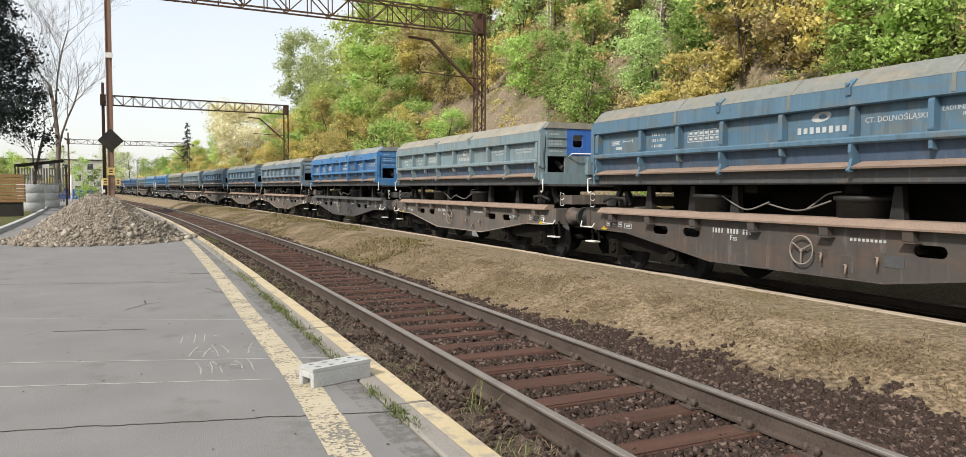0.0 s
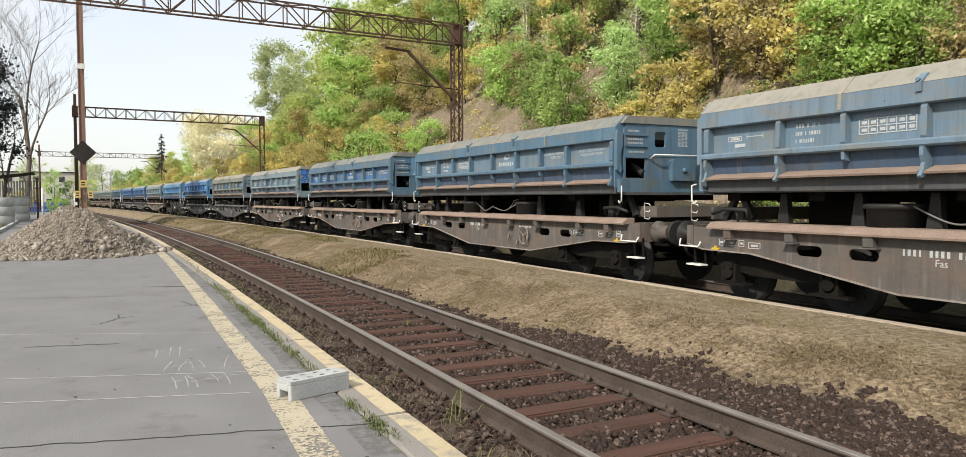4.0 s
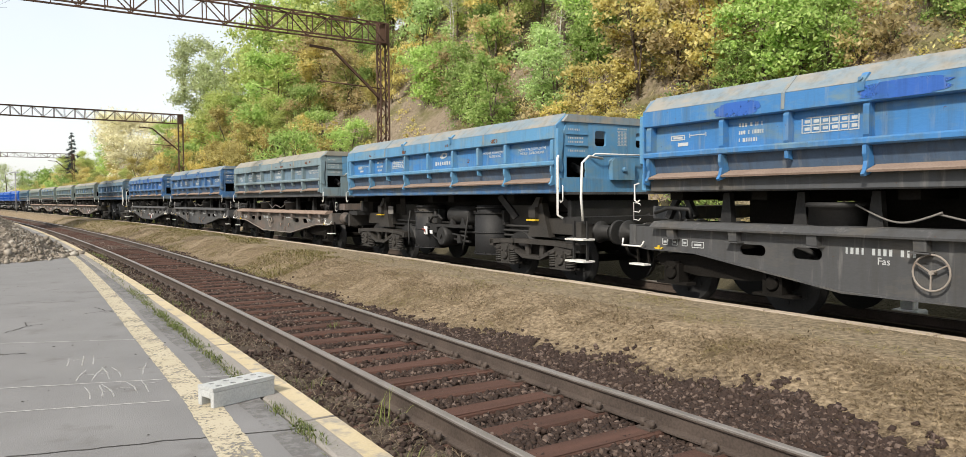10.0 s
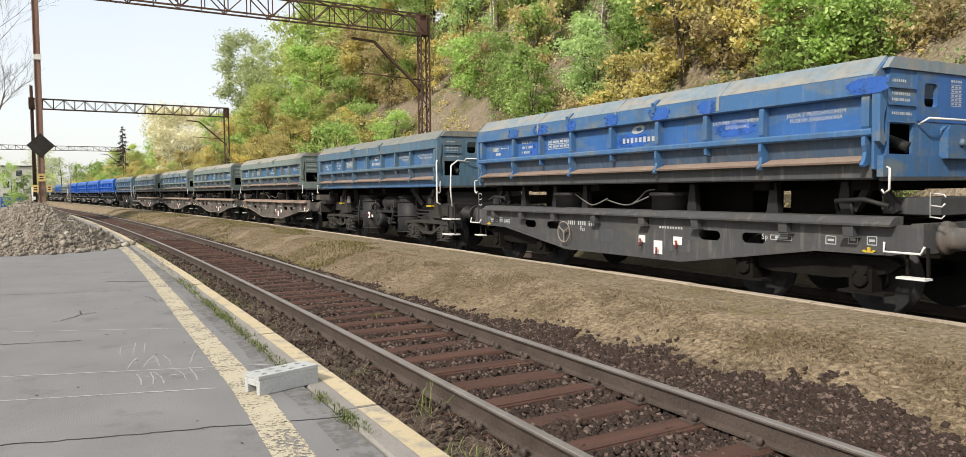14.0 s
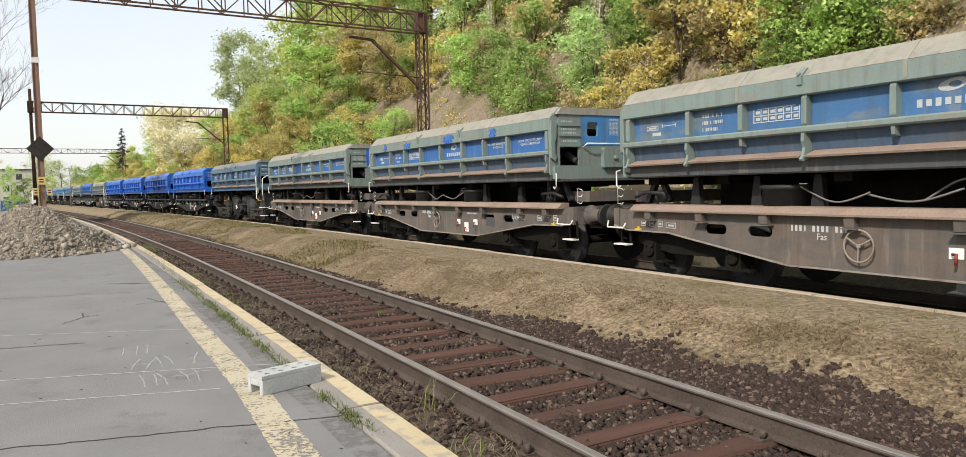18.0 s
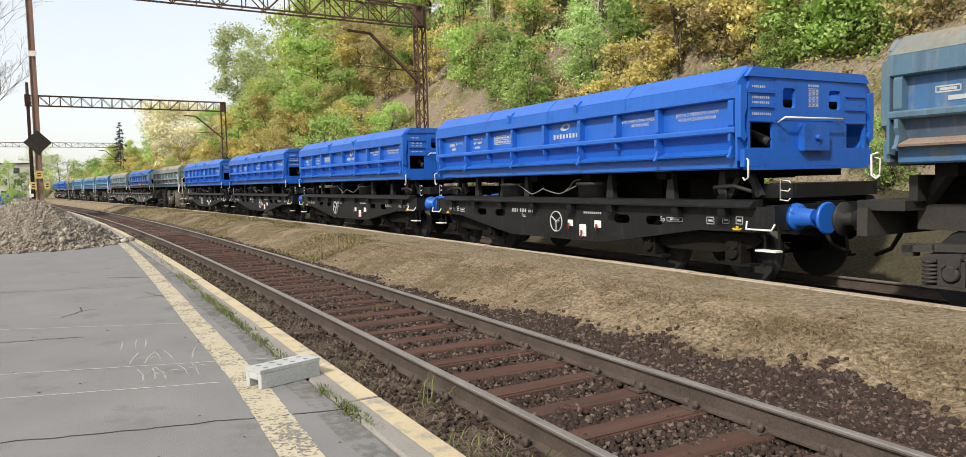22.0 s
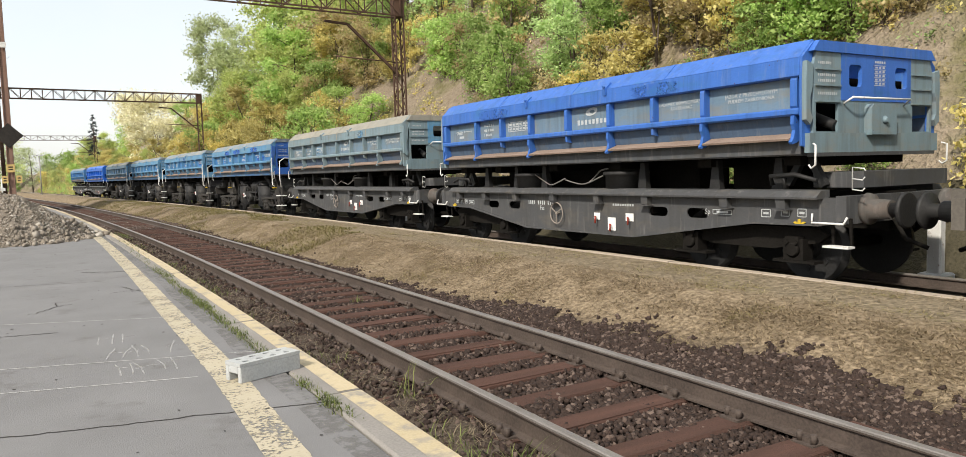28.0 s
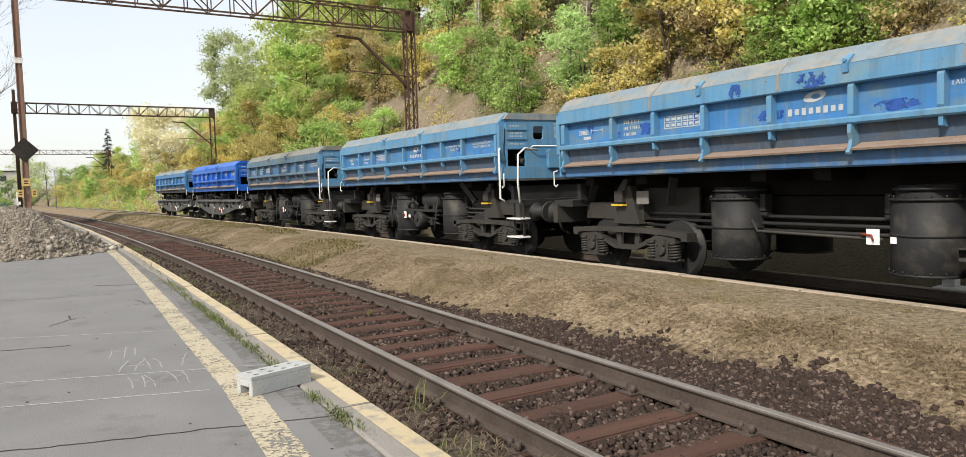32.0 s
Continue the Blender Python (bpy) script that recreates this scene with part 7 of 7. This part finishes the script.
M["lf_fresh"] = leafmat("fresh_green_leaves", (0.27, 0.43, 0.11), (0.54, 0.66, 0.25), 0.5)
M["lf_lime"] = leafmat("yellow_green_leaves", (0.36, 0.46, 0.125), (0.66, 0.7, 0.29), 0.5)
M["lf_gold"] = leafmat("golden_olive_leaves", (0.48, 0.42, 0.14), (0.76, 0.67, 0.3), 0.5)
M["lf_brown"] = leafmat("bronze_leaves", (0.43, 0.35, 0.17), (0.66, 0.55, 0.31), 0.5)
M["lf_dark"] = leafmat("dark_green_leaves", (0.12, 0.2, 0.05), (0.32, 0.42, 0.13), 0.5)
M["lf_pale"] = leafmat("pale_grey_green_leaves", (0.4, 0.47, 0.24), (0.62, 0.67, 0.4), 0.5)
M["lf_sage"] = leafmat("sage_green_leaves", (0.3, 0.44, 0.16), (0.55, 0.67, 0.32), 0.5)
M["lf_white"] = leafmat("cream_blossom", (0.5, 0.47, 0.28), (0.8, 0.78, 0.6), 0.3)
M["lf_blue"] = leafmat("blue_spruce_needles", (0.012, 0.02, 0.022), (0.035, 0.05, 0.05), 0.05)
KIND = {
    "fresh_bush": ([tree_meshes(k, 2.4, 2.3, 5200, 0.056, "lf_fresh", 6, 0.06, 0.17) for k in (1, 2, 41)], "dense fresh green bush on the slope", "bush"),
    "sapling": ([tree_meshes(k, 3.2, 1.5, 4200, 0.055, "lf_fresh", 4, 0.05, 0.24) for k in (12, 13)], "upright fresh green sapling on the slope", "sapling"),
    "pale_sapling": ([tree_meshes(k, 3.6, 1.6, 4200, 0.055, "lf_sage", 4, 0.05, 0.24) for k in (14, 15)], "upright grey-green sapling on the slope", "sapling"),
    "gold_bush": ([tree_meshes(k, 3.6, 2.1, 3800, 0.07, "lf_gold", 4, 0.1, 0.17) for k in (16, 17, 18)], "golden flowering maple on bare grey stems", "maple"),
    "gold_shrub": ([tree_meshes(k, 1.5, 1.7, 1200, 0.065, "lf_gold", 4, 0.05, 0.2) for k in (19, 20)], "low golden olive shrub on the slope", "shrub"),
    "bronze_bush": ([tree_meshes(k, 2.9, 1.9, 2600, 0.068, "lf_brown", 4, 0.08, 0.17) for k in (21, 22)], "thin bronze leaved bush on bare stems", "bush"),
    "bronze_shrub": ([tree_meshes(k, 1.0, 1.3, 700, 0.062, "lf_brown", 4, 0.05, 0.2) for k in (23,)], "low bronze leaved shrub on the slope", "shrub"),
    "lime_tree": ([tree_meshes(k, 8.0, 5.2, 8000, 0.11, "lf_lime", 1, 0.2, 0.16) for k in (3, 4)], "yellow-green spring tree on the slope", "tree"),
    "gold_tree": ([tree_meshes(k, 6.5, 4.6, 7500, 0.105, "lf_gold", 3, 0.08, 0.15) for k in (5, 6)], "golden olive flowering tree on the slope", "tree"),
    "brown_bush": ([tree_meshes(k, 4.0, 3.4, 6000, 0.065, "lf_brown", 4, 0.08, 0.16) for k in (7, 42)], "bronze leaved bush on the slope", "bush"),
    "dark_tree": ([tree_meshes(k, 9.0, 5.0, 8000, 0.11, "lf_dark", 1, 0.1, 0.15) for k in (8,)], "dark green tree high on the slope", "tree"),
    "green_tree": ([tree_meshes(k, 9.0, 5.6, 8000, 0.115, "lf_fresh", 1, 0.22, 0.16) for k in (9, 10)], "bright green leafy tree on the slope", "tree"),
    "pale_tree": ([tree_meshes(k, 11.0, 5.0, 13000, 0.1, "lf_pale", 2, 0.2, 0.19, 0.5) for k in (11, 34)], "airy pale green birch tree", "tree"),
}
bt = tree_meshes(33, 6.0, 2.0, 1500, 0.05, "lf_pale", 1, 0.45, 0.17, 0.6)
M["birchbark"] = mat("white_birch_bark", (0.5, 0.48, 0.44), (0.66, 0.64, 0.6), 0.8, scale=3, fine=20, stain=(0.05, 0.045, 0.04), stain_amt=0.5, stain_scale=5, stretch=(1, 1, 2.5))
bt[0].materials[0] = M["birchbark"]
KIND["slim_birch"] = ([bt], "slim young birch with white bark and thin leaves", "birch")
for key in ("lime_tree", "green_tree", "pale_tree", "dark_tree", "brown_bush", "gold_tree", "fresh_bush"):
    hh, ww = {"lime_tree": (8, 5.2), "green_tree": (9, 5.6), "pale_tree": (11, 6), "dark_tree": (9, 5), "brown_bush": (4, 3.4), "gold_tree": (6.5, 4.6), "fresh_bush": (2.4, 2.3)}[key]
    lm = {"lime_tree": "lf_lime", "green_tree": "lf_fresh", "pale_tree": "lf_pale", "dark_tree": "lf_dark", "brown_bush": "lf_brown", "gold_tree": "lf_gold", "fresh_bush": "lf_fresh"}[key]
    KIND["far_" + key] = ([tree_meshes(50 + len(key), hh, ww, 3000, 0.13 if hh > 5 else 0.08, lm, 1, 0.15, 0.2)], KIND[key][1].replace(" on the slope", "").replace(" high", "") + " in the distance", KIND[key][2])


def plant(kind, x, y, z, size=1.0, turn=0.0, squash=1.0):
    """Sets one tree of a kind at a place."""
    ms, label, cat = KIND[kind]
    k = int(abs(x * 7 + y * 3)) % len(ms)
    m = pose(x, y, z, 0, 0, turn)
    t = tagged(new(kind.replace("far_", "")), label, cat, kind.replace("_", " ") + " group")
    t.matrix_basis = m
    t.scale = (size * squash, size * squash, size)
    part("trunk", ms[k][0], parent=t)
    part("crown", ms[k][1], parent=t)
    return t


def plant_on(kind, s, d, size=1.0):
    p = hill_pt(s, d)
    return plant(kind, p.x, p.y, p.z - 0.15, size, (s * 97 + d * 31) % 360, 0.9 + 0.25 * ((s * 13.7 + d * 5.1) % 1))


HIGH = {"fresh_bush": 2.4, "sapling": 3.2, "pale_sapling": 3.6, "gold_bush": 3.6, "gold_shrub": 1.5, "bronze_bush": 2.9, "bronze_shrub": 1.0, "lime_tree": 8.0, "gold_tree": 6.5, "brown_bush": 4.0, "dark_tree": 9.0, "green_tree": 9.0, "pale_tree": 11.0, "slim_birch": 6.0}


# known plants: kind, place along the line, offset from it, height in metres
for kind, s, d, high in (
        ("pale_sapling", 36.2, 20.0, 5.0), ("sapling", 30.0, 18.1, 3.6), ("sapling", 32.8, 18.9, 3.5), ("sapling", 25.2, 16.6, 3.5), ("sapling", 26.9, 17.1, 2.7), ("sapling", 28.4, 17.6, 2.9),
        ("pale_sapling", 22.7, 17.2, 3.7), ("pale_sapling", 21.9, 17.2, 2.9), ("sapling", 21.2, 18.6, 2.9), ("sapling", 22.0, 18.5, 2.6), ("fresh_bush", 20.6, 18.9, 2.6), ("pale_sapling", 23.6, 17.9, 3.2),
        ("fresh_bush", 38.7, 16.7, 2.0), ("fresh_bush", 40.4, 16.8, 1.5), ("gold_shrub", 20.4, 17.1, 1.5), ("gold_shrub", 21.6, 17.0, 1.2), ("gold_shrub", 19.2, 17.3, 1.4), ("gold_shrub", 18.6, 16.6, 1.2), ("gold_shrub", 20.0, 16.3, 1.0),
        ("gold_bush", 17.8, 17.2, 3.8), ("gold_bush", 16.9, 17.9, 3.6), ("gold_bush", 14.8, 17.0, 3.6), ("gold_bush", 14.1, 17.3, 3.0), ("bronze_bush", 16.2, 17.3, 3.0), ("bronze_bush", 18.4, 17.8, 3.0), ("gold_bush", 15.6, 18.2, 3.4),
        ("fresh_bush", 13.0, 17.0, 2.6), ("fresh_bush", 12.0, 17.1, 2.5), ("fresh_bush", 11.3, 17.2, 2.0), ("fresh_bush", 13.6, 16.7, 1.6), ("fresh_bush", 12.5, 18.2, 2.4), ("bronze_shrub", 10.5, 17.1, 0.9), ("bronze_shrub", 9.9, 17.3, 0.9), ("bronze_shrub", 10.3, 17.9, 1.0),
        ("sapling", 9.3, 17.8, 1.9), ("fresh_bush", 8.4, 17.7, 1.6), ("gold_shrub", 7.8, 17.6, 0.9), ("fresh_bush", 6.9, 17.5, 1.3), ("fresh_bush", 6.3, 17.4, 1.4), ("fresh_bush", 8.8, 19.0, 2.2), ("fresh_bush", 6.8, 19.4, 2.4), ("gold_bush", 7.6, 20.0, 3.0), ("fresh_bush", 5.0, 17.6, 1.6),
        ("fresh_bush", 3.4, 18.0, 2.0), ("gold_bush", 4.4, 19.0, 2.6), ("bronze_bush", 10.0, 20.5, 2.4), ("gold_bush", 11.6, 20.2, 3.4),
        ("dark_tree", 31.4, 21.5, 5.2), ("lime_tree", 30.0, 21.8, 5.2), ("dark_tree", 26.0, 21.1, 4.4), ("lime_tree", 26.5, 22.5, 5.0), ("dark_tree", 42.8, 23.4, 6.8), ("lime_tree", 24.0, 23.0, 5.5), ("dark_tree", 20.0, 21.8, 4.2),
        ("pale_tree", 72.0, 17.7, 11.0), ("pale_tree", 67.5, 18.4, 9.6), ("lime_tree", 60.1, 19.6, 9.4), ("lime_tree", 51.9, 19.4, 8.4), ("green_tree", 58.1, 20.4, 9.4), ("lime_tree", 55.0, 20.6, 9.0), ("brown_bush", 47.9, 19.5, 5.2), ("brown_bush", 44.5, 19.4, 4.0),
        ("green_tree", 42.7, 20.2, 5.7), ("gold_tree", 67.6, 16.1, 5.0), ("gold_tree", 59.4, 16.2, 5.0), ("gold_tree", 54.6, 16.6, 4.4), ("lime_tree", 50.4, 16.8, 4.4), ("gold_tree", 45.9, 16.8, 2.8), ("lime_tree", 64.0, 16.6, 6.6), ("gold_tree", 50.0, 15.6, 3.0),
        ("fresh_bush", 48.2, 18.2, 3.0), ("fresh_bush", 63.0, 18.9, 3.6), ("fresh_bush", 45.0, 17.6, 2.2), ("bronze_shrub", 22.2, 16.7, 1.1), ("gold_tree", 41.6, 19.9, 3.6), ("bronze_bush", 34.5, 19.2, 2.6), ("gold_shrub", 43.0, 17.0, 1.8)):
    plant_on(kind, s, d, high / HIGH[kind])
# slim birches with white bark
for s, d, high in ((36.9, 22.3, 5.5), (37.6, 22.6, 6.0), (16.8, 18.8, 4.0), (17.3, 19.2, 4.4), (12.6, 19.4, 3.6), (25.0, 20.0, 4.0)):
    plant_on("slim_birch", s, d, high / HIGH["slim_birch"])
rnd = random.Random(51)
for k in range(36):
    s = rnd.uniform(41, 72)
    kind = rnd.choice(("gold_tree", "lime_tree", "fresh_bush", "gold_tree", "brown_bush", "lime_tree"))
    d = rnd.uniform(14.2, 20.5)
    if s < 47 and 15.5 < d < 18.5:
        continue
    plant_on(kind, s, d, rnd.uniform(2.2, 4.2) / HIGH[kind])
for k in range(26):
    s = rnd.uniform(2.5, 24)
    kind = rnd.choice(("fresh_bush", "gold_shrub", "fresh_bush", "bronze_shrub", "gold_shrub", "sapling"))
    plant_on(kind, s, rnd.uniform(13.6, 16.4), rnd.uniform(0.8, 1.5) / HIGH[kind])
for k in range(20):
    s = rnd.uniform(3, 40)
    kind = rnd.choice(("gold_bush", "fresh_bush", "bronze_bush", "pale_sapling", "sapling"))
    plant_on(kind, s, rnd.uniform(18.8, 22.5), rnd.uniform(2.2, 3.8) / HIGH[kind])
rnd = random.Random(77)
for row, (d0, d1, kinds, lo, hi, gap) in enumerate((
        (22, 25, ("green_tree", "lime_tree", "gold_tree", "gold_bush", "dark_tree"), 0.5, 0.85, 2.6), (26, 30, ("green_tree", "dark_tree", "lime_tree", "gold_tree", "pale_tree"), 0.8, 1.15, 3.2),
        (31, 38, ("green_tree", "dark_tree", "lime_tree", "dark_tree"), 0.9, 1.3, 6.0))):
    s = 1.0 + row
    while s < 62:
        plant_on(("far_" if row == 2 else "") + rnd.choice(kinds), s, rnd.uniform(d0, d1), rnd.uniform(lo, hi))
        s += gap * rnd.uniform(0.7, 1.3)
s = 48.0
while s < 150:
    for d0, d1, kinds, lo, hi in ((13.4, 15.5, ("gold_tree", "lime_tree", "fresh_bush", "gold_tree"), 0.4, 0.7), (16.5, 20, ("lime_tree", "gold_tree", "lime_tree", "green_tree"), 0.6, 0.95), (22, 30, ("lime_tree", "green_tree", "gold_tree"), 0.8, 1.1)):
        if (84 < s < 112 and 16 < d0 < 21) or (s > 70 and d0 > 21):
            continue
        k = rnd.choice(kinds)
        plant_on(k, s + rnd.uniform(-1, 1), rnd.uniform(d0, d1), rnd.uniform(lo, hi) * (1.15 if k == "fresh_bush" else 1) * (1.0 if s < 75 else 0.8))
    s += 3.4
# low growth along the foot of the far slope
rnd = random.Random(29)
for k in range(24):
    kind = rnd.choice(("far_gold_tree", "far_lime_tree", "far_fresh_bush", "far_gold_tree"))
    plant_on(kind, 96 + 4.0 * k + rnd.uniform(-1.5, 1.5), rnd.uniform(13.0, 15.5), rnd.uniform(2.2, 4.0) / HIGH[kind[4:]])
# blossom tree
bt = tree_meshes(31, 10.0, 11.0, 42000, 0.11, "lf_white", 4, 0.08, 0.14)
p = line(98, 18.5)
t = tagged(new("blossom_tree"), "broad tree covered in cream blossom beside the line", "tree")
t.matrix_basis = pose(p.x, p.y, 0.8)
part("trunk", bt[0], parent=t)
part("crown", bt[1], parent=t)


def conifer(name, label, x, y, z, h, w, n, seed):
    """A conifer: straight trunk, drooping tiers of needle sprays."""
    rnd = random.Random(seed)
    bm = B()
    rod(bm, [(0, 0, 0), (0, 0, h * 0.5), (0, 0, h)], [0.02 * h, 0.012 * h, 0.01], 8, False)
    clumps = []
    k = 0
    while k < n:
        t = (k + rnd.random()) / n
        a = k * 2.4 + rnd.uniform(-0.4, 0.4)
        L = w * 0.5 * (1 - t) ** 0.85 * rnd.uniform(0.7, 1.1) + 0.1
        z0 = h * (0.06 + 0.94 * t)
        tip = Vector((math.cos(a) * L, math.sin(a) * L, z0 - 0.28 * L))
        rod(bm, [(0, 0, z0), tip * 0.5 + Vector((0, 0, z0 * 0.5 - 0.02 * L)), tip], [0.05, 0.03, 0.01], 4, False)
        for q in (0.35, 0.6, 0.8, 1.0):
            c = Vector((0, 0, z0)).lerp(tip, q)
            clumps.append((c + Vector((0, 0, -0.05 * L)), 0.09 * w * (1.1 - 0.6 * t) * (0.8 + 0.5 * q)))
        k += 1
    o = tagged(new(name), label, "conifer")
    o.matrix_basis = pose(x, y, z)
    part("trunk", bm, "bark", o)
    part("crown", leaf_cloud("crown", clumps, min(80000, n * 400), 0.0048 * h, "lf_blue", seed, 0.8, 0.0), parent=o)


conifer("blue_spruce", "large dark blue spruce beside the platform", -10.5, 55.0, 4.6, 21.0, 8.4, 210, 5)
p = line(132, 16.0)
conifer("spruce", "dark spruce standing above the trees", p.x, p.y, 0.5, 11.5, 4.2, 50, 6)


def bare_tree(x, y, h, seed, lean):
    rnd = random.Random(seed)
    bm = B()

    def grow(p, d, L, r, depth):
        n = 4
        pts = [p]
        for i in range(n):
            d = (d + Vector((rnd.uniform(-1, 1), rnd.uniform(-1, 1), rnd.uniform(-0.3, 0.7))) * 0.16).normalized()
            pts.append(pts[-1] + d * L / n)
        rod(bm, pts, [max(0.007, r * (1 - 0.5 * i / n)) for i in range(n + 1)], 6 if depth > 2 else 3, False)
        if depth:
            for i in range(2, n + 1):
                for _ in range(2 if depth < 4 else 1):
                    a = rnd.uniform(0, 6.28)
                    e = (d + Vector((math.cos(a), math.sin(a), rnd.uniform(-0.1, 0.6))) * rnd.uniform(0.5, 0.95)).normalized()
                    grow(pts[i], e, L * rnd.uniform(0.45, 0.68), r * (1 - 0.5 * i / n) * 0.55, depth - 1)
    grow(Vector((0, 0, 0)), Vector(lean).normalized(), h * 0.46, 0.011 * h, 4)
    o = tagged(new("bare_tree"), "leafless tree with thin spreading branches", "tree", "bare trees")
    o.matrix_basis = pose(x, y, -0.5)
    part("trunk", bm, "twigs", o)


M["twigs"] = mat("grey_brown_bark", (0.11, 0.09, 0.075), (0.22, 0.19, 0.165), 0.95, scale=3, fine=25, bump=0.4)
bare_tree(-6.7, 64.0, 21.0, 3, (0.12, 0, 1))
bare_tree(-7.6, 60.0, 13.0, 9, (0.02, 0, 1))
# trees beyond the end of the platform
rnd = random.Random(13)
for k in range(46):
    x, y = rnd.uniform(-75, 2), rnd.uniform(120, 210)
    if x > -13 and y < 175:
        continue
    plant("far_" + rnd.choice(("pale_tree", "green_tree", "lime_tree", "brown_bush", "dark_tree")), x, y, -1.1, rnd.uniform(0.7, 1.15), rnd.uniform(0, 360))
for k in range(40):
    x, y = rnd.uniform(-40, 60), rnd.uniform(225, 330)
    plant("far_" + rnd.choice(("pale_tree", "brown_bush", "lime_tree", "green_tree")), x, y, -1.25, rnd.uniform(0.9, 1.5), rnd.uniform(0, 360))
for x, y, k, z in ((-11.5, 72, "lime_tree", 0.5), (-9.5, 88, "gold_tree", 0.5), (-13.5, 80, "green_tree", 0.55), (-19, 85, "lime_tree", 0.7), (-7.5, 100, "fresh_bush", 1.0)):
    plant(k, x, y, -1.1, z)

# undergrowth on the slope: low leaves and dry stalks
rg = np.random.default_rng(41)
for nm, mt, n, lab in (("green_undergrowth", "lf_sage", 520, "low green undergrowth on the slope"), ("olive_undergrowth", "lf_gold", 620, "olive and golden undergrowth on the slope"), ("dry_undergrowth", "lf_brown", 520, "dry brown stalks and leaves on the slope")):
    cl = []
    while len(cl) < n:
        s, d = rg.uniform(2, 62), rg.uniform(13.2, 27)
        if noise.noise((s * 0.16, d * 0.3, n)) < -0.02:
            continue
        q = hill_pt(s, d)
        cl.append(((q.x, q.y, q.z + 0.1), rg.uniform(0.2, 0.6)))
    tagged(part(nm, leaf_cloud(nm, cl, n * 75, 0.048, mt, n)), lab, "undergrowth", kind="stuff")

cl = []
while len(cl) < 900:
    s, d = 55 + 130 * rg.random(), 12.3 + 6.5 * rg.random() ** 1.5
    q = hill_pt(s, d)
    cl.append(((q.x, q.y, q.z + 0.25), rg.uniform(0.4, 1.0)))
for nm, mt, k, lab in (("far_undergrowth", "lf_fresh", 0, "green growth along the foot of the far slope"), ("far_undergrowth", "lf_gold", 1, "golden growth along the foot of the far slope")):
    tagged(part(nm, leaf_cloud(nm, cl[k::2], 26000, 0.1, mt, 60 + k)), lab, "undergrowth", kind="stuff")
far_grass = []
while len(far_grass) < 26000:
    s, d = 17 + 55 * rg.random() ** 1.3, rg.uniform(4.7, 7.6)
    if noise.noise((s * 0.25, d * 0.9, 2.5)) + 0.4 * noise.noise((s * 1.1, d * 2.0, 8.0)) > -0.05:
        q = line(s, d)
        far_grass.append((q.x, q.y, bank_z(d, s) - 0.004))
tagged(blades("far_grass", far_grass, "moss", 0.03, 0.09, 0.009, 71, 1.35), "thin olive grass on the bank farther along", "grass", kind="stuff")

# white concrete marker post behind the train
mp = tagged(new("marker_post"), "white concrete marker post beyond the far track", "marker post")
mp.matrix_basis = pose(*line(6.5, 11.9, -0.62), 0, 0, 8)
bm = B()
box(bm, (0, 0, 0.1), (0.42, 0.42, 0.2))
bmesh.ops.bevel(bm, geom=bm.edges[:], offset=0.03, segments=1, affect="EDGES")
part("post_base", bm, "concrete", mp)
bm = B()
box(bm, (0, 0, 0.62), (0.2, 0.2, 0.86))
bmesh.ops.bevel(bm, geom=bm.edges[:], offset=0.02, segments=1, affect="EDGES")
part("post_shaft", bm, "white", mp)


motions()
